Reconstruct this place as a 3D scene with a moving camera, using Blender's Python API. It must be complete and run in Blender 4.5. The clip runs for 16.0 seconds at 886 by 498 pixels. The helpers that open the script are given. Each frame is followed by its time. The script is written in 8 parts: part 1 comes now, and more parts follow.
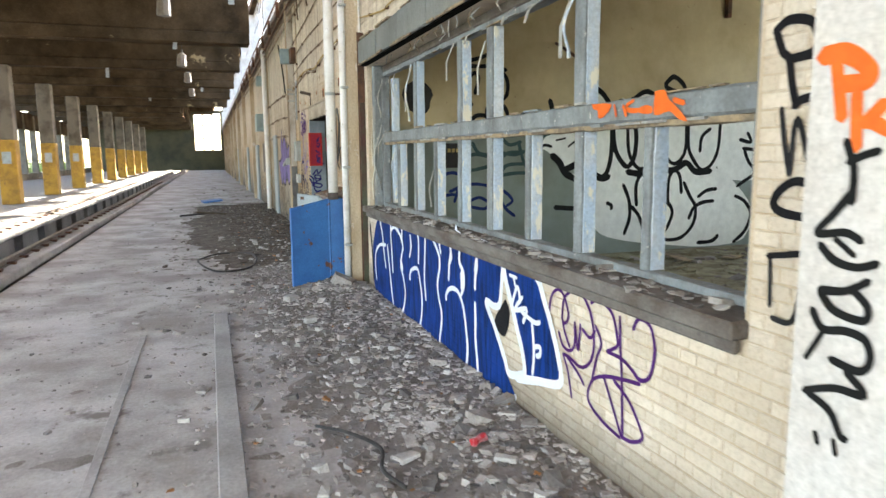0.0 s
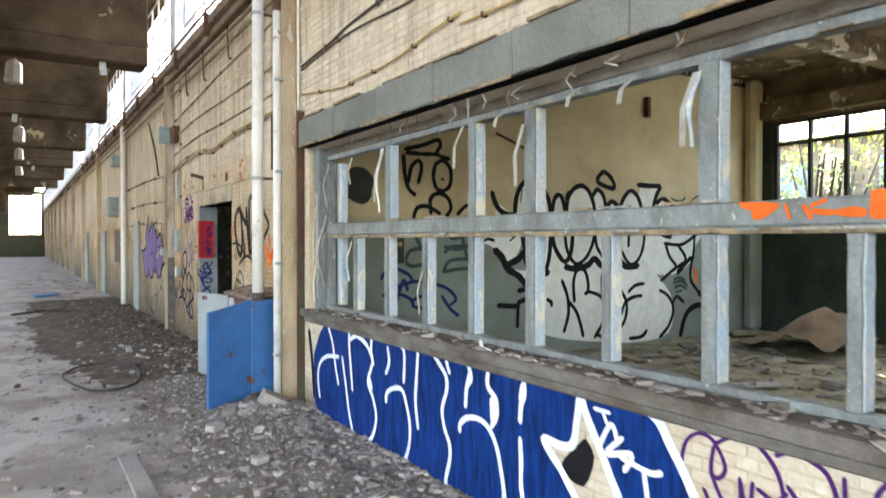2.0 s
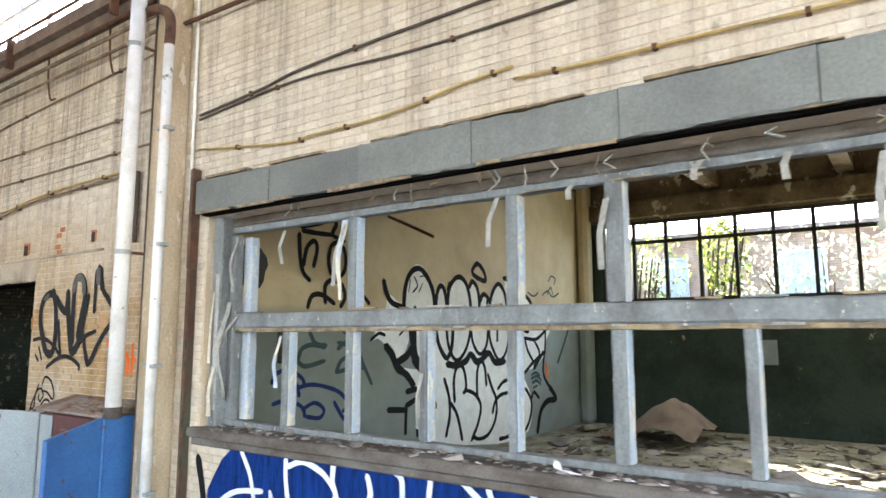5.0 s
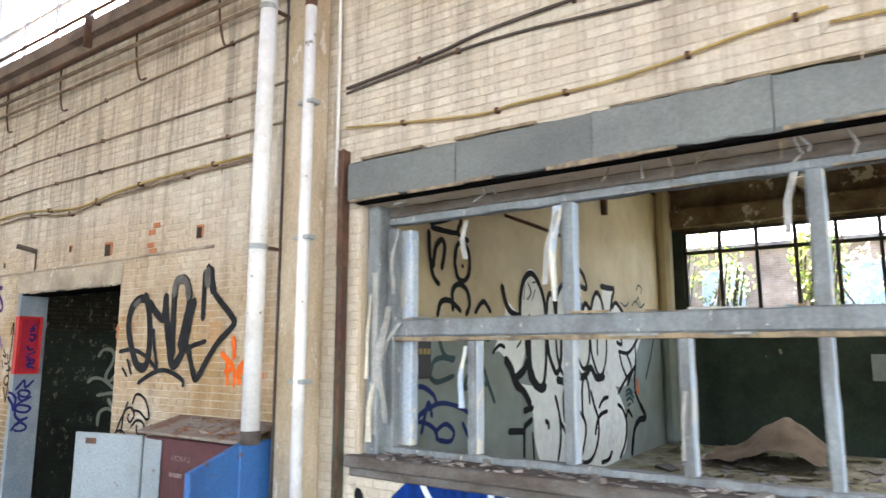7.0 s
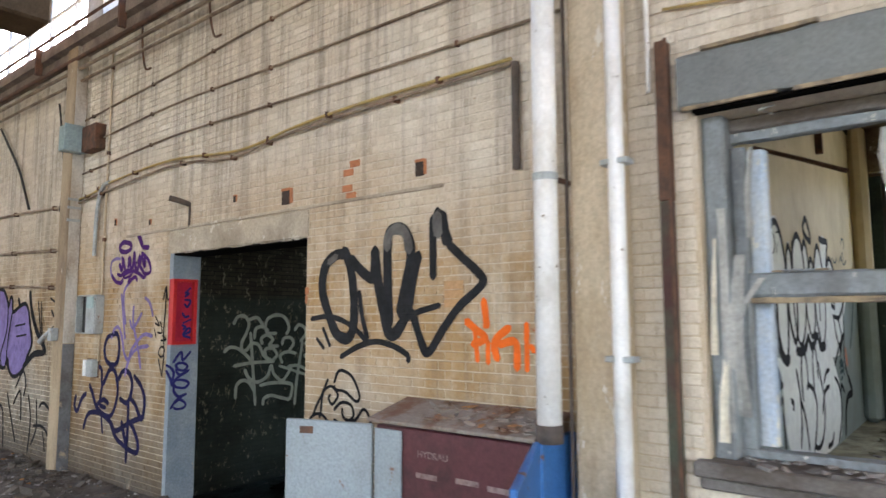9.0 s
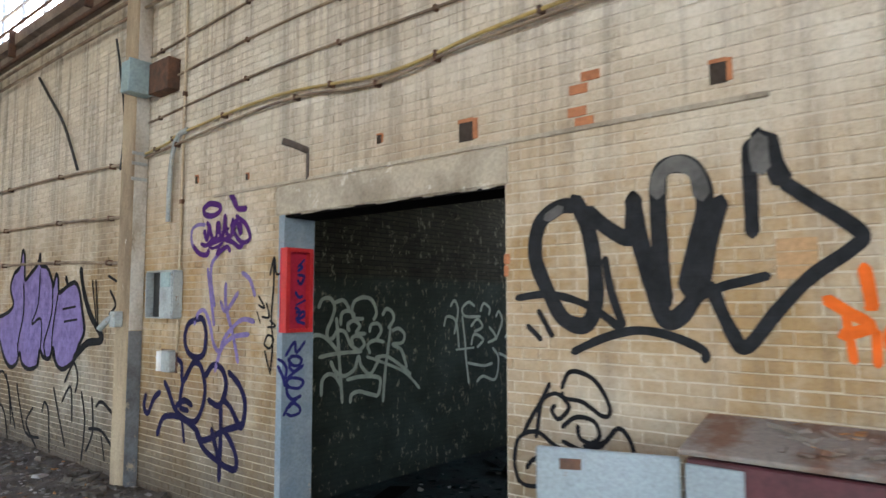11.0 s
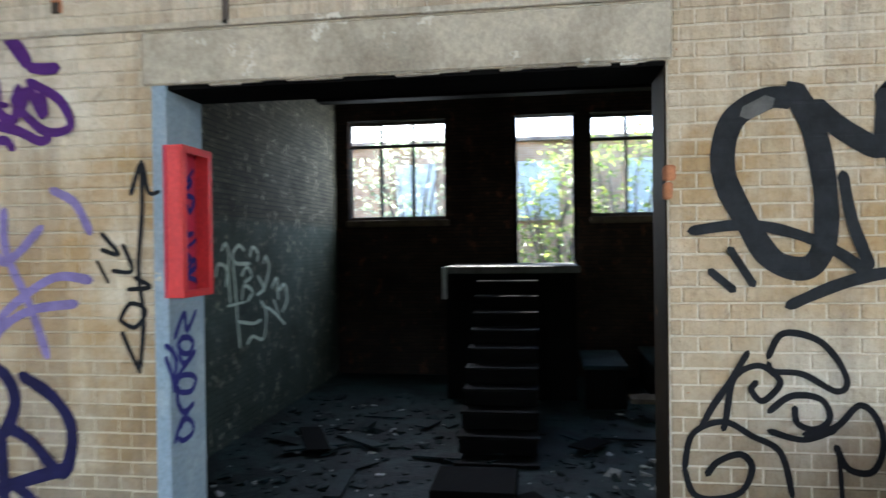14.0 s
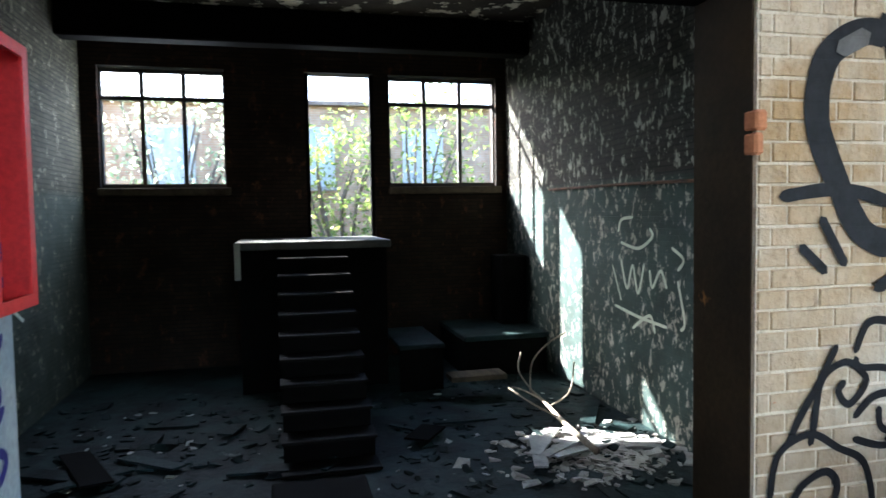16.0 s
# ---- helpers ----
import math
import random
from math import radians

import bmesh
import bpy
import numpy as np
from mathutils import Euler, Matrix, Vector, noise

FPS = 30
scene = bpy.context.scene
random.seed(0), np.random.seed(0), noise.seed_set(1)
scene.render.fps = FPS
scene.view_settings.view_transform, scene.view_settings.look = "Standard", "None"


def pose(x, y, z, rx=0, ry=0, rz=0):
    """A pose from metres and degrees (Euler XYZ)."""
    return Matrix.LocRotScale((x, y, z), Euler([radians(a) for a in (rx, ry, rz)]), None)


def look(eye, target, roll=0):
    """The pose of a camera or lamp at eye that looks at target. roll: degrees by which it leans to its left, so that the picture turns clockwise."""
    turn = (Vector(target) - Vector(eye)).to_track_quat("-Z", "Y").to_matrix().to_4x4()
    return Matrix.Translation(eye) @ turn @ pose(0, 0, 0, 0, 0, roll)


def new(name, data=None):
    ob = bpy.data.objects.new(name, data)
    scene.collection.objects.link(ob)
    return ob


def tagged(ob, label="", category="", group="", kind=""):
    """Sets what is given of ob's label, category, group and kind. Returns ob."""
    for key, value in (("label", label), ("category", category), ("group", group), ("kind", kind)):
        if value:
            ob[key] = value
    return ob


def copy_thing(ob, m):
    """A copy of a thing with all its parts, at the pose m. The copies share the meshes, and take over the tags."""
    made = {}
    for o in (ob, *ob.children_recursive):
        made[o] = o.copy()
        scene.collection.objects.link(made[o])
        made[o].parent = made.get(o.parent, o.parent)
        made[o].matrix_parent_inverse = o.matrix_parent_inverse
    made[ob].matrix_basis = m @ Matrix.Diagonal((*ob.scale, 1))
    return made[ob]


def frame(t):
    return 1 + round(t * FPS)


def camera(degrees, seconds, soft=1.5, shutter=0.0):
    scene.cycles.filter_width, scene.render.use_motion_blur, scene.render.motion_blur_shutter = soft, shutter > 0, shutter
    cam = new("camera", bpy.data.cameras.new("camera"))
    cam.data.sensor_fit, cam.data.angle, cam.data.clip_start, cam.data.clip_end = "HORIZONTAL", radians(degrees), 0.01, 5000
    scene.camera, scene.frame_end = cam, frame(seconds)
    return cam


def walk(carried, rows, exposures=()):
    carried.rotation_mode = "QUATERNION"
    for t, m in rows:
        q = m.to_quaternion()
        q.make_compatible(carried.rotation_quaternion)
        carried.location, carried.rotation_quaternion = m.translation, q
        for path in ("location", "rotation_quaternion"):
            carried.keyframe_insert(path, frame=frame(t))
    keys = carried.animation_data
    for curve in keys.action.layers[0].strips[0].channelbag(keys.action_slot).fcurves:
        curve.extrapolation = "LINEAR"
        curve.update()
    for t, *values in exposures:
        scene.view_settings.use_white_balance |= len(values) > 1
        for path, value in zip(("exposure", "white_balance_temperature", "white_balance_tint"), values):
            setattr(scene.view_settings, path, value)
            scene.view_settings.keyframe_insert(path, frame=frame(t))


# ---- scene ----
cam = camera(67.3, 16.0, soft=1.5, shutter=0.5)
METRES, EYE, TILT, LEAN, TURN = 13.6, 1.75, 0.0, 0.0, -19.1
ROWS = [
    (0.0, 0.0, 0.0, 0.0, -0.07, -8.07, 0.5),
    (0.5, -0.0219, 0.0219, 0.0034, -2.6, -8.16, 0.24),
    (1.0, -0.0465, 0.0391, 0.0041, -6.4, -7.17, 0.07),
    (1.5, -0.0679, 0.0597, 0.0057, -10.61, -4.81, 0.09),
    (2.0, -0.0867, 0.0834, 0.0068, -13.44, -0.67, -0.01),
    (2.5, -0.1047, 0.0994, 0.0054, -15.96, 2.52, -0.09),
    (3.0, -0.1221, 0.1163, 0.0074, -22.6, 5.14, -0.2),
    (5.5, -0.1984, 0.2297, 0.0061, -36.1, 7.49, -0.04),
    (6.0, -0.2107, 0.2558, 0.0049, -36.34, 7.98, -0.12),
    (6.5, -0.2249, 0.2863, 0.0052, -36.52, 8.5, -0.18),
    (7.0, -0.2364, 0.3181, 0.004, -36.46, 8.76, -0.05),
    (7.5, -0.2465, 0.3554, 0.0047, -35.59, 8.57, 0.1),
    (8.0, -0.2598, 0.3899, 0.003, -33.2, 7.76, 0.07),
    (8.5, -0.2725, 0.4223, 0.0044, -32.34, 6.38, 0.09),
    (9.0, -0.2772, 0.4607, 0.0046, -31.81, 5.83, 0.19),
    (9.5, -0.2808, 0.5, 0.0006, -31.41, 5.68, -0.0),
    (10.0, -0.2881, 0.5376, 0.0027, -31.42, 5.45, 0.09),
    (12.5, -0.3351, 0.7116, -0.0006, -33.01, 1.88, 0.41),
    (13.0, -0.3421, 0.7457, -0.001, -41.65, 1.7, 0.41),
    (13.5, -0.3409, 0.7764, -0.0031, -52.08, 0.51, 0.64),
    (14.0, -0.3331, 0.8012, 0.0006, -62.69, -0.3, 0.76),
    (14.5, -0.3288, 0.8248, 0.0017, -73.29, -0.84, 0.7),
    (15.0, -0.3214, 0.8467, 0.0011, -79.92, -1.55, 0.87),
    (15.5, -0.3057, 0.8655, 0.0002, -80.78, -2.4, 1.02),
    (16.0, -0.2877, 0.8835, 0.0011, -84.74, -3.0, 0.91),
]
EXPOSURES = [(0.0, 3.8, 6700, 10), (3.0, 3.9, 6650, 12), (7.0, 4.0, 6450, 17), (9.0, 3.65, 6450, 18), (12.5, 3.65, 6050, 10), (14.5, 3.75, 5750, 9), (16.0, 3.9, 5700, 9)]
SIDE_W, END_W, ROOM_W = 165.0, 78.0, 7.0
walk(cam, [(t, pose(0, 0, EYE, TILT, LEAN, TURN) @ pose(METRES * x, METRES * y, METRES * z, 90 + pitch, roll, yaw)) for t, x, y, z, yaw, pitch, roll in ROWS],
     exposures=EXPOSURES)

# ---------------------------------------------------------------- world and light
SUN_EL, SUN_AZ = 31.0, 46.0          # degrees; azimuth from +x towards +y
world = bpy.data.worlds.new("sky")
scene.world = world
world.use_nodes = True
wn = world.node_tree
sky = wn.nodes.new("ShaderNodeTexSky")
sky.sky_type = 'NISHITA'
sky.sun_disc = False
sky.sun_elevation = radians(SUN_EL)
sky.sun_rotation = radians(90 - SUN_AZ)
sky.dust_density = 2.0
wn.links.new(sky.outputs[0], wn.nodes["Background"].inputs[0])
wn.nodes["Background"].inputs[1].default_value = 0.15
sun = new("sun", bpy.data.lights.new("sun", 'SUN'))
sun.data.energy, sun.data.angle, sun.data.color = 5.0, radians(0.6), (1.0, 0.93, 0.82)
sd = Vector((math.cos(radians(SUN_EL)) * math.cos(radians(SUN_AZ)), math.cos(radians(SUN_EL)) * math.sin(radians(SUN_AZ)), math.sin(radians(SUN_EL))))
sun.matrix_world = look(sd * 60, (0, 0, 0))


def area_lamp(name, eye, target, w, h, watts, color=(0.93, 0.97, 1.0)):
    ob = new(name, bpy.data.lights.new(name, 'AREA'))
    ob.data.shape, ob.data.size, ob.data.size_y = 'RECTANGLE', w, h
    ob.data.energy, ob.data.color = watts, color
    ob.matrix_world = look(eye, target)
    return ob


# skylight that comes in through the open side of the hall and through the windows
area_lamp("daylight_open_side", (-13.4, 14, 2.3), (0, 14, 2.2), 64, 3.2, SIDE_W * 0.13, (1.0, 0.965, 0.91))
area_lamp("daylight_open_side_high", (-13.4, 14, 6.35), (0, 14, 3.4), 64, 1.9, SIDE_W * 1.25, (1.0, 0.965, 0.91))
# Added fill from behind the camera, as if the hall were open there.
area_lamp("fill_behind_camera", (-5, -9.5, 3.6), (-2, 5, 2.2), 14, 5.0, END_W, (1.0, 0.975, 0.94))
area_lamp("daylight_back_windows", (10.35, 4.6, 3.2), (5, 4.6, 1.4), 5.0, 1.3, ROOM_W)
area_lamp("daylight_back_door", (10.74, 11.67, 2.75), (7.0, 11.4, 3.7), 0.95, 2.2, 1.3)
area_lamp("daylight_dark_room", (10.72, 14.25, 3.1), (7.0, 14.9, 3.3), 1.6, 1.6, 4.2)


# ---------------------------------------------------------------- helpers
def finish(name, bm, mat, smooth=False):
    me = bpy.data.meshes.new(name)
    bm.to_mesh(me)
    bm.free()
    me.materials.append(mat)
    if smooth:
        for p in me.polygons:
            p.use_smooth = True
    return me


def part(name, bm, material, parent=None, label="", smooth=False):
    ob = new(name, finish(name, bm, material, smooth))
    if parent is not None:
        ob.parent = parent
        ob.matrix_parent_inverse = parent.matrix_world.inverted() if parent.matrix_world != Matrix.Identity(4) else Matrix.Identity(4)
    return tagged(ob, label)


def structure(name, bm, material, label, smooth=False):
    ob = new(name, finish(name, bm, material, smooth))
    return tagged(ob, label, name.split("_")[0], kind="structure")


def thing(name, label, category, group=""):
    return tagged(new(name), label, category, group)


def solo(name, bm, material, label, category, group="", kind="", smooth=False):
    return tagged(new(name, finish(name, bm, material, smooth)), label, category, group, kind)


def box(bm, x0, x1, y0, y1, z0, z1, m=None, bevel=0.0):
    r = bmesh.ops.create_cube(bm, size=1.0)
    vs = r["verts"]
    for v in vs:
        v.co = Vector((x0 + (v.co.x + 0.5) * (x1 - x0), y0 + (v.co.y + 0.5) * (y1 - y0), z0 + (v.co.z + 0.5) * (z1 - z0)))
    if bevel:
        es = list({e for v in vs for e in v.link_edges})
        rr = bmesh.ops.bevel(bm, geom=es, offset=bevel, segments=1, affect='EDGES')
        vs = list({v for f in rr["faces"] for v in f.verts} | {v for v in vs if v.is_valid})
    if m is not None:
        for v in vs:
            v.co = m @ v.co
    return vs


def boxes(*args, bevel=0.0):
    bm = bmesh.new()
    for a in args:
        box(bm, *a, bevel=bevel)
    return bm


def tube(bm, path, r, n=10, caps=True):
    """A pipe of radius r (one number, or one for each point) along a list of points."""
    pts = [Vector(p) for p in path]
    rad = r if isinstance(r, (list, tuple)) else [r] * len(pts)
    rings = []
    for i, p in enumerate(pts):
        a = pts[max(i - 1, 0)]
        b = pts[min(i + 1, len(pts) - 1)]
        d = (b - a).normalized()
        u = d.orthogonal().normalized() if not rings else (u - d * u.dot(d)).normalized()
        w = d.cross(u)
        rings.append([bm.verts.new(p + (u * math.cos(2 * math.pi * k / n) + w * math.sin(2 * math.pi * k / n)) * rad[i]) for k in range(n)])
    for a, b in zip(rings, rings[1:]):
        for k in range(n):
            bm.faces.new((a[k], a[(k + 1) % n], b[(k + 1) % n], b[k]))
    if caps:
        bm.faces.new(rings[0][::-1])
        bm.faces.new(rings[-1])
    return bm


def spline(pts, step=6):
    """Catmull-Rom through the points."""
    p = [Vector(q) for q in pts]
    if len(p) < 3:
        return p
    out = []
    for i in range(len(p) - 1):
        a, b, c, d = p[max(i - 1, 0)], p[i], p[i + 1], p[min(i + 2, len(p) - 1)]
        for k in range(step):
            t = k / step
            out.append(0.5 * (2 * b + (c - a) * t + (2 * a - 5 * b + 4 * c - d) * t * t + (3 * b - a - 3 * c + d) * t ** 3))
    out.append(p[-1])
    return out


# ---------------------------------------------------------------- materials
def nodes_of(name):
    m = bpy.data.materials.new(name)
    m.use_nodes = True
    nt = m.node_tree
    return m, nt, nt.nodes["Principled BSDF"]


def ramp(nt, src, stops):
    r = nt.nodes.new("ShaderNodeValToRGB")
    els = r.color_ramp.elements
    while len(els) < len(stops):
        els.new(0.5)
    for e, (p, c) in zip(els, stops):
        e.position = p
        e.color = (*c, 1) if len(c) == 3 else c
    nt.links.new(src, r.inputs[0])
    return r.outputs[0]


def noise_tex(nt, scale, detail=4, rough=0.6, stretch=(1, 1, 1), offset=(0, 0, 0)):
    tc = nt.nodes.new("ShaderNodeNewGeometry")
    mp = nt.nodes.new("ShaderNodeMapping")
    mp.inputs["Scale"].default_value = stretch
    mp.inputs["Location"].default_value = offset
    nt.links.new(tc.outputs["Position"], mp.inputs[0])
    n = nt.nodes.new("ShaderNodeTexNoise")
    n.inputs["Scale"].default_value, n.inputs["Detail"].default_value, n.inputs["Roughness"].default_value = scale, detail, rough
    nt.links.new(mp.outputs[0], n.inputs["Vector"])
    return n.outputs[0]


def mix(nt, fac, a, b, mode='MIX'):
    m = nt.nodes.new("ShaderNodeMix")
    m.data_type, m.blend_type = 'RGBA', mode
    for sock, v in ((m.inputs[0], fac), (m.inputs[6], a), (m.inputs[7], b)):
        if isinstance(v, (int, float)):
            sock.default_value = v
        elif isinstance(v, tuple):
            sock.default_value = (*v, 1)
        else:
            nt.links.new(v, sock)
    return m.outputs[2]


def bump(nt, height, strength=0.3, dist=0.01, normal=None):
    b = nt.nodes.new("ShaderNodeBump")
    b.inputs["Strength"].default_value, b.inputs["Distance"].default_value = strength, dist
    nt.links.new(height, b.inputs["Height"])
    if normal is not None:
        nt.links.new(normal, b.inputs["Normal"])
    return b.outputs[0]


B = (0, 0, 0)
WH = (1, 1, 1)


def worn(name, base, stain, rough=0.85, scale=3.0, grain=40.0, amount=(0.45, 0.7), bumps=0.3, metal=0.0, stretch=(1, 1, 1), chips=None, chip_at=(0.62, 0.66), chip_scale=9.0, random_amt=0.0, spread=0.15, bdist=0.006, spec=0.35):
    """A weathered surface: base colour, broad stains, fine grain, and chips of another colour if given."""
    m, nt, bs = nodes_of(name)
    big = ramp(nt, noise_tex(nt, scale, 6, 0.65, stretch), [(amount[0], B), (amount[1], WH)])
    col = mix(nt, big, base, stain)
    fine = noise_tex(nt, grain, 4, 0.7)
    dark = tuple(c * (1 - spread * 2) for c in WH)
    light = tuple(min(1.0, c * 1.0) for c in WH)
    col = mix(nt, 1.0, col, ramp(nt, fine, [(0.3, dark), (0.65, light)]), 'MULTIPLY')
    if random_amt:
        oi = nt.nodes.new("ShaderNodeObjectInfo")
        gi = nt.nodes.new("ShaderNodeNewGeometry")
        ad = nt.nodes.new("ShaderNodeMath")
        ad.operation = 'ADD'
        nt.links.new(oi.outputs["Random"], ad.inputs[0])
        nt.links.new(gi.outputs["Random Per Island"], ad.inputs[1])
        fr = nt.nodes.new("ShaderNodeMath")
        fr.operation = 'FRACT'
        nt.links.new(ad.outputs[0], fr.inputs[0])
        lo = 1 - random_amt
        col = mix(nt, 1.0, col, ramp(nt, fr.outputs[0], [(0.0, (lo, lo, lo)), (1.0, WH)]), 'MULTIPLY')
    h = fine
    if chips is not None:
        cm = ramp(nt, noise_tex(nt, chip_scale, 5, 0.7, stretch, (3.1, 7.7, 1.3)), [(chip_at[0], B), (chip_at[1], WH)])
        col = mix(nt, cm, col, chips)
    nt.links.new(col, bs.inputs["Base Color"])
    bs.inputs["Roughness"].default_value = rough
    bs.inputs["Specular IOR Level"].default_value = spec
    bs.inputs["Metallic"].default_value = metal
    nm = bump(nt, big, bumps * 0.6, bdist)
    nt.links.new(bump(nt, h, bumps, bdist * 0.5, nm), bs.inputs["Normal"])
    return m


def painted_brick(name, base, tan, dirt, rust, grime=1.0):
    """Old cream paint on brick: tan patches, sooty runs, bare spots and a grain."""
    m, nt, bs = nodes_of(name)
    big = ramp(nt, noise_tex(nt, 0.55, 5, 0.6), [(0.30, B), (0.52, WH)])
    # ochre below head height, cream above; brighter top light is put in here too
    pos = nt.nodes.new("ShaderNodeNewGeometry")
    sep = nt.nodes.new("ShaderNodeSeparateXYZ")
    nt.links.new(pos.outputs["Position"], sep.inputs[0])
    coat_light = nt.nodes.new("ShaderNodeMapRange")
    coat_light.inputs[1].default_value, coat_light.inputs[2].default_value, coat_light.inputs[3].default_value, coat_light.inputs[4].default_value = 2.1, 3.3, 1.0, 0.14
    nt.links.new(sep.outputs[2], coat_light.inputs[0])
    both = nt.nodes.new("ShaderNodeMath")
    both.operation = 'MULTIPLY'
    nt.links.new(big, both.inputs[0])
    nt.links.new(coat_light.outputs[0], both.inputs[1])
    col = mix(nt, both.outputs[0], base, tan)
    runs = ramp(nt, noise_tex(nt, 1.7, 8, 0.78, (1, 2.8, 0.16)), [(0.48, B), (0.60, WH)])
    wash = ramp(nt, noise_tex(nt, 1.3, 6, 0.7, (1, 1, 1), (4, 8, 1)), [(0.48, B), (0.62, WH)])
    col = mix(nt, wash, col, mix(nt, 0.3, col, tuple(min(1, c * 1.15 + 0.02) for c in base)))
    geo = nt.nodes.new("ShaderNodeNewGeometry")
    xyz = nt.nodes.new("ShaderNodeSeparateXYZ")
    nt.links.new(geo.outputs["Position"], xyz.inputs[0])
    up = nt.nodes.new("ShaderNodeMapRange")
    up.inputs[1].default_value, up.inputs[2].default_value, up.inputs[3].default_value, up.inputs[4].default_value = 1.8, 4.4, 0.26 * grime, 0.55
    nt.links.new(xyz.outputs[2], up.inputs[0])
    k = nt.nodes.new("ShaderNodeMath")
    k.operation = 'MULTIPLY'
    nt.links.new(runs, k.inputs[0])
    nt.links.new(up.outputs[0], k.inputs[1])
    col = mix(nt, k.outputs[0], col, dirt)
    splash = ramp(nt, noise_tex(nt, 2.2, 6, 0.7, (1, 1, 1), (9, 2, 4)), [(0.22, B), (0.40, WH)])
    low = nt.nodes.new("ShaderNodeMapRange")
    low.inputs[1].default_value, low.inputs[2].default_value, low.inputs[3].default_value, low.inputs[4].default_value = 0.0, 1.2 * grime, 1.0, 0.14 * grime
    nt.links.new(xyz.outputs[2], low.inputs[0])
    k2 = nt.nodes.new("ShaderNodeMath")
    k2.operation = 'MULTIPLY'
    nt.links.new(splash, k2.inputs[0])
    nt.links.new(low.outputs[0], k2.inputs[1])
    col = mix(nt, k2.outputs[0], col, (0.075, 0.056, 0.038))
    spots = ramp(nt, noise_tex(nt, 4.5, 8, 0.8, (1, 1, 0.7), (2, 3, 7)), [(0.60, B), (0.70, WH)])
    k3 = nt.nodes.new("ShaderNodeMath")
    k3.operation = 'MULTIPLY'
    k3.inputs[1].default_value = 0.7
    nt.links.new(spots, k3.inputs[0])
    col = mix(nt, k3.outputs[0], col, dirt)
    bare = ramp(nt, noise_tex(nt, 7.0, 5, 0.7, (1, 1, 2), (1, 5, 2)), [(0.70, B), (0.73, WH)])
    col = mix(nt, bare, col, rust)
    fine = noise_tex(nt, 55, 5, 0.7)
    col = mix(nt, 1.0, col, ramp(nt, fine, [(0.28, (0.80, 0.78, 0.74)), (0.55, WH)]), 'MULTIPLY')
    isl = mix(nt, 1.0, col, ramp(nt, geo.outputs["Random Per Island"], [(0.0, (0.84, 0.82, 0.78)), (1.0, WH)]), 'MULTIPLY')
    nt.links.new(isl, bs.inputs["Base Color"])
    bs.inputs["Roughness"].default_value = 0.72
    nm = bump(nt, noise_tex(nt, 11, 5, 0.65), 0.85, 0.03)
    nt.links.new(bump(nt, fine, 0.5, 0.004, nm), bs.inputs["Normal"])
    return m


def far_brick(name, c1, c2, mortar, swap=False, peel=None, peel_at=(0.5, 0.6), scale=1.0, lower=None, flake=6.0):
    """Brick that stays far off: joints and relief from the material. swap: for walls that run along x."""
    m, nt, bs = nodes_of(name)
    geo = nt.nodes.new("ShaderNodeNewGeometry")
    xyz = nt.nodes.new("ShaderNodeSeparateXYZ")
    nt.links.new(geo.outputs["Position"], xyz.inputs[0])
    cmb = nt.nodes.new("ShaderNodeCombineXYZ")
    nt.links.new(xyz.outputs[0 if swap else 1], cmb.inputs[0])
    nt.links.new(xyz.outputs[2], cmb.inputs[1])
    br = nt.nodes.new("ShaderNodeTexBrick")
    br.inputs["Scale"].default_value = 1.0
    br.inputs["Brick Width"].default_value, br.inputs["Row Height"].default_value, br.inputs["Mortar Size"].default_value = 0.225, 0.0612 * scale, 0.006
    br.inputs["Color1"].default_value, br.inputs["Color2"].default_value, br.inputs["Mortar"].default_value = (*c1, 1), (*c2, 1), (*mortar, 1)
    nt.links.new(cmb.outputs[0], br.inputs["Vector"])
    col = br.outputs["Color"]
    if lower is not None:
        lo = nt.nodes.new("ShaderNodeMapRange")
        lo.inputs[1].default_value, lo.inputs[2].default_value, lo.inputs[3].default_value, lo.inputs[4].default_value = lower[1] - 0.06, lower[1] + 0.06, 1.0, 0.0
        nt.links.new(xyz.outputs[2], lo.inputs[0])
        col = mix(nt, lo.outputs[0], col, mix(nt, 0.75, col, lower[0]))
    h = br.outputs["Fac"]
    if peel is not None:
        pm = ramp(nt, noise_tex(nt, flake, 7, 0.75, (1, 1, 0.6)), [(peel_at[0], B), (peel_at[1], WH)])
        col = mix(nt, pm, col, peel)
    st = ramp(nt, noise_tex(nt, 1.4, 6, 0.65), [(0.3, (0.45, 0.43, 0.4)), (0.7, WH)])
    col = mix(nt, 1.0, col, st, 'MULTIPLY')
    nt.links.new(col, bs.inputs["Base Color"])
    bs.inputs["Roughness"].default_value = 0.85
    bs.inputs["Specular IOR Level"].default_value = 0.12
    inv = nt.nodes.new("ShaderNodeMath")
    inv.operation = 'SUBTRACT'
    inv.inputs[0].default_value = 1.0
    nt.links.new(h, inv.inputs[1])
    nm = bump(nt, inv.outputs[0], 0.7, 0.012)
    nt.links.new(bump(nt, noise_tex(nt, 30, 5, 0.7), 0.6, 0.008, nm), bs.inputs["Normal"])
    return m


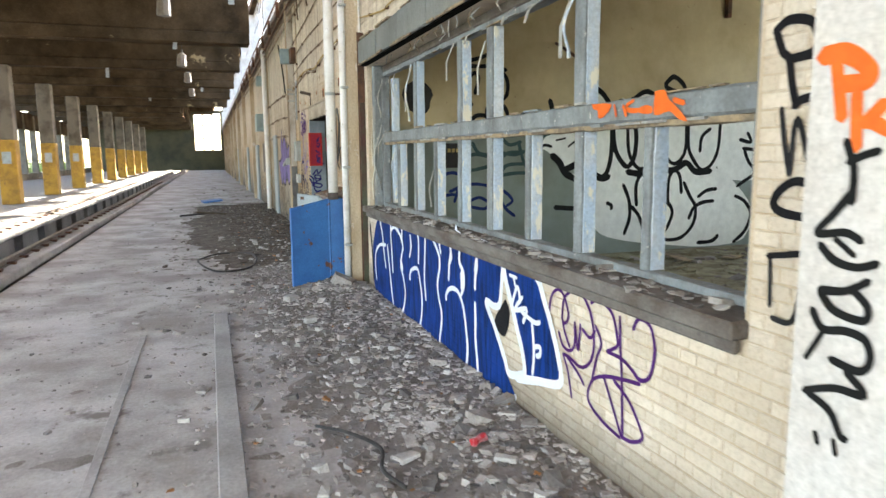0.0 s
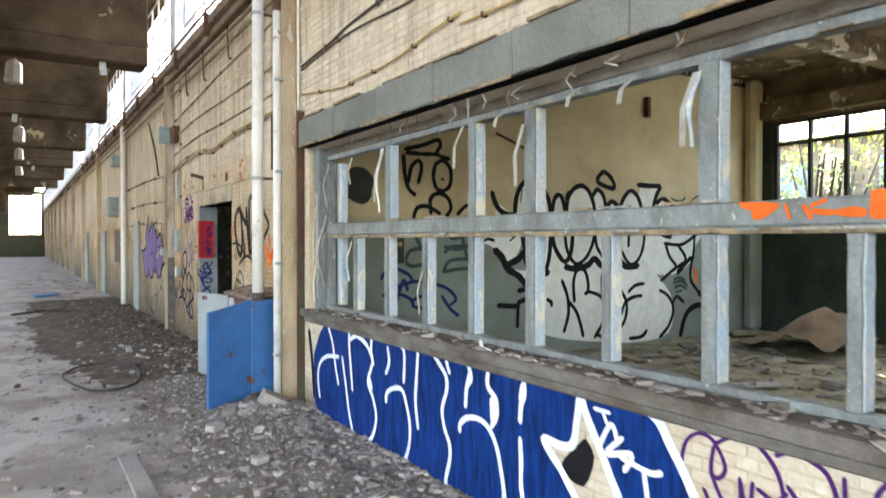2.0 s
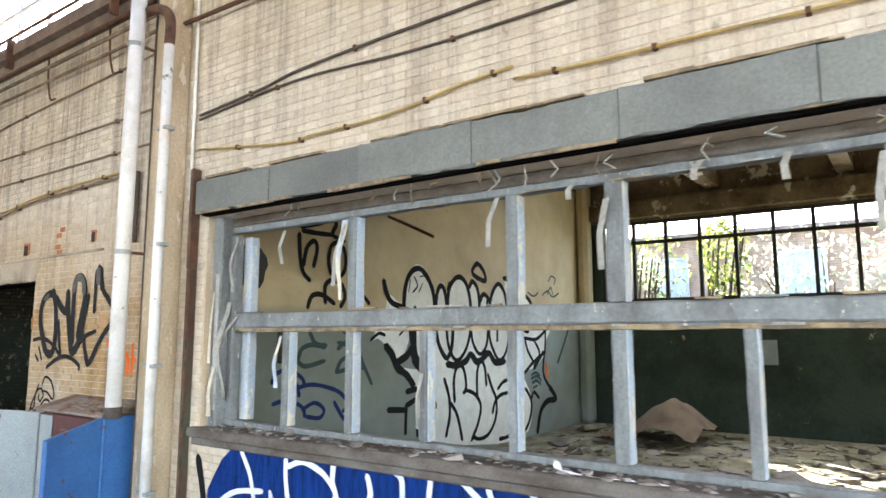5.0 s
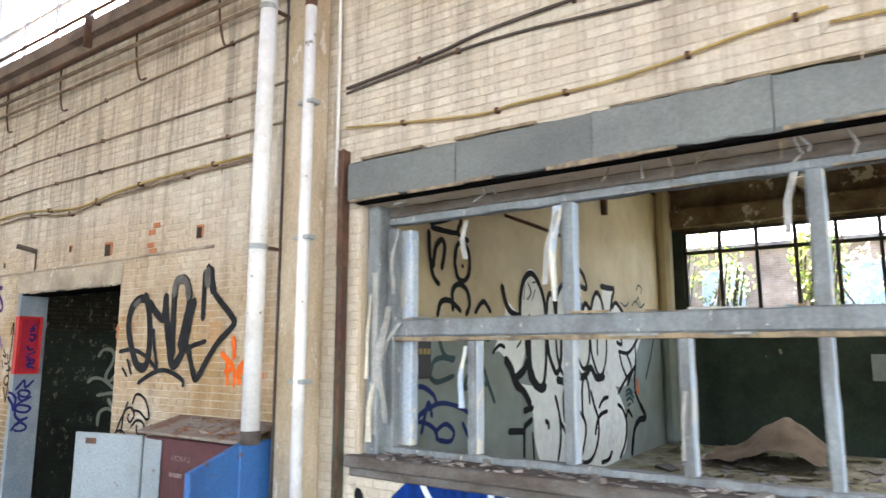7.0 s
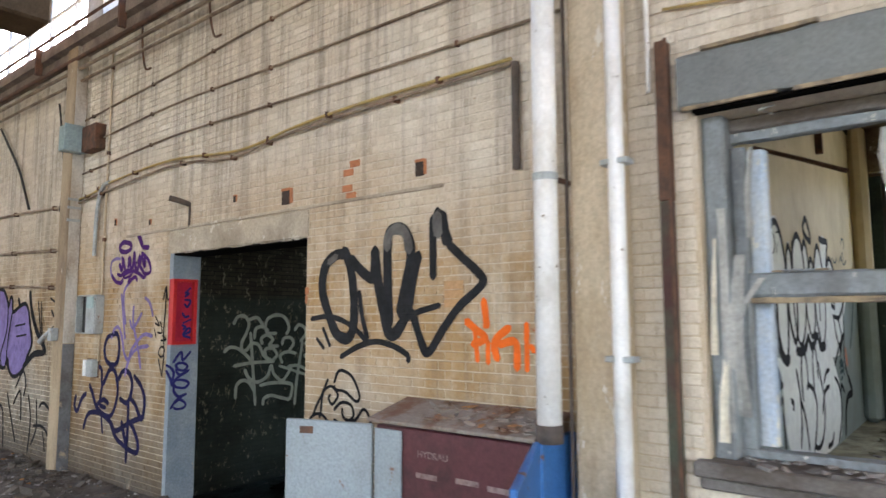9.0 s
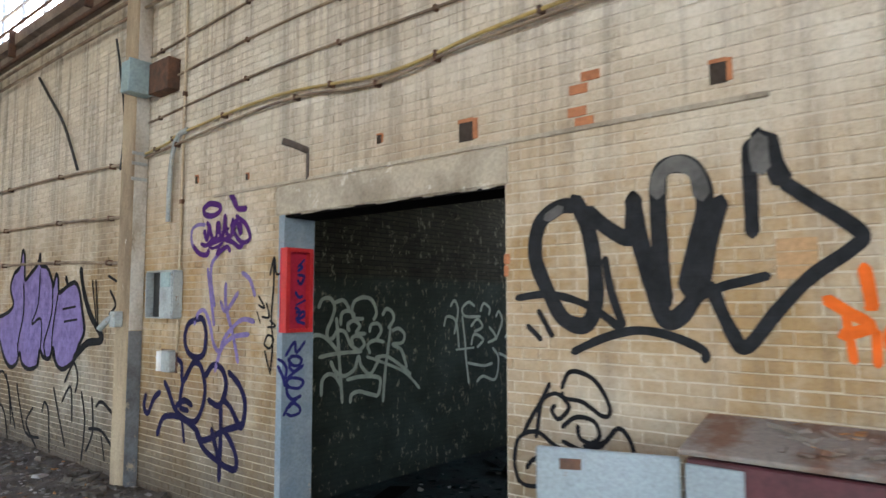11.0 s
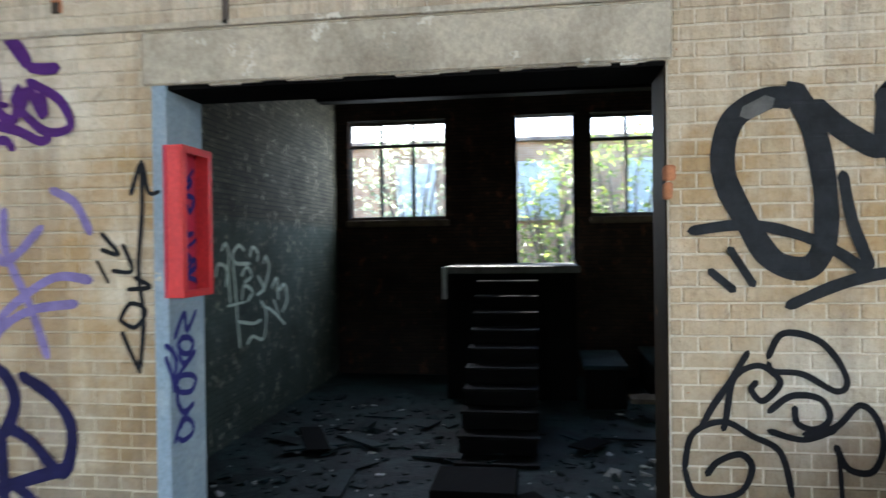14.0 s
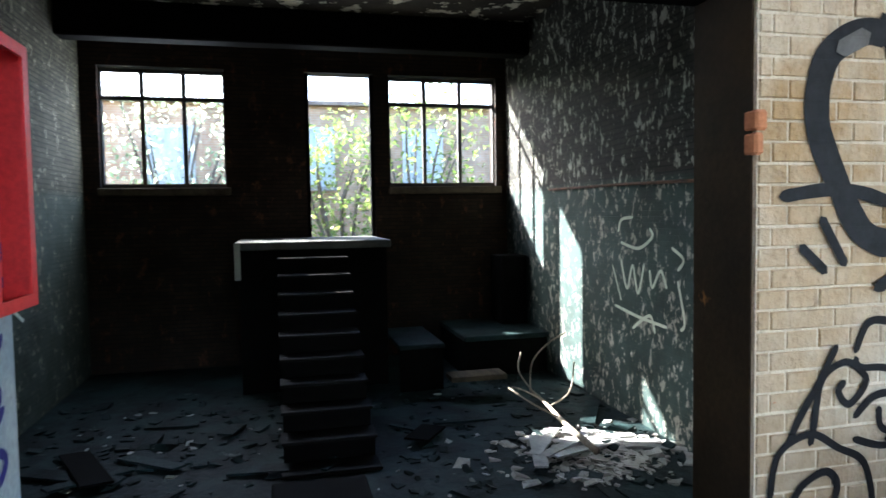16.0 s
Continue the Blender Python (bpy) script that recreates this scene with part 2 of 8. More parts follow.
M_BRICK = painted_brick("painted_brick", (0.77, 0.71, 0.605), (0.70, 0.62, 0.495), (0.30, 0.235, 0.18), (0.36, 0.15, 0.07), 0.35)
# Tan deepened and cream paled to carry the stronger light up the wall.
M_BRICK_TAN = painted_brick("painted_brick_tan", (0.88, 0.82, 0.70), (0.49, 0.315, 0.14), (0.19, 0.135, 0.10), (0.36, 0.15, 0.07), 1.25)
M_BRICK_SOOT = painted_brick("painted_brick_sooty", (0.84, 0.77, 0.64), (0.44, 0.295, 0.15), (0.12, 0.09, 0.065), (0.26, 0.13, 0.07), 1.5)
M_MORTAR = painted_brick("painted_mortar", (0.70, 0.63, 0.52), (0.56, 0.46, 0.32), (0.20, 0.15, 0.11), (0.30, 0.2, 0.13), 0.4)
M_CORE = worn("wall_plaster", (0.52, 0.46, 0.36), (0.35, 0.29, 0.22), 0.9, 2.0)
M_CONC = worn("concrete_floor", (0.49, 0.475, 0.455), (0.28, 0.262, 0.24), 0.82, 0.9, 35, (0.40, 0.60), 0.5, chips=(0.17, 0.155, 0.14), chip_at=(0.58, 0.68), chip_scale=2.6)
M_DIRT = worn("floor_dirt", (0.27, 0.25, 0.23), (0.17, 0.15, 0.13), 0.95, 4.0, 60, (0.35, 0.65), 0.8, bdist=0.02)
M_LINTEL_C = worn("door_lintel_concrete", (0.50, 0.43, 0.33), (0.24, 0.195, 0.145), 0.88, 1.7, 45, (0.42, 0.66), 0.5, chips=(0.62, 0.58, 0.5), chip_at=(0.6, 0.66), chip_scale=5)
M_GREYBLUE = worn("grey_blue_paint", (0.265, 0.30, 0.315), (0.155, 0.165, 0.17), 0.6, 5.0, 50, (0.4, 0.66), 0.45, chips=(0.62, 0.60, 0.53), chip_at=(0.645, 0.68), chip_scale=22, stretch=(1, 1, 0.5))
# Light blue paint; the lit sides of the mullions are put into it too.
M_BLUEINNER = worn("light_blue_paint", (0.46, 0.58, 0.72), (0.62, 0.66, 0.68), 0.6, 6.0, 50, (0.4, 0.66), 0.4, chips=(0.70, 0.68, 0.58), chip_at=(0.56, 0.6), chip_scale=8, stretch=(1, 1, 0.4))
M_SHEET = worn("grey_lintel_sheet", (0.265, 0.29, 0.28), (0.19, 0.205, 0.20), 0.55, 1.6, 60, (0.35, 0.65), 0.2, random_amt=0.2)
M_PEEL = worn("peeling_strip", (0.44, 0.44, 0.41), (0.28, 0.29, 0.28), 0.7, 8.0)
M_CREAMPAINT = worn("old_cream_paint", (0.72, 0.68, 0.55), (0.55, 0.50, 0.40), 0.8, 9.0)
M_WOODEDGE = worn("splintered_wood", (0.42, 0.33, 0.21), (0.20, 0.16, 0.12), 0.9, 9.0, 60, (0.4, 0.6), 0.6)
M_SILL = worn("window_sill_wood", (0.19, 0.175, 0.16), (0.10, 0.082, 0.068), 0.88, 5.0, 60, (0.38, 0.62), 0.7, stretch=(1, 0.5, 1))
M_WHITE = worn("white_pipe_paint", (0.82, 0.82, 0.80), (0.60, 0.58, 0.53), 0.5, 3.0, 40, (0.48, 0.74), 0.15, spread=0.07, chips=(0.24, 0.20, 0.15), chip_at=(0.655, 0.68), chip_scale=10)
M_WHITEWALL = worn("white_pilaster_paint", (0.66, 0.64, 0.60), (0.52, 0.485, 0.43), 0.8, 1.5, 50, (0.45, 0.75), 0.4)
M_PILASTER = worn("pilaster_paint", (0.63, 0.53, 0.385), (0.42, 0.32, 0.20), 0.8, 2.2, 45, (0.42, 0.66), 0.4, chips=(0.66, 0.62, 0.54), chip_at=(0.60, 0.63), chip_scale=8, stretch=(1, 1, 0.35))
# Dirty tan, with the shadow on the pilaster's front put into the colour.
M_PILASTER_DIRTY_SHADED = worn("pilaster_dirty_shaded_tan", (0.44, 0.34, 0.22), (0.22, 0.16, 0.105), 0.85, 2.5, 45, (0.38, 0.6), 0.4, chips=(0.60, 0.56, 0.48), chip_at=(0.63, 0.67), chip_scale=6, stretch=(1, 1, 0.3))
M_PILASTER_W = worn("pilaster_old_white", (0.60, 0.575, 0.52), (0.40, 0.35, 0.28), 0.8, 3.0, 45, (0.45, 0.65), 0.45, chips=(0.20, 0.16, 0.12), chip_at=(0.60, 0.66), chip_scale=5, stretch=(1, 1, 0.35))
M_PILASTER_LOW = worn("pilaster_dark_foot", (0.17, 0.175, 0.185), (0.08, 0.075, 0.07), 0.8, 3.0, 45, chips=(0.36, 0.29, 0.2), chip_at=(0.6, 0.66), chip_scale=5)
M_RUST = worn("rusty_iron", (0.17, 0.085, 0.05), (0.07, 0.045, 0.035), 0.85, 9.0, 70, (0.35, 0.65), 0.5)
M_DARKPIPE = worn("dark_pipe", (0.12, 0.095, 0.08), (0.06, 0.05, 0.045), 0.7, 6.0)
M_GREENPIPE = worn("green_brown_pipe", (0.075, 0.085, 0.055), (0.08, 0.035, 0.028), 0.7, 2.0, 50, (0.4, 0.6))
M_YELLOWCABLE = worn("yellow_conduit", (0.50, 0.37, 0.13), (0.34, 0.25, 0.12), 0.7, 5.0)
M_PAINTEDPIPE = worn("painted_over_pipe", (0.34, 0.265, 0.18), (0.17, 0.12, 0.085), 0.75, 3.0, 50, (0.4, 0.6))
M_CABLE = worn("black_cable", (0.03, 0.03, 0.03), (0.05, 0.045, 0.04), 0.6, 9.0)
M_BLUEDOOR = worn("blue_steel_paint", (0.05, 0.19, 0.48), (0.035, 0.12, 0.33), 0.42, 2.2, 60, (0.4, 0.7), 0.25, chips=(0.13, 0.06, 0.04), chip_at=(0.61, 0.63), chip_scale=3.2)
M_GREYDOOR = worn("grey_steel_paint", (0.33, 0.38, 0.40), (0.26, 0.30, 0.31), 0.5, 2.5, 60, (0.4, 0.7), 0.25, chips=(0.20, 0.12, 0.09), chip_at=(0.69, 0.71), chip_scale=7)
M_MAROON = worn("maroon_steel_paint", (0.115, 0.035, 0.04), (0.06, 0.025, 0.025), 0.5, 3.0)
M_FADED = worn("faded_lettering", (0.30, 0.22, 0.20), (0.16, 0.09, 0.085), 0.7, 30.0)
M_RUSTTOP = worn("cabinet_top_rust", (0.27, 0.235, 0.20), (0.20, 0.11, 0.07), 0.85, 4.0, 50, (0.45, 0.6), 0.6)
M_RED = worn("red_box_paint", (0.62, 0.035, 0.035), (0.50, 0.025, 0.03), 0.45, 4.0, 60, (0.4, 0.7), 0.2, chips=(0.60, 0.45, 0.40), chip_at=(0.70, 0.72), chip_scale=9)
M_REDIN = worn("red_box_inside", (0.50, 0.025, 0.06), (0.38, 0.02, 0.05), 0.5, 4.0)
M_JAMB = worn("jamb_grey_blue", (0.25, 0.31, 0.36), (0.38, 0.42, 0.44), 0.6, 2.4, 50, (0.45, 0.7), 0.35, chips=(0.5, 0.42, 0.32), chip_at=(0.66, 0.69), chip_scale=5)
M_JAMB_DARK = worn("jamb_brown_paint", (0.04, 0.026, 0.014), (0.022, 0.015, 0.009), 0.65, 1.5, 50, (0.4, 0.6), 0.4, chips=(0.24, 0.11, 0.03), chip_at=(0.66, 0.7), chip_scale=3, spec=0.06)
M_BOXMETAL = worn("grey_box_metal", (0.42, 0.46, 0.46), (0.28, 0.29, 0.28), 0.5, 6.0, 60, (0.4, 0.7), 0.25, chips=(0.20, 0.11, 0.07), chip_at=(0.64, 0.68), chip_scale=14)
M_TEALBOX = worn("pale_teal_box", (0.32, 0.43, 0.43), (0.24, 0.32, 0.32), 0.5, 6.0)
M_BLACK = worn("black_bakelite", (0.02, 0.02, 0.02), (0.04, 0.035, 0.03), 0.5, 9.0)
# Sunlight bounced up from the floor is put into this bright orange-brown.
M_CEIL = worn("hall_ceiling", (0.70, 0.43, 0.18), (0.40, 0.23, 0.10), 0.95, 0.6, 20, (0.4, 0.65), 0.6, chips=(0.30, 0.24, 0.15), chip_at=(0.68, 0.72), chip_scale=1.5)
# Set darker to deepen the contrast between beams and ceiling bays.
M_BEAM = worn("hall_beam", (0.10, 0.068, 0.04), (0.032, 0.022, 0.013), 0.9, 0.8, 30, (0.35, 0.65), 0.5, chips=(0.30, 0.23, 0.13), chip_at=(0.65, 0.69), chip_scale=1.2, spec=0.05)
M_COLUMN = worn("column_grey", (0.20, 0.165, 0.12), (0.08, 0.065, 0.045), 0.85, 1.5, 40)
M_YELLOW = worn("column_yellow_paint", (0.50, 0.28, 0.035), (0.30, 0.16, 0.03), 0.7, 3.0, 50, (0.42, 0.66), 0.3, chips=(0.12, 0.08, 0.05), chip_at=(0.64, 0.67), chip_scale=5)
M_FARWALL = worn("far_end_wall", (0.10, 0.095, 0.055), (0.05, 0.05, 0.035), 0.9, 0.5, 20)
M_STEEL = worn("rail_steel", (0.20, 0.17, 0.15), (0.12, 0.08, 0.06), 0.55, 6.0, 60, metal=0.6)
M_KERB = worn("kerb_concrete", (0.40, 0.39, 0.37), (0.24, 0.23, 0.22), 0.85, 1.2, 40, (0.4, 0.65), 0.5)
M_PITWALL = worn("pit_wall", (0.16, 0.16, 0.155), (0.08, 0.08, 0.08), 0.9, 1.0, 30)
M_FRAMEDARK = worn("dark_window_steel", (0.045, 0.05, 0.045), (0.09, 0.05, 0.03), 0.7, 7.0)
M_CLERE = worn("clerestory_white_steel", (0.55, 0.58, 0.60), (0.38, 0.38, 0.37), 0.6, 4.0)
M_LEDGE = worn("ledge_stone", (0.30, 0.24, 0.19), (0.16, 0.12, 0.10), 0.9, 2.0, 40, (0.38, 0.62), 0.5)
M_BACKWALL = worn("green_dado_wall", (0.055, 0.075, 0.06), (0.03, 0.04, 0.035), 0.75, 1.2, 30, chips=(0.35, 0.31, 0.22), chip_at=(0.66, 0.69), chip_scale=2.5, spec=0.06)
M_RCEIL = worn("room_ceiling_peeling", (0.25, 0.19, 0.11), (0.11, 0.075, 0.045), 0.95, 1.4, 25, (0.4, 0.6), 0.6, chips=(0.55, 0.50, 0.38), chip_at=(0.58, 0.61), chip_scale=2.0)
M_RFLOOR = worn("room_floor_debris", (0.34, 0.33, 0.22), (0.19, 0.17, 0.11), 0.95, 3.0, 30, (0.4, 0.6), 0.9, bdist=0.03)
# The dark room's lack of light is put into these five lowered colours.
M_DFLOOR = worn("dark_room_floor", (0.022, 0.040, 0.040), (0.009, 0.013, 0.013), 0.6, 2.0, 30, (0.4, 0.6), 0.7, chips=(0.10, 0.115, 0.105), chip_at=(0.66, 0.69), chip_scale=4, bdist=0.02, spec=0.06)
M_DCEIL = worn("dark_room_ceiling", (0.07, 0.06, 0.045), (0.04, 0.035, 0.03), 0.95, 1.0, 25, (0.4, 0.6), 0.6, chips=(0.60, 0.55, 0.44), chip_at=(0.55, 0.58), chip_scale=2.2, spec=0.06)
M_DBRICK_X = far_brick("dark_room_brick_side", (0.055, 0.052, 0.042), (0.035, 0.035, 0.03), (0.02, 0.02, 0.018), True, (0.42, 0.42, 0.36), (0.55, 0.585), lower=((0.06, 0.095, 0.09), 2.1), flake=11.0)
# Lighter than the right wall: window light on it is put into the colour.
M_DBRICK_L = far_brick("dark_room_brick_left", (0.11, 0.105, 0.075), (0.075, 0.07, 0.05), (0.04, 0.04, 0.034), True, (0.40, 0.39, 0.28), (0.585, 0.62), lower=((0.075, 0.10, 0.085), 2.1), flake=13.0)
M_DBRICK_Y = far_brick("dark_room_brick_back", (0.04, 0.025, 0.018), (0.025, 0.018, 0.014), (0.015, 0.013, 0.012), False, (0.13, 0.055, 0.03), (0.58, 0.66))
M_OUTBRICK = far_brick("outside_brick", (0.52, 0.36, 0.26), (0.47, 0.31, 0.21), (0.5, 0.44, 0.36), False, (0.48, 0.40, 0.32), (0.62, 0.72))
M_OUTWIN = worn("outside_window_grey", (0.52, 0.57, 0.60), (0.42, 0.47, 0.50), 0.4, 3.0)
# Near-black: deep shade on stair, beam, soffit and the like is put into the colour.
M_SHADE_DARK = worn("deep_shade_dark", (0.005, 0.0045, 0.004), (0.003, 0.0025, 0.0025), 0.8, 3.0, spec=0.03)
# Same shaded wood, a little lighter for the lit nosings.
M_TREAD = worn("shaded_worn_tread", (0.010, 0.009, 0.008), (0.005, 0.004, 0.004), 0.6, 3.0, spec=0.05)
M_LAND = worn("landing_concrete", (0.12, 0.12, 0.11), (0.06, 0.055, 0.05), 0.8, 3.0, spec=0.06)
M_TIMBER = worn("bare_timber", (0.10, 0.08, 0.055), (0.05, 0.04, 0.03), 0.85, 5.0, 60, stretch=(0.3, 1, 1), spec=0.06)
M_BRANCH = worn("bare_branch", (0.34, 0.29, 0.22), (0.2, 0.16, 0.12), 0.85, 9.0)
M_BARK = worn("bark", (0.16, 0.13, 0.10), (0.09, 0.075, 0.06), 0.9, 6.0, 40, (0.4, 0.6), 0.8)
M_GROUND = worn("outside_ground", (0.10, 0.11, 0.05), (0.15, 0.12, 0.08), 0.95, 0.8, 25)
# Dark litter; the weaker light further along is put into the colour too.
M_DIRT_DARK = worn("floor_dirt_dark_shaded", (0.16, 0.137, 0.11), (0.07, 0.058, 0.046), 0.95, 4.0, 60, (0.35, 0.65), 0.8, bdist=0.02)
M_STONE = worn("rubble_grey", (0.44, 0.41, 0.38), (0.25, 0.22, 0.20), 0.9, 12.0, 60, random_amt=0.7)
M_STONE_L = worn("rubble_pale", (0.62, 0.60, 0.56), (0.45, 0.42, 0.37), 0.9, 12.0, 60, random_amt=0.35)
M_STONE_O = worn("rubble_orange", (0.48, 0.24, 0.09), (0.34, 0.15, 0.07), 0.9, 12.0, 60, random_amt=0.5)
M_CLOTH = worn("brown_cloth", (0.20, 0.145, 0.09), (0.12, 0.085, 0.055), 0.95, 3.0, 60)
M_LAMP = worn("lamp_enamel", (0.26, 0.245, 0.21), (0.15, 0.13, 0.11), 0.5, 5.0)
M_HOLE = worn("hole_shade", (0.07, 0.055, 0.045), (0.04, 0.03, 0.025), 0.95, 9.0, spec=0.06)
M_BAREBRICK = worn("bare_red_brick", (0.50, 0.20, 0.09), (0.36, 0.14, 0.07), 0.9, 12.0, 60)


def partition_mat():
    """Cream wall above, pale green dado below, faded and stained."""
    m, nt, bs = nodes_of("partition_paint")
    geo = nt.nodes.new("ShaderNodeNewGeometry")
    xyz = nt.nodes.new("ShaderNodeSeparateXYZ")
    nt.links.new(geo.outputs["Position"], xyz.inputs[0])
    lo = nt.nodes.new("ShaderNodeMapRange")
    lo.inputs[1].default_value, lo.inputs[2].default_value = 2.02, 2.16
    nt.links.new(xyz.outputs[2], lo.inputs[0])
    col = mix(nt, lo.outputs[0], (0.255, 0.31, 0.285), (0.60, 0.51, 0.31))
    st = ramp(nt, noise_tex(nt, 0.9, 6, 0.65), [(0.36, (0.70, 0.66, 0.6)), (0.66, WH)])
    col = mix(nt, 1.0, col, st, 'MULTIPLY')
    ch = ramp(nt, noise_tex(nt, 6, 6, 0.75), [(0.66, B), (0.68, WH)])
    col = mix(nt, ch, col, (0.30, 0.19, 0.11))
    nt.links.new(col, bs.inputs["Base Color"])
    bs.inputs["Roughness"].default_value = 0.7
    nt.links.new(bump(nt, noise_tex(nt, 25, 5, 0.7), 0.3, 0.006), bs.inputs["Normal"])
    return m


M_PARTITION = partition_mat()


def leaf_mat(name, a, b):
    m, nt, bs = nodes_of(name)
    geo = nt.nodes.new("ShaderNodeNewGeometry")
    col = ramp(nt, geo.outputs["Random Per Island"], [(0.0, a), (1.0, b)])
    nt.links.new(col, bs.inputs["Base Color"])
    bs.inputs["Roughness"].default_value = 0.55
    tr = nt.nodes.new("ShaderNodeBsdfTranslucent")
    nt.links.new(col, tr.inputs[0])
    ms = nt.nodes.new("ShaderNodeMixShader")
    ms.inputs[0].default_value = 0.45
    nt.links.new(bs.outputs[0], ms.inputs[1])
    nt.links.new(tr.outputs[0], ms.inputs[2])
    nt.links.new(ms.outputs[0], nt.nodes["Material Output"].inputs[0])
    return m


M_LEAF = leaf_mat("leaf_green", (0.08, 0.14, 0.03), (0.28, 0.32, 0.08))
M_LEAF_Y = leaf_mat("leaf_autumn", (0.20, 0.30, 0.14), (0.50, 0.56, 0.38))


def paint(name, rgb, rough=0.55, fade=0.25, brick=True, streak=(1, 1, 1)):
    """Sprayed paint; on the brick wall it follows the courses."""
    m, nt, bs = nodes_of(name)
    f = ramp(nt, noise_tex(nt, 8, 5, 0.7, streak), [(0.35, tuple(c * (1 - fade) for c in rgb)), (0.65, rgb)])
    nt.links.new(f, bs.inputs["Base Color"])
    bs.inputs["Roughness"].default_value = 0.8
    bs.inputs["Specular IOR Level"].default_value = 0.15
    nm = bump(nt, noise_tex(nt, 30, 4, 0.6), 0.3, 0.004)
    if brick:
        geo = nt.nodes.new("ShaderNodeNewGeometry")
        xyz = nt.nodes.new("ShaderNodeSeparateXYZ")
        nt.links.new(geo.outputs["Position"], xyz.inputs[0])
        cmb = nt.nodes.new("ShaderNodeCombineXYZ")
        nt.links.new(xyz.outputs[1], cmb.inputs[0])
        nt.links.new(xyz.outputs[2], cmb.inputs[1])
        br = nt.nodes.new("ShaderNodeTexBrick")
        br.inputs["Scale"].default_value = 1.0
        br.inputs["Brick Width"].default_value, br.inputs["Row Height"].default_value, br.inputs["Mortar Size"].default_value = 0.225, COURSE, 0.006
        nt.links.new(cmb.outputs[0], br.inputs["Vector"])
        inv = nt.nodes.new("ShaderNodeMath")
        inv.operation = 'SUBTRACT'
        inv.inputs[0].default_value = 1.0
        nt.links.new(br.outputs["Fac"], inv.inputs[1])
        nm = bump(nt, inv.outputs[0], 0.8, 0.01, nm)
    nt.links.new(nm, bs.inputs["Normal"])
    return m


COURSE = 0.0612
P_BLUE = paint("spray_blue", (0.004, 0.042, 0.24), fade=0.72, streak=(1, 2.2, 0.3))
P_WHITE = paint("spray_white", (0.78, 0.82, 0.88), fade=0.1)
P_BLACK = paint("spray_black", (0.012, 0.012, 0.014))
P_CHAR = paint("spray_charcoal", (0.026, 0.027, 0.03), fade=0.5)
P_FADE = paint("spray_thin_grey", (0.15, 0.145, 0.135), fade=0.45)
P_PURPLE = paint("spray_purple", (0.075, 0.02, 0.14))
P_LILAC = paint("spray_lilac", (0.235, 0.18, 0.385), fade=0.4)
P_NAVY = paint("spray_navy", (0.015, 0.013, 0.055), fade=0.4)
P_ORANGE = paint("spray_orange", (0.85, 0.16, 0.02))
P_SMOOTH_BLACK = paint("marker_black", (0.012, 0.013, 0.013), brick=False)
P_SMOOTH_WHITE = paint("roller_white", (0.84, 0.87, 0.82), brick=False, fade=0.15)
P_SMOOTH_BLUE = paint("marker_blue", (0.02, 0.035, 0.14), brick=False)
P_SMOOTH_ORANGE = paint("marker_orange", (0.85, 0.17, 0.03), brick=False)
P_SMOOTH_TEAL = paint("marker_dark_teal", (0.05, 0.09, 0.09), brick=False)
P_PALE = paint("chalky_pale_green", (0.62, 0.68, 0.55), brick=False)
P_SMOOTH_NAVY = paint("marker_navy", (0.03, 0.03, 0.16), brick=False)

# ---------------------------------------------------------------- large structure
W, WI = 1.88, 2.17                    # faces of the long wall: hall side, room side
WIN = (1.95, 8.24, 1.10, 2.83)        # big window: y0, y1, z0, z1
DOOR = (11.298, 13.32, -0.12, 2.445)
FACE = W + 0.005                      # mortar lies behind the brick faces

structure("floor_hall", boxes((-2.69, W + 0.4, -12, 94, -0.35, 0.0)), M_CONC, "worn grey concrete walkway with dust and stains")
bm = bmesh.new()
for y0, y1, z0, z1 in ((-12, WIN[0], -0.3, 5.12), (WIN[0], WIN[1], -0.3, WIN[2] - 0.06), (WIN[0], WIN[1], WIN[3], 5.12),
                       (WIN[1], DOOR[0], -0.3, 5.12), (DOOR[0], DOOR[1], DOOR[3], 5.12), (DOOR[1], 94, -0.3, 5.12)):
    box(bm, FACE, WI, y0, y1, z0, z1)
wall = structure("wall_long", bm, M_MORTAR, "long cream-painted brick wall with peeling dirty paint")
structure("floor_sill_of_door", boxes((W + 0.4, WI + 0.28, DOOR[0], DOOR[1], -0.5, -0.004)), M_DFLOOR, "dark concrete threshold")

# pilasters of the long wall
for y in (22.35, 29.3, 36.3, 43.2, 50.2, 57.1, 64.1, 71, 78, 85):
    structure("pilaster_far", boxes((1.72, FACE, y - 0.15, y + 0.15, 0, 5.10)), M_PILASTER, "cream-painted concrete pilaster")
structure("pilaster_white", boxes((1.63, FACE, 0.95, 1.50, 0, 5.10), bevel=0.01), M_WHITEWALL, "white-painted brick pilaster beside the window")
structure("pilaster_pipes", boxes((1.70, FACE, 8.60, 8.87, 0, 5.10), bevel=0.012), M_PILASTER, "stained cream pilaster between two white pipes")
structure("pilaster_box", boxes((1.73, FACE, 15.48, 15.73, 0, 5.10), bevel=0.012), M_PILASTER_DIRTY_SHADED, "tan pilaster with chipped edges")
structure("pilaster_box_side", boxes((1.745, FACE - 0.012, 15.474, 15.479, 1.52, 5.10)), M_PILASTER_W, "old white paint on the side of a pilaster")
structure("pilaster_box_foot", boxes((1.745, FACE - 0.012, 15.474, 15.479, 0, 1.515)), M_PILASTER_LOW, "dark grey painted foot of a pilaster")

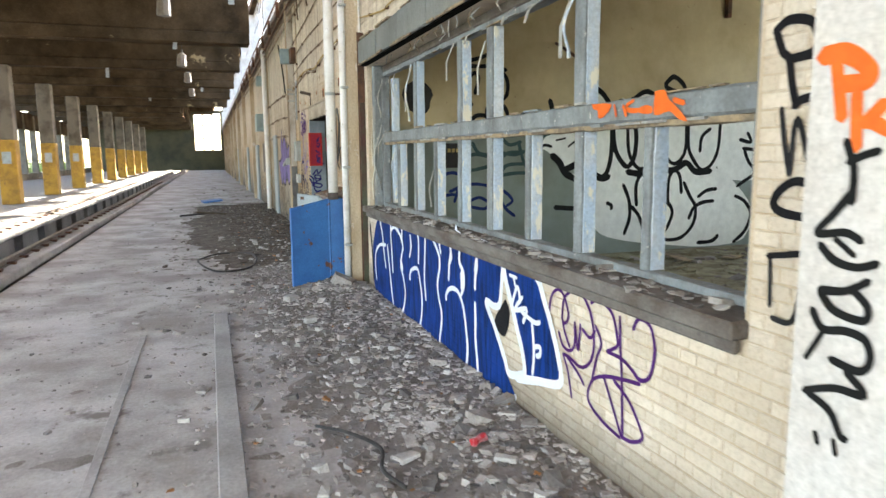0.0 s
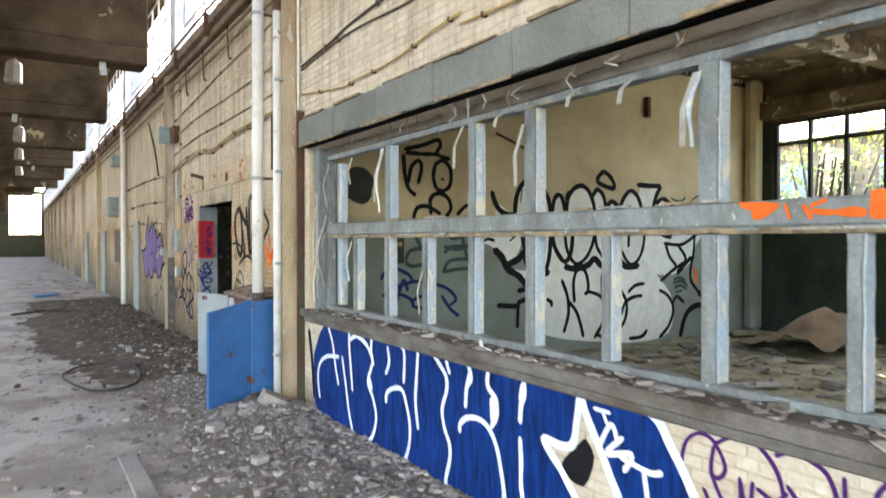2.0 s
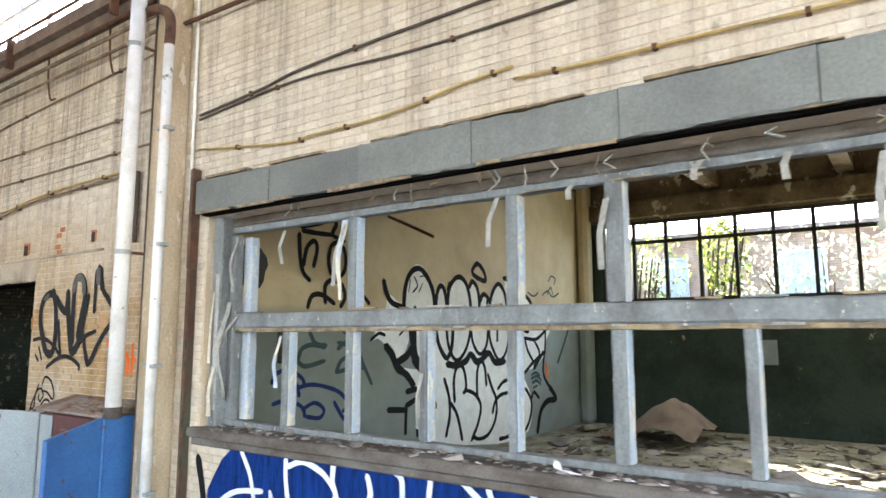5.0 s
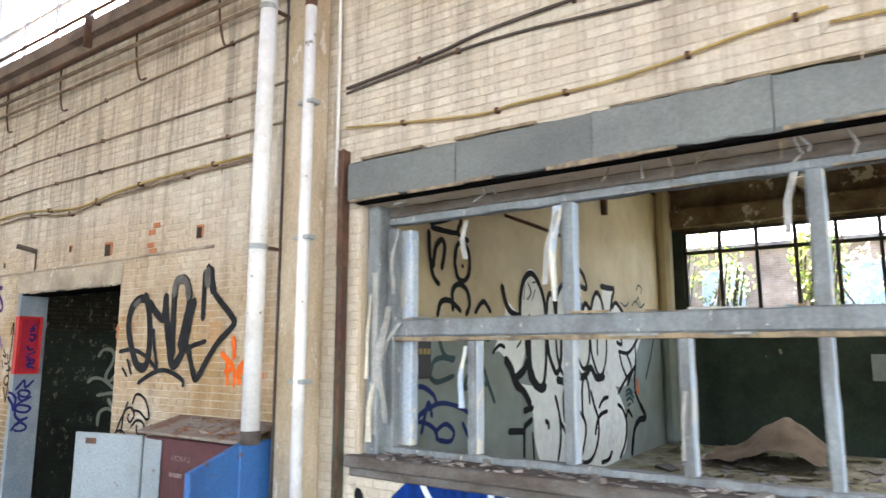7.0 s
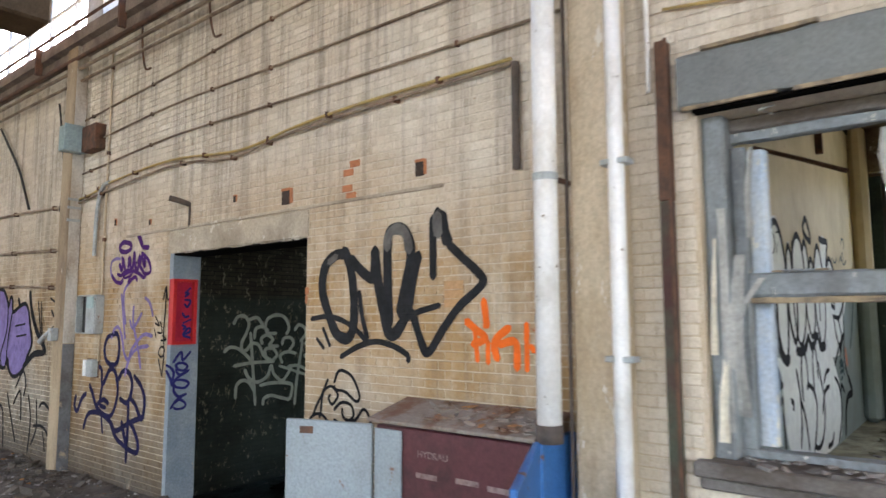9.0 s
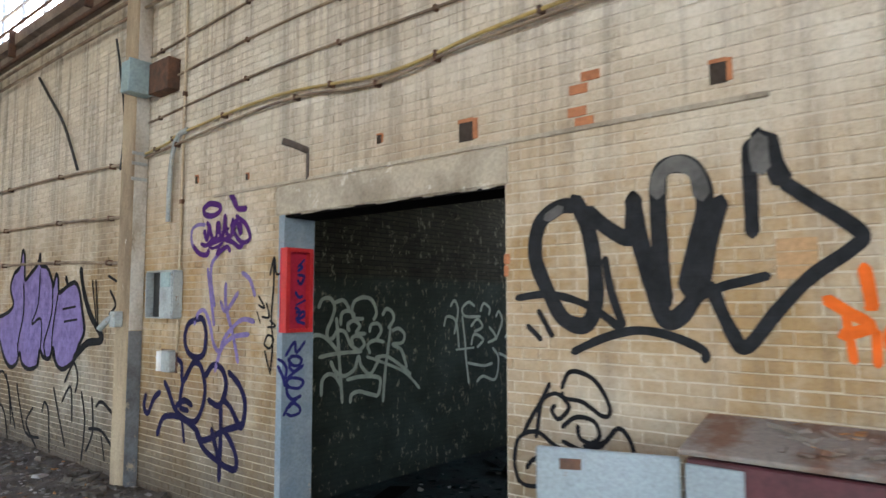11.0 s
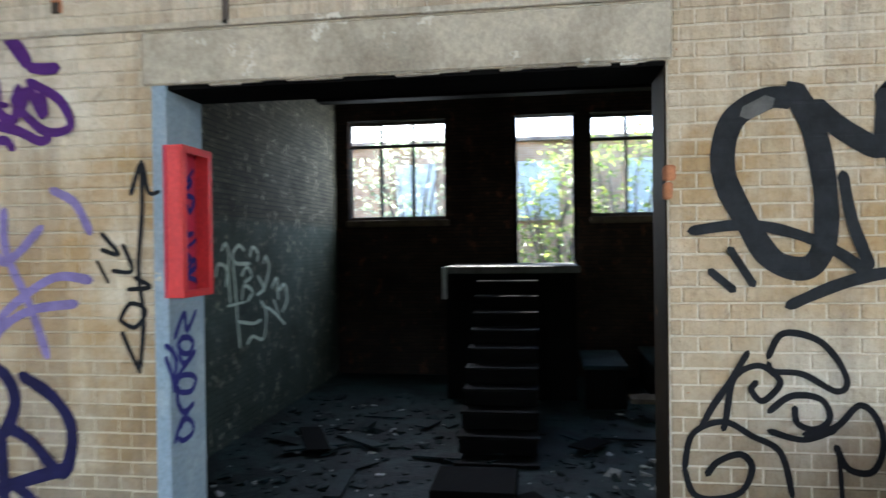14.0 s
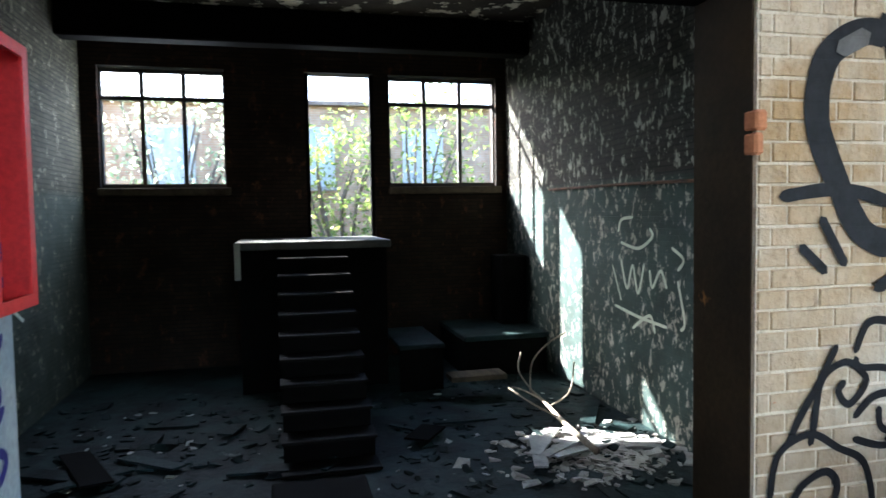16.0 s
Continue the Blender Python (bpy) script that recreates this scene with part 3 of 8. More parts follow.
# ledge and clerestory above the long wall
structure("ledge", boxes((1.70, 2.30, -12, 94, 5.12, 5.26), (1.79, 2.30, -12, 94, 5.0, 5.118)), M_LEDGE, "weathered stone ledge below the clerestory")
bm = bmesh.new()
for y in [1.3 + 6.95 * k for k in range(-1, 14)]:
    box(bm, 1.80, 2.2, y - 0.22, y + 0.22, 5.26, 7.4)
structure("wall_clerestory_piers", bm, M_CLERE, "pale blue painted piers between clerestory windows")
structure("wall_clerestory_head", boxes((1.80, 2.2, -12, 94, 7.40, 7.7)), M_BEAM, "dark beam above the clerestory")
for k in range(-1, 13):
    y0 = 1.3 + 6.95 * k + 0.22
    win = tagged(new("window_clerestory"), "tall steel-framed clerestory window, glare white, panes missing", "window", "clerestory windows", "structure")
    bm = bmesh.new()
    for i in range(9):
        y = y0 + 6.51 * i / 8
        box(bm, 1.98, 2.02, y - 0.02, y + 0.02, 5.26, 7.40)
    for z in (5.28, 5.98, 6.68, 7.38):
        box(bm, 1.985, 2.015, y0, y0 + 6.51, z - 0.02, z + 0.02)
    part("window_frame", bm, M_CLERE, win)

# hall roof: slab and beams across
structure("ceiling_hall", boxes((-14.0, 0.95, -12, 94, 7.72, 8.0)), M_CEIL, "brown stained hall ceiling, bounced sunlight in its colour, with peeling patches")
for k in range(-1, 13):
    y = 8.7 + 6.95 * k
    xe = 1.40 if k < 7 else -1.95
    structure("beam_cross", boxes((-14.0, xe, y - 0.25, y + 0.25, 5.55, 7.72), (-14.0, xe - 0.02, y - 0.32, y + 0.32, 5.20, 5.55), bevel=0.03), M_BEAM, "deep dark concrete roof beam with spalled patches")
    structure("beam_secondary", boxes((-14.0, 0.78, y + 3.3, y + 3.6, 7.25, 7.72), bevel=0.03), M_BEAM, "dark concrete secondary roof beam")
# far end
bm = boxes((-14, -1.7, 93, 93.4, 0, 7.7), (1.6, 1.9, 93, 93.4, 0, 7.7), (-1.7, 1.6, 93, 93.4, 0, 2.5), (-1.7, 1.6, 93, 93.4, 7.4, 7.7))
structure("wall_far_end", bm, M_FARWALL, "dark olive wall at the far end of the hall")
win = tagged(new("window_far_end"), "bright steel-framed window in the far end wall", "window", kind="structure")
bm = bmesh.new()
for i in range(4):
    box(bm, -1.7 + i * 1.1 - 0.07, -1.7 + i * 1.1 + 0.07, 93.1, 93.2, 2.5, 7.4)
for z in (2.55, 4.1, 5.8, 7.35):
    box(bm, -1.7, 1.6, 93.1, 93.2, z - 0.05, z + 0.05)
part("window_frame", bm, M_FRAMEDARK, win)
# assumed wall behind the camera, out of view, open below
structure("wall_near_end", boxes((-14, 1.9, -12.4, -12, 4.8, 8.0), (-14, -11, -12.4, -12, -0.3, 4.8)), M_FARWALL, "assumed dark wall behind the start of the walk, out of view")

# track pit
structure("kerb_near", boxes((-3.35, -2.80, -12, 93, -0.05, 0.10), bevel=0.02), M_KERB, "pale concrete kerb that carries a rail")
structure("kerb_far", boxes((-5.2, -4.30, -12, 93, -0.05, 0.10), bevel=0.02), M_KERB, "pale concrete kerb on the far side of the pit")
structure("floor_pit", boxes((-5.0, -3.2, -12, 93, -1.5, -1.4)), M_PITWALL, "dark floor of the inspection pit")
structure("floor_gap", boxes((-2.80, -2.69, -12, 93, -0.3, -0.2)), M_PITWALL, "dark gap between walkway and kerb")
bm = boxes((-3.32, -2.95, -12, 93, -1.4, -0.052), (-4.75, -4.65, -12, 93, -1.4, -0.052))
structure("wall_pit", bm, M_PITWALL, "dark concrete sides of the inspection pit")
for k in range(46):
    structure("pit_pier", boxes((-4.65, -4.33, -11 + 2.25 * k, -9.5 + 2.25 * k, -1.4, -0.052)), M_PITWALL, "dark concrete pier in the pit side")
structure("floor_beyond_pit", boxes((-14.0, -5.21, -12, 94, -0.35, 0.02)), M_DIRT, "dusty concrete floor beyond the pit with patches of sun")
for x in (-3.10, -4.60):
    bm = boxes((x - 0.06, x + 0.06, -12, 92, 0.102, 0.115), (x - 0.012, x + 0.012, -12, 92, 0.115, 0.17), (x - 0.035, x + 0.035, -12, 92, 0.17, 0.20))
    rail = thing("rail", "rusty steel rail with clips along the pit", "rail", "rails of the pit")
    part("rail_bar", bm, M_STEEL, rail)
    for k in range(60):
        part("clip", boxes((x - 0.13, x + 0.13, 3 + 0.75 * k - 0.05, 3 + 0.75 * k + 0.05, 0.101, 0.14)), M_RUST, rail)

# columns beyond the pit
for k in range(-1, 12):
    y = 8.7 + 6.95 * k
    col = thing("column", "square concrete column with a yellow painted lower part", "column", "hall columns")
    part("shaft", boxes((-7.5, -6.9, y - 0.3, y + 0.3, 2.45, 5.2), bevel=0.03), M_COLUMN, col)
    part("yellow_base", boxes((-7.51, -6.89, y - 0.31, y + 0.31, 0.02, 2.45), bevel=0.03), M_YELLOW, col, "chipped yellow paint")
# open side of the hall
for k in range(-2, 24):
    y = 5.2 + 3.475 * k
    structure("pier_open_side", boxes((-14.0, -13.6, y - 0.2, y + 0.2, 0, 5.2)), M_COLUMN, "dark pier of the open side of the hall")
structure("wall_open_side_low", boxes((-13.95, -13.65, -12, 94, -0.3, 0.55)), M_COLUMN, "low wall of the open side")
structure("wall_open_side_top", boxes((-13.95, -13.65, -12, 94, 4.0, 5.35), (-13.95, -13.65, -12, 94, 7.35, 8.0)), M_BEAM, "dark upper wall of the open side")

# ---------------------------------------------------------------- room behind the big window
structure("wall_partition", boxes((WI, 10.55, 8.66, 8.80, -0.5, 4.72)), M_PARTITION, "cream wall with a pale green dado, covered in graffiti")
structure("pier_room_corner", boxes((10.22, 10.549, 8.43, 8.659, 0.24, 4.72), bevel=0.07), M_PARTITION, "rounded cream corner pier beside the back window")
structure("wall_room_back", boxes((10.55, 10.78, 1.0, 8.66, -0.5, 2.46), (10.55, 10.78, 8.28, 8.66, 2.46, 3.95), (10.55, 10.78, 1.0, 2.0, 2.46, 3.95)), M_BACKWALL, "dark green back wall with flaking paint")
structure("wall_room_back_head", boxes((10.55, 10.78, 1.0, 8.66, 3.951, 4.72), (10.37, 10.549, 1.0, 8.42, 3.99, 4.30)), M_RCEIL, "peeling brown wall head above the back window")
structure("wall_room_near", boxes((WI, 10.55, 0.8, 1.0, -0.5, 4.72)), M_PARTITION, "cream end wall of the room")
structure("ceiling_room", boxes((WI, 10.78, 0.8, 8.80, 4.72, 4.95)), M_RCEIL, "brown ceiling with peeling plaster")
for y in (2.2, 4.2, 6.2):
    structure("beam_room", boxes((WI, 10.55, y - 0.12, y + 0.12, 4.4, 4.72)), M_RCEIL, "brown peeling ceiling beam")
structure("floor_room", boxes((WI, 10.55, 1.0, 8.66, -0.5, 0.24)), M_RFLOOR, "floor strewn with pale debris")
win = tagged(new("window_room_back"), "wide dark steel-framed window with missing panes, ivy outside", "window", kind="structure")
bm = bmesh.new()
for i in range(11):
    y = 8.25 - i * 0.592
    box(bm, 10.60, 10.67, y - 0.028, y + 0.028, 2.46, 3.95)
for z, h in ((2.49, 0.03), (3.55, 0.03), (3.92, 0.03)):
    box(bm, 10.605, 10.665, 2.0, 8.28, z - h, z + h)
part("window_frame", bm, M_FRAMEDARK, win)

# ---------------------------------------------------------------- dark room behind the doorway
structure("wall_dark_right", boxes((WI, 10.78, 8.802, 8.94, -0.5, 4.6)), M_DBRICK_X, "brick wall darkened for the room's shade, with flaking pale paint")
structure("wall_dark_left", boxes((WI, 10.78, 15.35, 15.65, -0.5, 4.6)), M_DBRICK_L, "brick wall, room shade and window light in its colour, flaking paint, pale tags")
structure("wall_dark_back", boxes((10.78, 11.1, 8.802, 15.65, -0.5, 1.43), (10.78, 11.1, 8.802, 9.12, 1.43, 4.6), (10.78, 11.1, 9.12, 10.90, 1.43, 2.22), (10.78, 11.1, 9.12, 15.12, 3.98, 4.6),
                                 (10.78, 11.1, 10.90, 11.14, 1.43, 3.98), (10.78, 11.1, 12.20, 13.38, 1.43, 3.98), (10.78, 11.1, 13.38, 15.12, 1.43, 2.22), (10.78, 11.1, 15.12, 15.65, 1.43, 4.6)), M_DBRICK_Y, "brick back wall darkened for the room's shade, with red patches")
structure("ceiling_dark", boxes((WI, 11.1, 8.64, 15.65, 4.6, 4.8)), M_DCEIL, "ceiling darkened for the room's shade, with flaking white paint")
structure("beam_dark", boxes((9.7, 10.0, 8.94, 15.35, 4.12, 4.598), bevel=0.02), M_SHADE_DARK, "steel ceiling beam, near-black for the room's shade")
structure("floor_dark", boxes((WI + 0.15, 11.1, 8.64, 15.65, -0.7, -0.5)), M_DFLOOR, "wet-looking floor darkened for the room's shade, with dust and litter")
for name, y0, y1 in (("window_dark_left", 13.38, 15.12), ("window_dark_right", 9.12, 10.90)):
    win = tagged(new(name), "steel-framed window with missing panes and a wooden sill", "window", kind="structure")
    bm = bmesh.new()
    for i in range(4):
        y = y0 + (y1 - y0) * i / 3
        box(bm, 10.86, 10.91, y - 0.03, y + 0.03, 2.22, 3.96)
    for z in (2.25, 3.53, 3.93):
        box(bm, 10.865, 10.905, y0, y1, z - 0.028, z + 0.028)
    part("window_frame", bm, M_FRAMEDARK, win)
    part("window_sill", boxes((10.66, 10.86, y0 - 0.06, y1 + 0.02, 2.10, 2.215), bevel=0.012), M_TIMBER, win)
structure("door_frame_back", boxes((10.80, 10.90, 11.142, 11.20, 1.43, 3.96), (10.80, 10.90, 12.14, 12.198, 1.43, 3.96)), M_SHADE_DARK, "dark wooden frame of the back door opening")

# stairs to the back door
st = thing("staircase", "wooden stair up to a landing at the back door, room shade in its colour", "staircase")
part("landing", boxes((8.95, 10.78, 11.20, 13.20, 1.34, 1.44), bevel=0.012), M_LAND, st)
part("landing_front", boxes((9.0, 9.08, 11.26, 13.14, -0.5, 1.339)), M_SHADE_DARK, st)
part("landing_side", boxes((9.081, 10.779, 13.06, 13.14, -0.5, 1.339)), M_SHADE_DARK, st)
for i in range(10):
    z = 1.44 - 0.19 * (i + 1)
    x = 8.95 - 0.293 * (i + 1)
    part("tread", boxes((x - 0.02, x + 0.293, 11.80, 12.67, z - 0.03, z), bevel=0.006), M_TREAD, st, "worn dark tread, room shade put into its colour")
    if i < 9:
        part("riser", boxes((x + 0.015, x + 0.28, 11.82, 12.65, -0.5, z - 0.031)), M_SHADE_DARK, st)
# Pale colour stands for outside light on the post's edge.
part("post", boxes((8.93, 8.949, 13.12, 13.195, 0.97, 1.435), bevel=0.004), M_PEEL, st, "post at the landing edge, its lit side put in as a pale colour")

# ---------------------------------------------------------------- outside
structure("ground_outside", boxes((11.1, 400, -300, 400, 0.2, 0.6)), M_GROUND, "overgrown ground behind the building")
structure("ground_yard", boxes((-400, -14.0, -300, 400, -0.6, -0.1)), M_GROUND, "overgrown yard beside the hall")

# ---------------------------------------------------------------- more helpers for things
def wall_pipe(name, pts, r, mat, label, x=1.85, category="pipe", group="", clips=0, clip_mat=None):
    """A pipe or cable along the long wall, given by (y, z), with small clips."""
    root = thing(name, label, category, group)
    path = spline([(x, y, z) for y, z in pts], 6)
    bm = tube(bmesh.new(), path, r, 8)
    part("tube", bm, mat, root, smooth=True)
    for i in range(clips):
        p = path[int((i + 0.5) / clips * (len(path) - 1))]
        part("clip", boxes((x - r * 1.25, W + 0.004, p.y - 0.012, p.y + 0.012, p.z - r * 1.7, p.z + r * 1.7)), clip_mat or M_RUST, root)
    return root


def letters(body, size, m, mat, parent, label=""):
    cu = bpy.data.curves.new("lettering", 'FONT')
    cu.body, cu.size, cu.extrude = body, size, 0.0008
    tmp = bpy.data.objects.new("lettering", cu)
    scene.collection.objects.link(tmp)
    bpy.context.view_layer.update()
    me = bpy.data.meshes.new_from_object(tmp.evaluated_get(bpy.context.evaluated_depsgraph_get()))
    bpy.data.objects.remove(tmp)
    me.transform(m)
    me.materials.clear()
    me.materials.append(mat)
    ob = new("lettering", me)
    ob.parent = parent
    return tagged(ob, label)


def chunks(name, n, place, size, mat, label, seed, flat=0.6, category="debris", parent=None):
    """Many uneven lumps in one mesh; place(rng) gives x, y, z."""
    rng = np.random.default_rng(seed)
    cube = np.array([(-1, -1, -1), (1, -1, -1), (1, 1, -1), (-1, 1, -1), (-1, -1, 1), (1, -1, 1), (1, 1, 1), (-1, 1, 1)], float)
    faces = np.array([(0, 3, 2, 1), (4, 5, 6, 7), (0, 1, 5, 4), (1, 2, 6, 5), (2, 3, 7, 6), (3, 0, 4, 7)])
    vs, fs = [], []
    for i in range(n):
        s = size * math.exp(rng.normal(0, 0.45))
        v = cube * (1 + rng.uniform(-0.45, 0.25, (8, 3))) * s * np.array([1, rng.uniform(0.5, 1.0), flat * rng.uniform(0.5, 1)])
        a, b = rng.uniform(0, 6.28), rng.uniform(-0.4, 0.4)
        rz = np.array([(math.cos(a), -math.sin(a), 0), (math.sin(a), math.cos(a), 0), (0, 0, 1)])
        ry = np.array([(math.cos(b), 0, math.sin(b)), (0, 1, 0), (-math.sin(b), 0, math.cos(b))])
        p = place(rng)
        vs.append(v @ (rz @ ry).T + np.array(p) + np.array([0, 0, s * flat * 0.25]))
        fs.append(faces + 8 * i)
    me = bpy.data.meshes.new(name)
    me.from_pydata(np.concatenate(vs).tolist(), [], np.concatenate(fs).tolist())
    me.materials.append(mat)
    return tagged(new(name, me), label, category, kind="stuff")


def leaf_mesh(name, n, place, size, mat, seed):
    rng = np.random.default_rng(seed)
    vs, fs = [], []
    for i in range(n):
        p = np.array(place(rng))
        a = rng.normal(size=3)
        a /= np.linalg.norm(a)
        b = np.cross(a, rng.normal(size=3))
        b /= np.linalg.norm(b) + 1e-9
        s = size * rng.uniform(0.5, 1.3)
        vs += [p - a * s, p + b * s * 0.45, p + a * s, p - b * s * 0.45]
        fs.append((4 * i, 4 * i + 1, 4 * i + 2, 4 * i + 3))
    me = bpy.data.meshes.new(name)
    me.from_pydata([tuple(v) for v in vs], [], fs)
    me.materials.append(mat)
    return me


# ---------------------------------------------------------------- the big window of the hall wall
win = tagged(new("window_big"), "wide derelict window with peeling grey-blue frame and no glass", "window", kind="structure")
FX0, FX1 = 2.03, 2.12
rough = random.Random(5)


def ragged(x0, x1, y0, y1, z0, z1, amp=0.006, pitch=0.07):
    """A timber or sheet whose chamfered edges waver, with nicks along its length."""
    size = (x1 - x0, y1 - y0, z1 - z0)
    ax = 1 if size[1] > size[2] else 2
    n = max(int(size[ax] / pitch), 2)
    hx, hw = size[0] / 2, size[3 - ax] / 2
    c = min(hx, hw) * 0.28
    cx, cw = (x0 + x1) / 2, ((z0 + z1) if ax == 1 else (y0 + y1)) / 2
    lo = y0 if ax == 1 else z0
    bm = bmesh.new()
    rings = []
    for i in range(n + 1):
        u = lo + size[ax] * i / n
        ring = []
        for k, (a, b) in enumerate(((-hx, -hw + c), (-hx, hw - c), (-hx + c, hw), (hx - c, hw), (hx, hw - c), (hx, -hw + c), (hx - c, -hw), (-hx + c, -hw))):
            q = Vector((cx * 9 + k * 1.7, u * 7.0, cw * 5))
            nick = min(0.0, noise.noise(Vector((cx * 31 + k * 2.3, u * 11, cw * 17))) + 0.25) * 2.2
            a2 = a + amp * 0.5 * noise.noise(q)
            b2 = b + amp * (noise.noise(q + Vector((5, 3, 1))) + nick * (1 if b > 0 else -1))
            ring.append(bm.verts.new((cx + a2, u, cw + b2) if ax == 1 else (cx + a2, cw + b2, u)))
        rings.append(ring)
    for r0, r1 in zip(rings, rings[1:]):
        for k in range(8):
            bm.faces.new((r0[k], r0[(k + 1) % 8], r1[(k + 1) % 8], r1[k]))
    bm.faces.new(rings[0])
    bm.faces.new(rings[-1][::-1])
    bmesh.ops.recalc_face_normals(bm, faces=bm.faces)
    return bm


def bar(name, x0, x1, y0, y1, z0, z1, mat=None, label=""):
    return part(name, ragged(x0, x1, y0, y1, z0, z1), mat or M_GREYBLUE, win, label)


bar("transom", FX0, FX1, 2.03, 8.06, 1.905, 2.025)
bar("transom_moulding", FX0 + 0.012, FX1 - 0.01, 2.03, 8.06, 1.875, 1.904, M_WOODEDGE, "splintered lower edge")
# Head takes the darker sill colour for the shade the lintel should cast.
bar("head", FX0 + 0.02, FX1 + 0.04, 1.96, 8.24, 2.755, 2.829, M_SILL)
bar("head_moulding", FX0 + 0.025, FX1 + 0.01, 1.96, 8.24, 2.70, 2.754, M_GREYBLUE, "splintered wood edge")
bar("bottom_rail", FX0, FX1, 1.96, 8.24, 1.121, 1.165)
bar("jamb_near", FX0 - 0.06, FX1 + 0.06, 1.951, 2.06, 1.121, 2.71)
bar("jamb_far", FX0 - 0.09, FX1 + 0.02, 8.13, 8.239, 1.121, 2.829)
bar("jamb_far_board", FX1 + 0.021, FX1 + 0.11, 7.99, 8.10, 1.166, 2.67, M_BLUEINNER, "light blue board with peeling cream paint")
bar("jamb_far_post", FX0, FX1, 8.06, 8.128, 1.166, 2.67)
bar("jamb_strip", FX0 - 0.10, FX0 - 0.085, 8.135, 8.175, 1.25, 2.35, M_PEEL, "peeled cream paint strip")
for i in range(8):
    y = 2.80 + 0.662 * i
    w = 0.040 if i in (1, 3) else 0.028
    bar("mullion_lower", FX0 + 0.005, FX1 - 0.005, y - w, y + w, 1.166, 1.874)
    # Bright bead carries the lit side of the mullion in its colour.
    bar("mullion_bead", FX0 + 0.03, FX1 + 0.02, y - w - 0.006, y - w + 0.012, 1.166, 1.874, M_BLUEINNER)
for y, w in ((3.47, 0.052), (4.79, 0.05), (5.44, 0.038), (6.76, 0.036)):
    bar("mullion_upper", FX0 + 0.005, FX1 - 0.005, y - w, y + w, 2.026, 2.699)
    bar("mullion_bead", FX0 + 0.03, FX1 + 0.02, y - w - 0.006, y - w + 0.012, 2.026, 2.699, M_BLUEINNER)
# strips of beading that hang loose
for y, z0, z1, dx, dy in ((6.80, 2.66, 2.2, -0.05, 0.07), (5.52, 2.69, 2.38, -0.05, 0.04), (4.82, 2.6, 2.2, -0.05, 0.02), (7.45, 2.66, 2.40, -0.02, 0.0), (3.52, 2.66, 2.3, -0.06, 0.03), (8.0, 2.0, 1.75, -0.05, 0.12),
                          (3.9, 2.72, 2.56, -0.12, 0.0), (5.0, 2.72, 2.6, -0.1, 0.0), (4.3, 2.74, 2.62, -0.09, 0.02)):
    bm = bmesh.new()
    a, b = Vector((FX0 - 0.01, y, z0)), Vector((FX0 - 0.01 + dx, y + dy, z1))
    mid = (a + b) / 2 + Vector((-0.03, 0.012, 0))
    rows = [[bm.verts.new(p + Vector((o2, o, 0))) for o, o2 in ((-0.017, 0), (0.017, 0.0), (0.017, 0.006), (-0.017, 0.006))] for p in (a, mid, b)]
    for r0, r1 in zip(rows, rows[1:]):
        for k in range(4):
            bm.faces.new((r0[k], r0[(k + 1) % 4], r1[(k + 1) % 4], r1[k]))
    part("loose_bead", bm, M_PEEL, win, "loose peeling bead")
for k in range(44):
    y = rough.uniform(2.2, 7.9)
    h = rough.uniform(0.05, 0.25)
    z = (1.892, 2.0262, 2.697)[k % 3]
    part("splinter", boxes((FX0 - 0.006 - 0.0001 * k, FX0 + 0.02, y, y + h, z, z + rough.uniform(0.006, 0.014))), (M_PEEL, M_WOODEDGE, M_GREYBLUE)[rough.randrange(3)], win)
for k in range(20):
    y = rough.uniform(2.4, 8.0)
    bm = bmesh.new()
    h = rough.uniform(0.04, 0.14)
    tube(bm, [(1.90 + rough.uniform(-0.03, 0.05), y, 2.83), (1.88 + rough.uniform(-0.04, 0.05), y + rough.uniform(-0.05, 0.05), 2.83 - h * 0.6), (1.89, y + rough.uniform(-0.06, 0.06), 2.83 - h)], 0.006, 4)
    part("splinter", bm, M_PEEL if k % 3 else M_WOODEDGE, win)

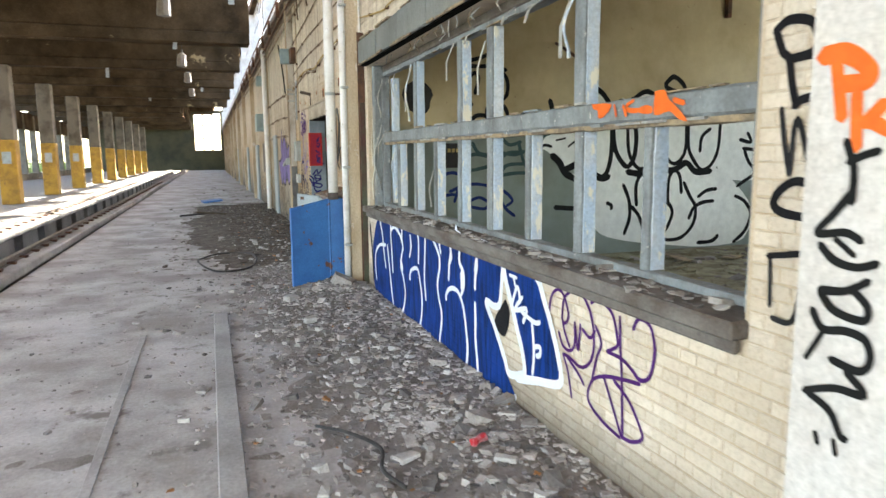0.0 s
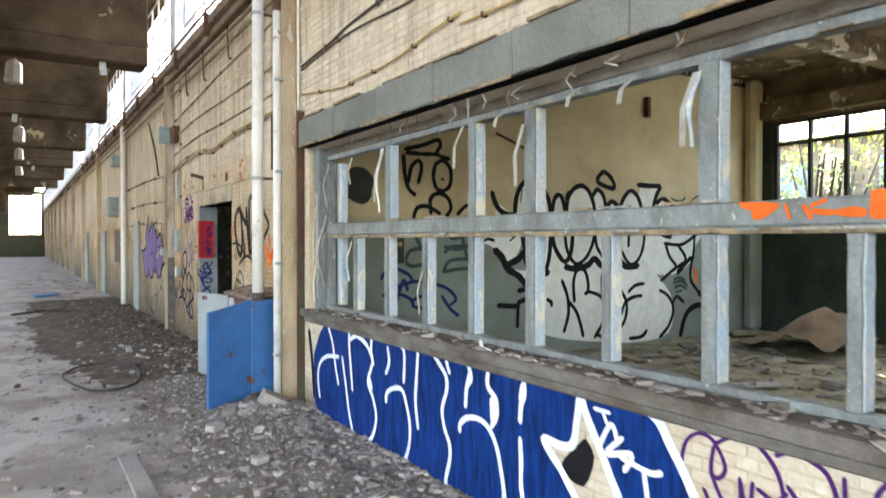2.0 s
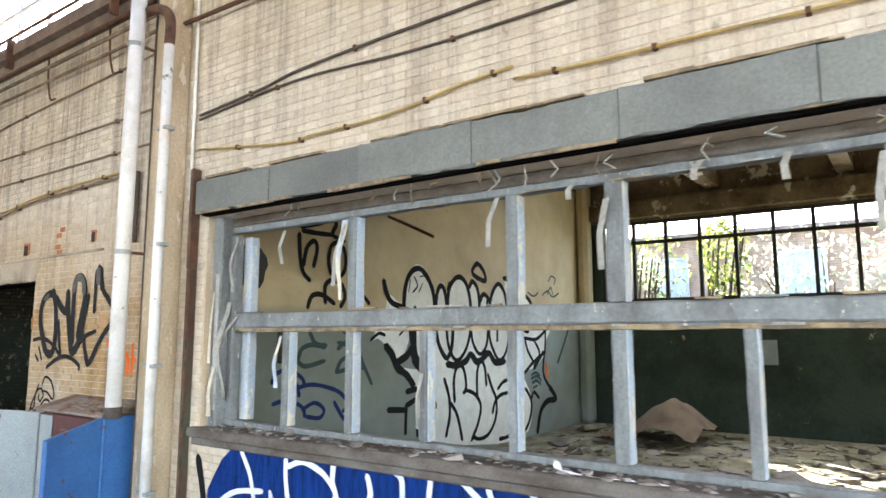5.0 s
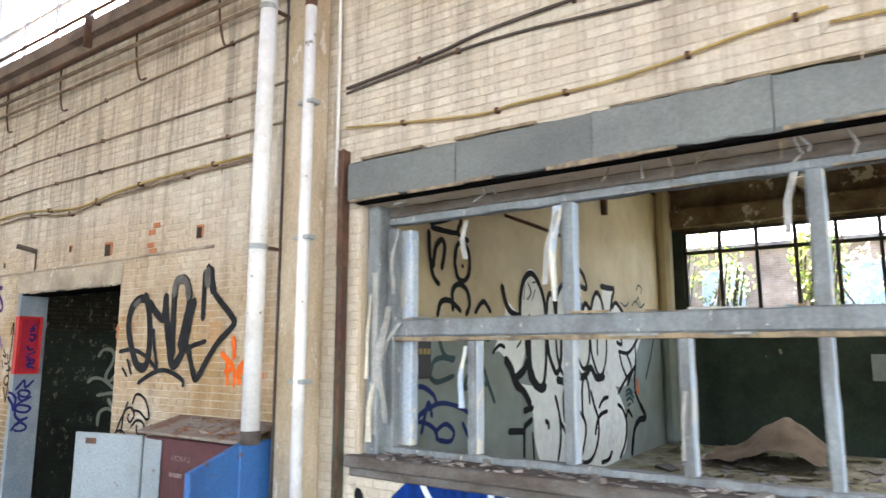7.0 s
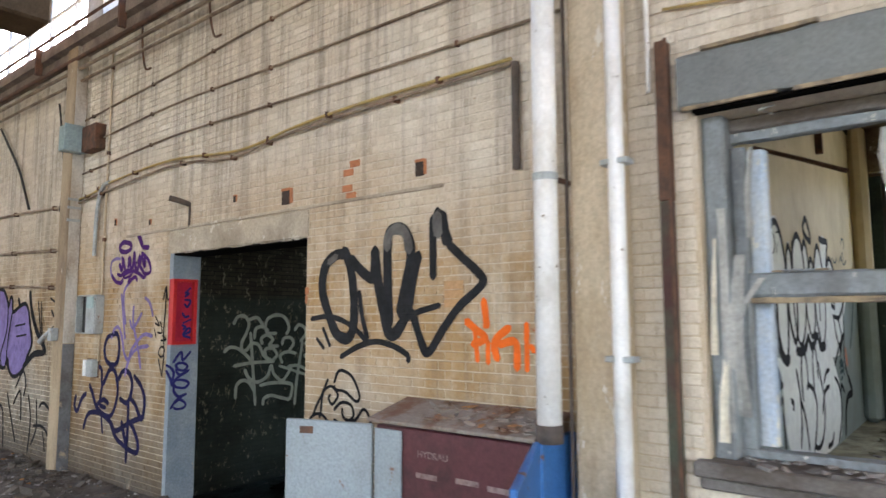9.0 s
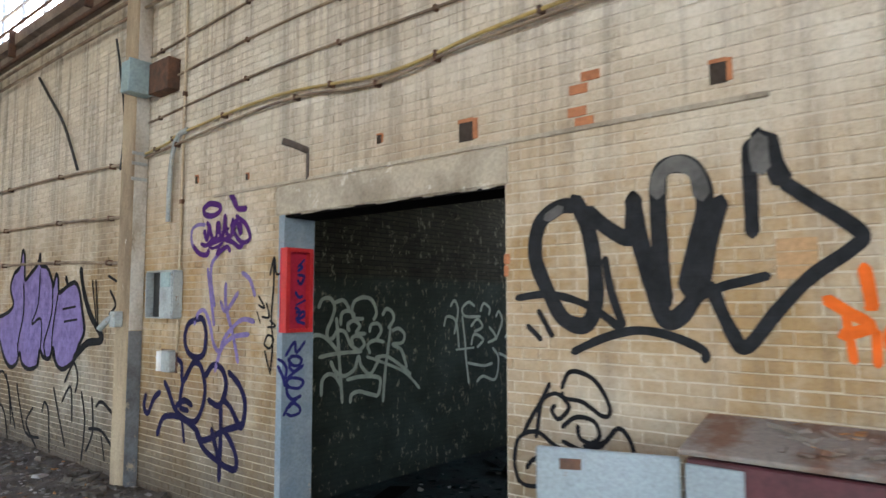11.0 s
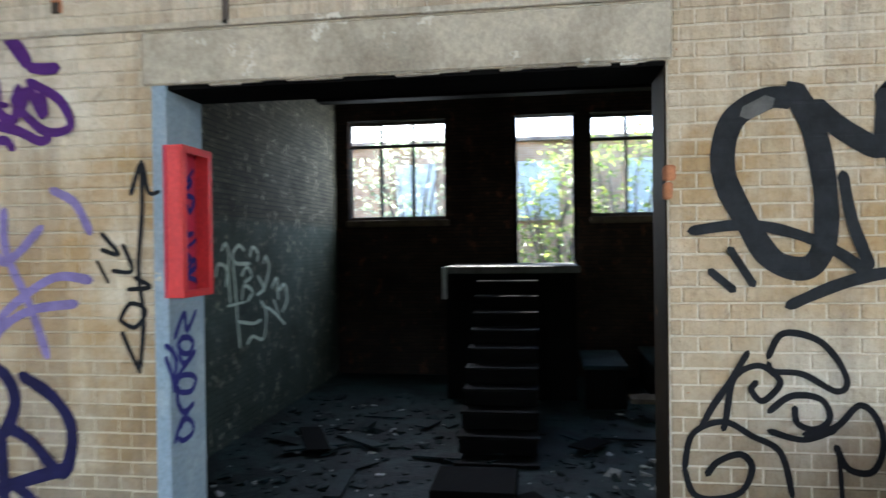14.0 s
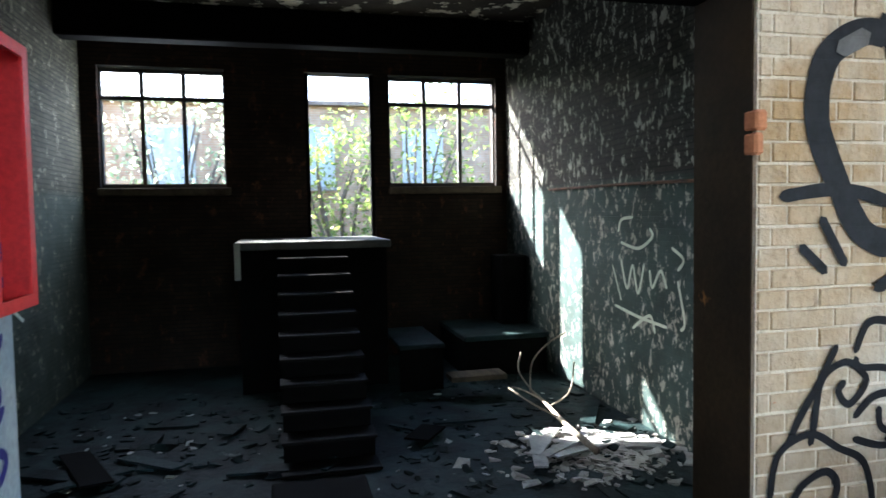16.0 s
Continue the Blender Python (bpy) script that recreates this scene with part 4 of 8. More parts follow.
# sheets of old paint that peel off the far jamb and the mullions
for y, z0, z1, w0, w1, curl, mat in ((8.10, 2.12, 1.32, 0.05, 0.10, 0.09, M_PEEL), (8.16, 1.60, 1.20, 0.03, 0.05, 0.02, M_CREAMPAINT), (8.19, 2.20, 1.62, 0.015, 0.035, 0.010, M_CREAMPAINT), (8.02, 2.66, 2.2, 0.02, 0.03, 0.05, M_PEEL),
                                     (7.46, 1.84, 1.45, 0.02, 0.05, 0.04, M_BLUEINNER), (6.80, 2.68, 2.1, 0.06, 0.03, 0.05, M_BLUEINNER), (6.10, 1.6, 1.25, 0.03, 0.02, 0.03, M_PEEL), (3.50, 2.66, 2.3, 0.03, 0.02, 0.05, M_BLUEINNER)):
    bm = bmesh.new()
    rows = []
    for k in range(9):
        f = k / 8
        wd = w0 + (w1 - w0) * f + 0.012 * noise.noise(Vector((y * 5, f * 4, 1)))
        out = FX0 - (0.10 if y > 8.12 else 0.012) - curl * math.sin(f * math.pi) ** 2 - 0.01 * f
        rows.append([bm.verts.new((out + dx - 0.25 * curl * abs(q) * f, y + q * wd / 2 + 0.02 * f, z0 + (z1 - z0) * f)) for q, dx in ((-1, 0), (0, 0.004), (1, 0), (1, 0.003), (0, 0.007), (-1, 0.003))])
    for r0, r1 in zip(rows, rows[1:]):
        for k in range(6):
            bm.faces.new((r0[k], r0[(k + 1) % 6], r1[(k + 1) % 6], r1[k]))
    bm.faces.new(rows[0][::-1])
    bm.faces.new(rows[-1])
    part("peeling_paint", bm, mat, win, "curled sheet of peeling paint")

sill = structure("sill_big_window", boxes((1.80, 2.22, 1.93, 8.30, 1.045, 1.12), (1.835, 1.875, 1.95, 8.28, 0.985, 1.044), bevel=0.01), M_SILL, "weathered grey window sill covered in splinters")
chunks("sill_debris", 420, lambda r: (r.uniform(1.82, 2.19), r.uniform(2.0, 8.2), 1.122), 0.016, M_STONE, "splinters and paint flakes on the window sill", 3, 0.35)
chunks("sill_flakes", 70, lambda r: (r.uniform(1.82, 2.19), r.uniform(2.0, 8.2), 1.122), 0.022, M_PEEL, "pale paint flakes on the window sill", 4, 0.2)

# grey sheet cladding over the lintel
lin = tagged(new("lintel_big_window"), "grey sheet-clad lintel over the window, edges torn", "lintel", kind="structure")
for i in range(7):
    y0, y1 = 1.90 + 0.915 * i, 1.90 + 0.915 * (i + 1)
    jut = rough.uniform(0, 0.012)
    part("sheet", ragged(1.80 - jut, 1.874, y0 + 0.003, y1 - 0.003, 2.85, 3.138 - rough.uniform(0, 0.012), 0.014, 0.05), M_SHEET, lin)
# Near-black strip paints the shadow gap below the sheets.
part("under_board", boxes((1.815, 1.989, 1.94, 8.24, 2.831, 2.849)), M_SHADE_DARK, lin, "timber edge under the lintel, shadow gap put into its near-black colour")
for k in range(22):
    y = rough.uniform(2.0, 8.2)
    l = rough.uniform(0.15, 0.5)
    part("torn_edge", boxes((1.790 - 0.0006 * k, 1.7975, y, min(y + l, 8.28), 2.835 + 0.0005 * k, 2.85 + rough.uniform(0.0, 0.018))), M_WOODEDGE, lin)
for k in range(16):
    y = rough.uniform(2.0, 7.8)
    l = rough.uniform(0.2, 0.6)
    part("torn_edge", boxes((1.800 - 0.0011 * k, 1.871, y, y + l, 3.1355, 3.142 + 0.001 * k)), M_WOODEDGE, lin)

# concrete lintel over the doorway and its jambs
structure("lintel_door", boxes((1.8745, FACE, DOOR[0] - 0.02, DOOR[1] + 0.10, DOOR[3], 2.665), bevel=0.008), M_LINTEL_C, "cracked stained concrete lintel over the doorway")
lrng = random.Random(19)
cr = tagged(new("lintel_crumble"), "crumbled mortar along the lower edge of the door lintel", "mortar", kind="structure")
for k in range(26):
    y = DOOR[0] + 0.02 + lrng.uniform(0, 1.0) * (DOOR[1] - DOOR[0] - 0.2)
    bm = boxes((1.876 + 0.0004 * k, 1.93, y, y + lrng.uniform(0.04, 0.16), DOOR[3] - lrng.uniform(0.004, 0.014), DOOR[3] - 0.0005), bevel=0.004)
    part("lump", bm, M_LINTEL_C, cr)
structure("lintel_ledge", boxes((1.866, FACE, 9.9, 14.3, 2.674, 2.70), bevel=0.004), M_LINTEL_C, "thin stained ledge above the door lintel")
structure("jamb_door_far", boxes((W - 0.002, WI + 0.003, DOOR[1] - 0.004, DOOR[1] + 0.06, 0, DOOR[3] - 0.002)), M_JAMB, "grey-blue painted door jamb")
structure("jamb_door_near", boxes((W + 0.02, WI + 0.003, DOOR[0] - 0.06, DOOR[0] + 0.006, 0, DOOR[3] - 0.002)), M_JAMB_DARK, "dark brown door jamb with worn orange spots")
# The soffit's shade is painted on with the near-black material.
structure("soffit_door", boxes((W + 0.01, WI + 0.003, DOOR[0] + 0.007, DOOR[1] - 0.005, DOOR[3] - 0.02, DOOR[3] - 0.001)), M_SHADE_DARK, "underside of the door lintel, its shade put into the colour")
solo("worn_corner_brick", boxes((W - 0.008, W + 0.05, DOOR[0] - 0.03, DOOR[0] + 0.012, 1.99, 2.05), (W - 0.006, W + 0.05, DOOR[0] - 0.02, DOOR[0] + 0.012, 1.92, 1.985), bevel=0.008), M_BAREBRICK, "bare orange brick corner at the doorway", "brick")

# red open box on the jamb
rb = thing("red_box", "open red steel fire box with navy marker scrawl", "box")
rx0, rx1, ry0, ry1, rz0, rz1 = 1.845, 2.09, 13.235, 13.314, 1.555, 2.19
part("back", boxes((rx0, rx1, ry1 - 0.012, ry1, rz0, rz1)), M_REDIN, rb)
part("side", boxes((rx0, rx0 + 0.012, ry0, ry1 - 0.013, rz0, rz1), bevel=0.003), M_RED, rb)
part("side", boxes((rx1 - 0.012, rx1, ry0, ry1 - 0.013, rz0, rz1), bevel=0.003), M_RED, rb)
part("top", boxes((rx0 + 0.013, rx1 - 0.013, ry0, ry1 - 0.013, rz1 - 0.012, rz1), bevel=0.003), M_RED, rb)
part("bottom", boxes((rx0 + 0.013, rx1 - 0.013, ry0, ry1 - 0.013, rz0, rz0 + 0.012), bevel=0.003), M_RED, rb)
part("rim", boxes((rx0 - 0.004, rx0 + 0.03, ry0 - 0.008, ry0 - 0.001, rz0, rz1), (rx1 - 0.03, rx1 + 0.004, ry0 - 0.008, ry0 - 0.001, rz0, rz1), (rx0 + 0.03, rx1 - 0.03, ry0 - 0.008, ry0 - 0.001, rz1 - 0.03, rz1), (rx0 + 0.03, rx1 - 0.03, ry0 - 0.008, ry0 - 0.001, rz0, rz0 + 0.03)), M_RED, rb)
solo("red_plate", boxes((2.44, 2.62, 15.28, 15.345, 1.85, 2.15), bevel=0.006), M_REDIN, "small red panel on the dark wall inside", "panel")

# ---------------------------------------------------------------- pipes beside the window
p1 = thing("drainpipe", "thick white-painted drainpipe ending above a cabinet", "pipe")
part("tube", tube(bmesh.new(), [(1.54, 8.93, 1.26), (1.54, 8.93, 3.0), (1.55, 8.925, 5.12)], 0.064, 20), M_WHITE, p1, smooth=True)
part("end_collar", tube(bmesh.new(), [(1.54, 8.93, 1.17), (1.54, 8.93, 1.262)], 0.07, 20), M_DARKPIPE, p1, "dark iron end collar", smooth=True)
for z in (2.55, 4.4):
    part("bracket", tube(bmesh.new(), [(1.54, 8.93, z - 0.02), (1.54, 8.93, z + 0.02)], 0.069, 16), M_BOXMETAL, p1)
    part("bracket_arm", boxes((1.60, FACE, 8.90, 8.92, z - 0.012, z + 0.012)), M_RUST, p1)
p2 = thing("white_pipe", "slim white-painted pipe on the pilaster with rusty elbow", "pipe")
part("tube", tube(bmesh.new(), [(1.645, 8.575, 0.02), (1.645, 8.575, 4.35)], 0.042, 14), M_WHITE, p2, smooth=True)
part("elbow", tube(bmesh.new(), spline([(1.645, 8.575, 4.35), (1.64, 8.58, 4.6), (1.62, 8.75, 4.72), (1.62, 9.1, 4.74)], 5), 0.045, 12), M_RUST, p2, "rusty elbow", smooth=True)
for z in (0.6, 1.6, 2.6, 3.6):
    part("bracket", boxes((1.61, 1.70, 8.50, 8.65, z - 0.015, z + 0.015), bevel=0.004), M_BOXMETAL, p2)
ch = thing("steel_channel", "rusty steel channel with flaking green paint beside the window", "channel")
part("web", boxes((1.815, 1.88, 8.36, 8.42, 0.0, 2.4), bevel=0.006), M_GREENPIPE, ch)
part("upper_web", boxes((1.81, 1.88, 8.358, 8.422, 2.401, 3.25), bevel=0.006), M_RUST, ch)
part("flange", boxes((1.79, 1.809, 8.35, 8.362, 0.0, 3.25)), M_RUST, ch)
wall_pipe("thin_conduit", [(8.47, 3.0), (8.47, 4.0), (8.48, 5.0)], 0.014, M_WHITE, "thin white conduit above the channel", 1.85)
wall_pipe("thin_conduit", [(8.90, 0.1), (8.90, 2.4), (8.91, 4.9)], 0.011, M_DARKPIPE, "thin dark cable beside the pilaster", 1.72)

# ---------------------------------------------------------------- cables and conduits on the long wall
wall_pipe("yellow_conduit", [(8.38, 3.43), (7.3, 3.30), (6.98, 3.31), (6.29, 3.32), (5.66, 3.40), (5.30, 3.43)], 0.0095, M_YELLOWCABLE, "faded yellow conduit above the window", clips=5)
wall_pipe("yellow_conduit", [(5.30, 3.35), (4.7, 3.33), (4.18, 3.33), (3.2, 3.31), (1.6, 3.30)], 0.0095, M_YELLOWCABLE, "faded yellow conduit above the window", clips=4)
wall_pipe("sagging_cable", [(8.4, 3.74), (7.6, 3.80), (7.1, 3.86), (5.9, 3.90), (4.0, 3.93), (1.6, 3.9)], 0.012, M_DARKPIPE, "dark sagging cable above the window", 1.862, clips=3)
wall_pipe("sagging_cable", [(8.4, 3.70), (7.2, 3.78), (6.1, 3.73), (5.3, 3.73), (3.5, 3.76), (1.6, 3.7)], 0.010, M_DARKPIPE, "dark sagging cable above the window", 1.862, clips=3)
wall_pipe("brown_conduit", [(15.46, 3.22), (15.05, 3.26), (14.75, 3.32), (13.4, 3.38), (12.2, 3.29), (11.4, 3.36), (10.6, 3.395), (9.33, 3.40)], 0.012, M_YELLOWCABLE, "brown and yellow conduit bowing across the wall", 1.84, clips=7)
wall_pipe("brown_conduit", [(15.46, 3.18), (13.4, 3.32), (12.3, 3.24), (11.4, 3.32), (9.33, 3.37)], 0.012, M_PAINTEDPIPE, "dark conduit bowing across the wall", 1.84, clips=5)
wall_pipe("drop_pipe", [(9.30, 3.37), (9.30, 3.0), (9.30, 2.70)], 0.026, M_DARKPIPE, "short dark drop pipe", 1.84)
for i, (z0, z1) in enumerate(((4.19, 4.50), (3.86, 3.95), (3.53, 3.62))):
    wall_pipe("wall_conduit", [(15.46, z0), (13.5, z0 + 0.1), (11.8, (z0 + z1) / 2 + 0.05), (9.0, z1)], 0.011, M_PAINTEDPIPE, "painted-over conduit along the brick wall", 1.862, clips=5)
for i, z in enumerate((4.92, 4.80, 4.66)):
    wall_pipe("ledge_pipe", [(94, z), (40, z + 0.02), (25, z - 0.02), (18.2, z + 0.03), (13.4, z), (9.0, z + 0.01)], 0.024 - 0.003 * i, M_PAINTEDPIPE if i else M_RUST, "rusty pipe under the stone ledge", 1.74 + 0.03 * i)
wall_pipe("ledge_pipe", [(8.9, 4.62), (6.0, 4.55), (1.6, 4.5)], 0.02, M_RUST, "rusty pipe under the stone ledge", 1.80)
for z, y1 in ((3.24, 23.5), (2.24, 21.9), (2.70, 22.0)):
    wall_pipe("wall_conduit", [(15.735, z - 0.07), (17.5, z), (19.6, z + 0.03), (y1, z)], 0.016, M_PAINTEDPIPE, "painted-over pipe along the brick wall", 1.84, clips=4)
wall_pipe("sagging_cable", [(18.3, 4.6), (17.9, 4.25), (17.45, 3.84), (17.03, 3.27)], 0.017, M_CABLE, "loose black cable hanging on the wall", 1.84, "cable")
wall_pipe("sagging_cable", [(16.05, 4.5), (15.95, 4.2), (15.80, 3.6), (15.85, 3.1)], 0.012, M_CABLE, "loose black cable beside the pilaster", 1.78, "cable")
wall_pipe("grey_conduit", [(14.70, 3.33), (14.85, 3.30), (14.94, 3.17), (14.985, 2.9), (14.99, 2.52)], 0.022, M_BOXMETAL, "grey conduit that bends down the wall", 1.84)
wall_pipe("thin_conduit", [(14.80, 4.9), (14.80, 3.0), (14.80, 1.34)], 0.012, M_PILASTER, "thin painted conduit down to a box", 1.86, clips=4)
for y0 in (9.9, 11.2, 12.7, 14.0):
    wall_pipe("bracket", [(y0, 4.95), (y0 - 0.02, 4.7), (y0 - 0.1, 4.45), (y0 - 0.22, 4.42)], 0.011, M_RUST, "bent rusty iron hook under the ledge", 1.80, "bracket", "ledge hooks")
hb = thing("railing_bar", "thin rusty handrail above the ledge", "railing")
part("rail", tube(bmesh.new(), [(1.66, 9.0, 5.30), (1.66, 16, 5.32), (1.66, 30, 5.30), (1.66, 93, 5.3)], 0.02, 6), M_RUST, hb)
for k in range(12):
    part("post", boxes((1.64, 1.72, 9.6 + 2.3 * k, 9.64 + 2.3 * k, 4.95, 5.30)), M_RUST, hb)

# ---------------------------------------------------------------- boxes on the wall
jb = thing("junction_box", "pale teal junction box on the pilaster with rusty side", "box")
part("case", boxes((1.58, 1.83, 15.31, 15.473, 3.76, 4.06), bevel=0.008), M_TEALBOX, jb)
part("lid", boxes((1.57, 1.84, 15.29, 15.309, 3.75, 4.07), bevel=0.005), M_TEALBOX, jb)
part("terminal_side", boxes((1.76, FACE, 14.93, 15.288, 3.75, 4.05), bevel=0.006), M_RUST, jb, "rusty terminal cover")
for z in (2.95, 3.10, 3.2):
    part("strap", boxes((1.715, 1.865, 15.462, 15.473, z, z + 0.03)), M_BOXMETAL, jb)
mb = thing("fuse_box", "open grey steel fuse box with burnt fuses inside", "box")
bx0, bx1, by0, by1, bz0, bz1 = 1.785, 1.88, 14.78, 15.25, 1.65, 2.06
part("back", boxes((bx1 - 0.02, bx1 - 0.002, by0, by1, bz0, bz1)), M_BLACK, mb)
for a in ((bx0, bx1, by0 - 0.012, by0, bz0, bz1), (bx0, bx1, by1, by1 + 0.012, bz0, bz1), (bx0, bx1, by0, by1, bz1, bz1 + 0.012), (bx0, bx1, by0, by1, bz0 - 0.012, bz0)):
    part("side", boxes(a, bevel=0.003), M_BOXMETAL, mb)
part("cover", boxes((bx0 - 0.008, bx0, by0, by0 + 0.20, bz0, bz1)), M_BOXMETAL, mb)
part("cover_flap", boxes((bx0 - 0.02, bx0 - 0.009, by0 + 0.01, by0 + 0.17, bz1 - 0.14, bz1 - 0.01), bevel=0.003), M_TEALBOX, mb)
for z in (1.78, 1.88, 1.97):
    part("fuse", boxes((1.82, 1.858, 15.02, 15.10, z - 0.02, z + 0.02), bevel=0.006), M_BLACK, mb)
sb = thing("switch_box", "small broken grey switch box with white insulator", "box")
part("case", boxes((1.80, 1.88, 14.84, 14.97, 1.165, 1.355), bevel=0.01), M_BOXMETAL, sb)
part("insulator", tube(bmesh.new(), [(1.83, 15.02, 1.17), (1.83, 15.02, 1.345)], 0.04, 12), M_WHITE, sb, "white porcelain insulator", smooth=True)
part("plate", boxes((1.872, 1.884, 14.82, 15.10, 1.155, 1.36)), M_RUST, sb)
hk = thing("wall_socket", "grey metal pipe fitting fixed to the pilaster edge", "fitting")
part("base", boxes((1.64, 1.729, 15.56, 15.66, 1.55, 1.70), bevel=0.01), M_BOXMETAL, hk)
part("spout", tube(bmesh.new(), [(1.67, 15.62, 1.66), (1.63, 15.70, 1.60), (1.60, 15.76, 1.53)], 0.03, 10), M_BOXMETAL, hk, smooth=True)
fb = thing("far_box", "blue-grey metal box on the far wall", "box")
part("case", boxes((1.60, 1.88, 24.2, 25.0, 2.62, 3.2), bevel=0.01), M_TEALBOX, fb)
fb = thing("far_box", "small pale box high on the far wall", "box")
part("case", boxes((1.62, 1.88, 23.5, 24.0, 4.1, 4.4), bevel=0.01), M_TEALBOX, fb)
wall_pipe("white_pipe", [(21.9, 0.0), (21.95, 2.5), (22.0, 5.0)], 0.07, M_WHITE, "tall white pipe far down the wall", 1.74)
solo("steel_sheet", boxes((1.82, 1.878, 19.9, 20.7, 0.02, 2.35), bevel=0.01), M_GREYDOOR, "tall grey steel panel leaning on the wall", "panel")
solo("iron_plate", boxes((1.80, 1.878, 23.2, 24.6, 1.2, 2.2), bevel=0.01), M_DARKPIPE, "dark square panel on the far wall", "panel")
for y in (27.5, 34.6, 46):
    solo("steel_sheet", boxes((1.80, 1.878, y, y + 1.1, 0.02, 2.2), bevel=0.01), M_GREYDOOR, "grey steel door panel far down the wall", "panel")

# broken-out holes and stubs above the doorway
for y, z, w, h in ((14.586, 2.867, 0.06, 0.08), (13.818, 2.80, 0.05, 0.06), (11.573, 2.80, 0.14, 0.14), (10.111, 2.83, 0.10, 0.12), (12.306, 2.87, 0.06, 0.07)):
    hole = thing("wall_hole", "flat dark patch for a broken-out socket hole, with bare brick edge", "hole")
    # Flat patch proud of the brick; its colour paints the hole's inner shade.
    part("shade_patch", boxes((W - 0.004, W + 0.003, y - w * 0.4, y + w * 0.4, z - h * 0.45, z + h * 0.4), bevel=0.003), M_HOLE, hole)
    part("broken_edge", boxes((W - 0.006, W + 0.003, y - w * 0.62, y - w * 0.36, z - h * 0.4, z + h * 0.5), (W - 0.005, W + 0.003, y - w * 0.4, y + w * 0.45, z + h * 0.36, z + h * 0.55), bevel=0.003), M_BAREBRICK, hole)
bb = thing("bare_bricks", "patch of bare orange bricks where the paint has gone", "brick")
for y, z in ((10.83, 2.90), (10.76, 2.96), (10.84, 2.78), (10.80, 2.72)):
    part("brick", boxes((W - 0.005, W + 0.003, y - 0.06, y + 0.05, z - 0.026, z + 0.026), bevel=0.003), M_BAREBRICK, bb)
bb = thing("bare_bricks", "pale orange bare patch inside the charcoal tag", "brick")
for z in (1.90, 1.96, 2.02):
    part("brick", boxes((W - 0.003, W + 0.003, 9.74, 9.90, z - 0.027, z + 0.027), bevel=0.002), worn("faded_brick", (0.52, 0.32, 0.16), (0.45, 0.28, 0.15)), bb)
sp = thing("pipe_stub", "dark pipe stub sticking out above the door", "bracket")
part("stub", tube(bmesh.new(), [(1.90, 13.06, 2.90), (1.78, 13.08, 2.93), (1.70, 13.12, 2.95)], 0.028, 8), M_DARKPIPE, sp)
part("stain_rod", boxes((1.866, 1.876, 13.03, 13.055, 2.68, 2.88)), M_DARKPIPE, sp)

# ---------------------------------------------------------------- steel cabinet with open doors
cb = thing("steel_cabinet", "dented steel cabinet with blue, grey and maroon panels, doors open", "cabinet")
part("body", boxes((1.56, 1.86, 9.00, 10.20, 0.03, 1.14), bevel=0.008), M_MAROON, cb)
part("side_panel", boxes((1.49, 1.87, 8.955, 8.998, 0.02, 1.18), bevel=0.006), M_BLUEDOOR, cb, "bright blue side panel")
bm = bmesh.new()
box(bm, 0, 0.58, -0.02, 0.02, 0.0, 1.15, pose(1.485, 8.975, 0.03, 0, 0, 201), bevel=0.008)
for v in bm.verts:
    if v.co.z > 1.0 and v.co.x < 1.1:
        v.co.z -= 0.10
part("door", bm, M_BLUEDOOR, cb, "open bright blue door with rust spots")
part("door_hinge", tube(bmesh.new(), [(1.482, 8.95, 0.05), (1.482, 8.95, 1.17)], 0.014, 8), M_BLUEDOOR, cb)
bm = bmesh.new()
box(bm, 0, 0.59, -0.018, 0.018, 0.0, 1.10, pose(1.555, 10.22, 0.04, 0, 0, 116.5), bevel=0.008)
for v in bm.verts:
    if v.co.z > 1.0 and v.co.y > 10.6:
        v.co.z += 0.02
part("door", bm, M_GREYDOOR, cb, "open pale grey door")
bm = bmesh.new()
box(bm, 0.40, 0.49, 0.0185, 0.024, 1.03, 1.075, pose(1.555, 10.22, 0.04, 0, 0, 116.5))
part("hinge_mark", bm, M_RUST, cb)
part("inner_flap", boxes((1.545, 1.558, 9.97, 10.20, 0.05, 1.12), bevel=0.004), M_GREYDOOR, cb, "pale green inner flap")
bm = bmesh.new()
box(bm, -0.20, 0.195, -0.61, 0.61, -0.012, 0.012, pose(1.67, 9.59, 1.225, 0, -14, 0), bevel=0.005)
part("top_plate", bm, M_RUSTTOP, cb, "warped rusty top plate")
letters("HYDRAU", 0.058, Matrix(((0, 0, -1, 1.557), (-1, 0, 0, 9.85), (0, 1, 0, 0.98), (0, 0, 0, 1))), M_FADED, cb, "faded cream stencilled letters")
for k, (y0, y1, z) in enumerate(((9.70, 9.86, 0.86), (9.40, 9.56, 0.87), (9.12, 9.34, 0.86))):
    part("faded_lettering", boxes((1.5565, 1.559, y0, y1, z, z + 0.03)), M_FADED, cb)
chunks("cabinet_debris", 60, lambda r: ((lambda x: (x, r.uniform(9.0, 9.9), 1.238 + (x - 1.67) * 0.25))(r.uniform(1.52, 1.84))), 0.026, M_RUSTTOP, "rust flakes and leaves on the cabinet top", 8, 0.3)
chunks("cabinet_leaves", 14, lambda r: ((lambda x: (x, r.uniform(9.0, 10.0), 1.24 + (x - 1.67) * 0.25))(r.uniform(1.52, 1.84))), 0.024, M_STONE_O, "orange leaves on the cabinet top", 9, 0.15)

# ---------------------------------------------------------------- hall floor: strips, dirt, rubble, litter
structure("strip_floor", boxes((-0.05, 0.10, -3, 7.64, 0.0, 0.03), bevel=0.008), M_KERB, "raised concrete strip in the floor")
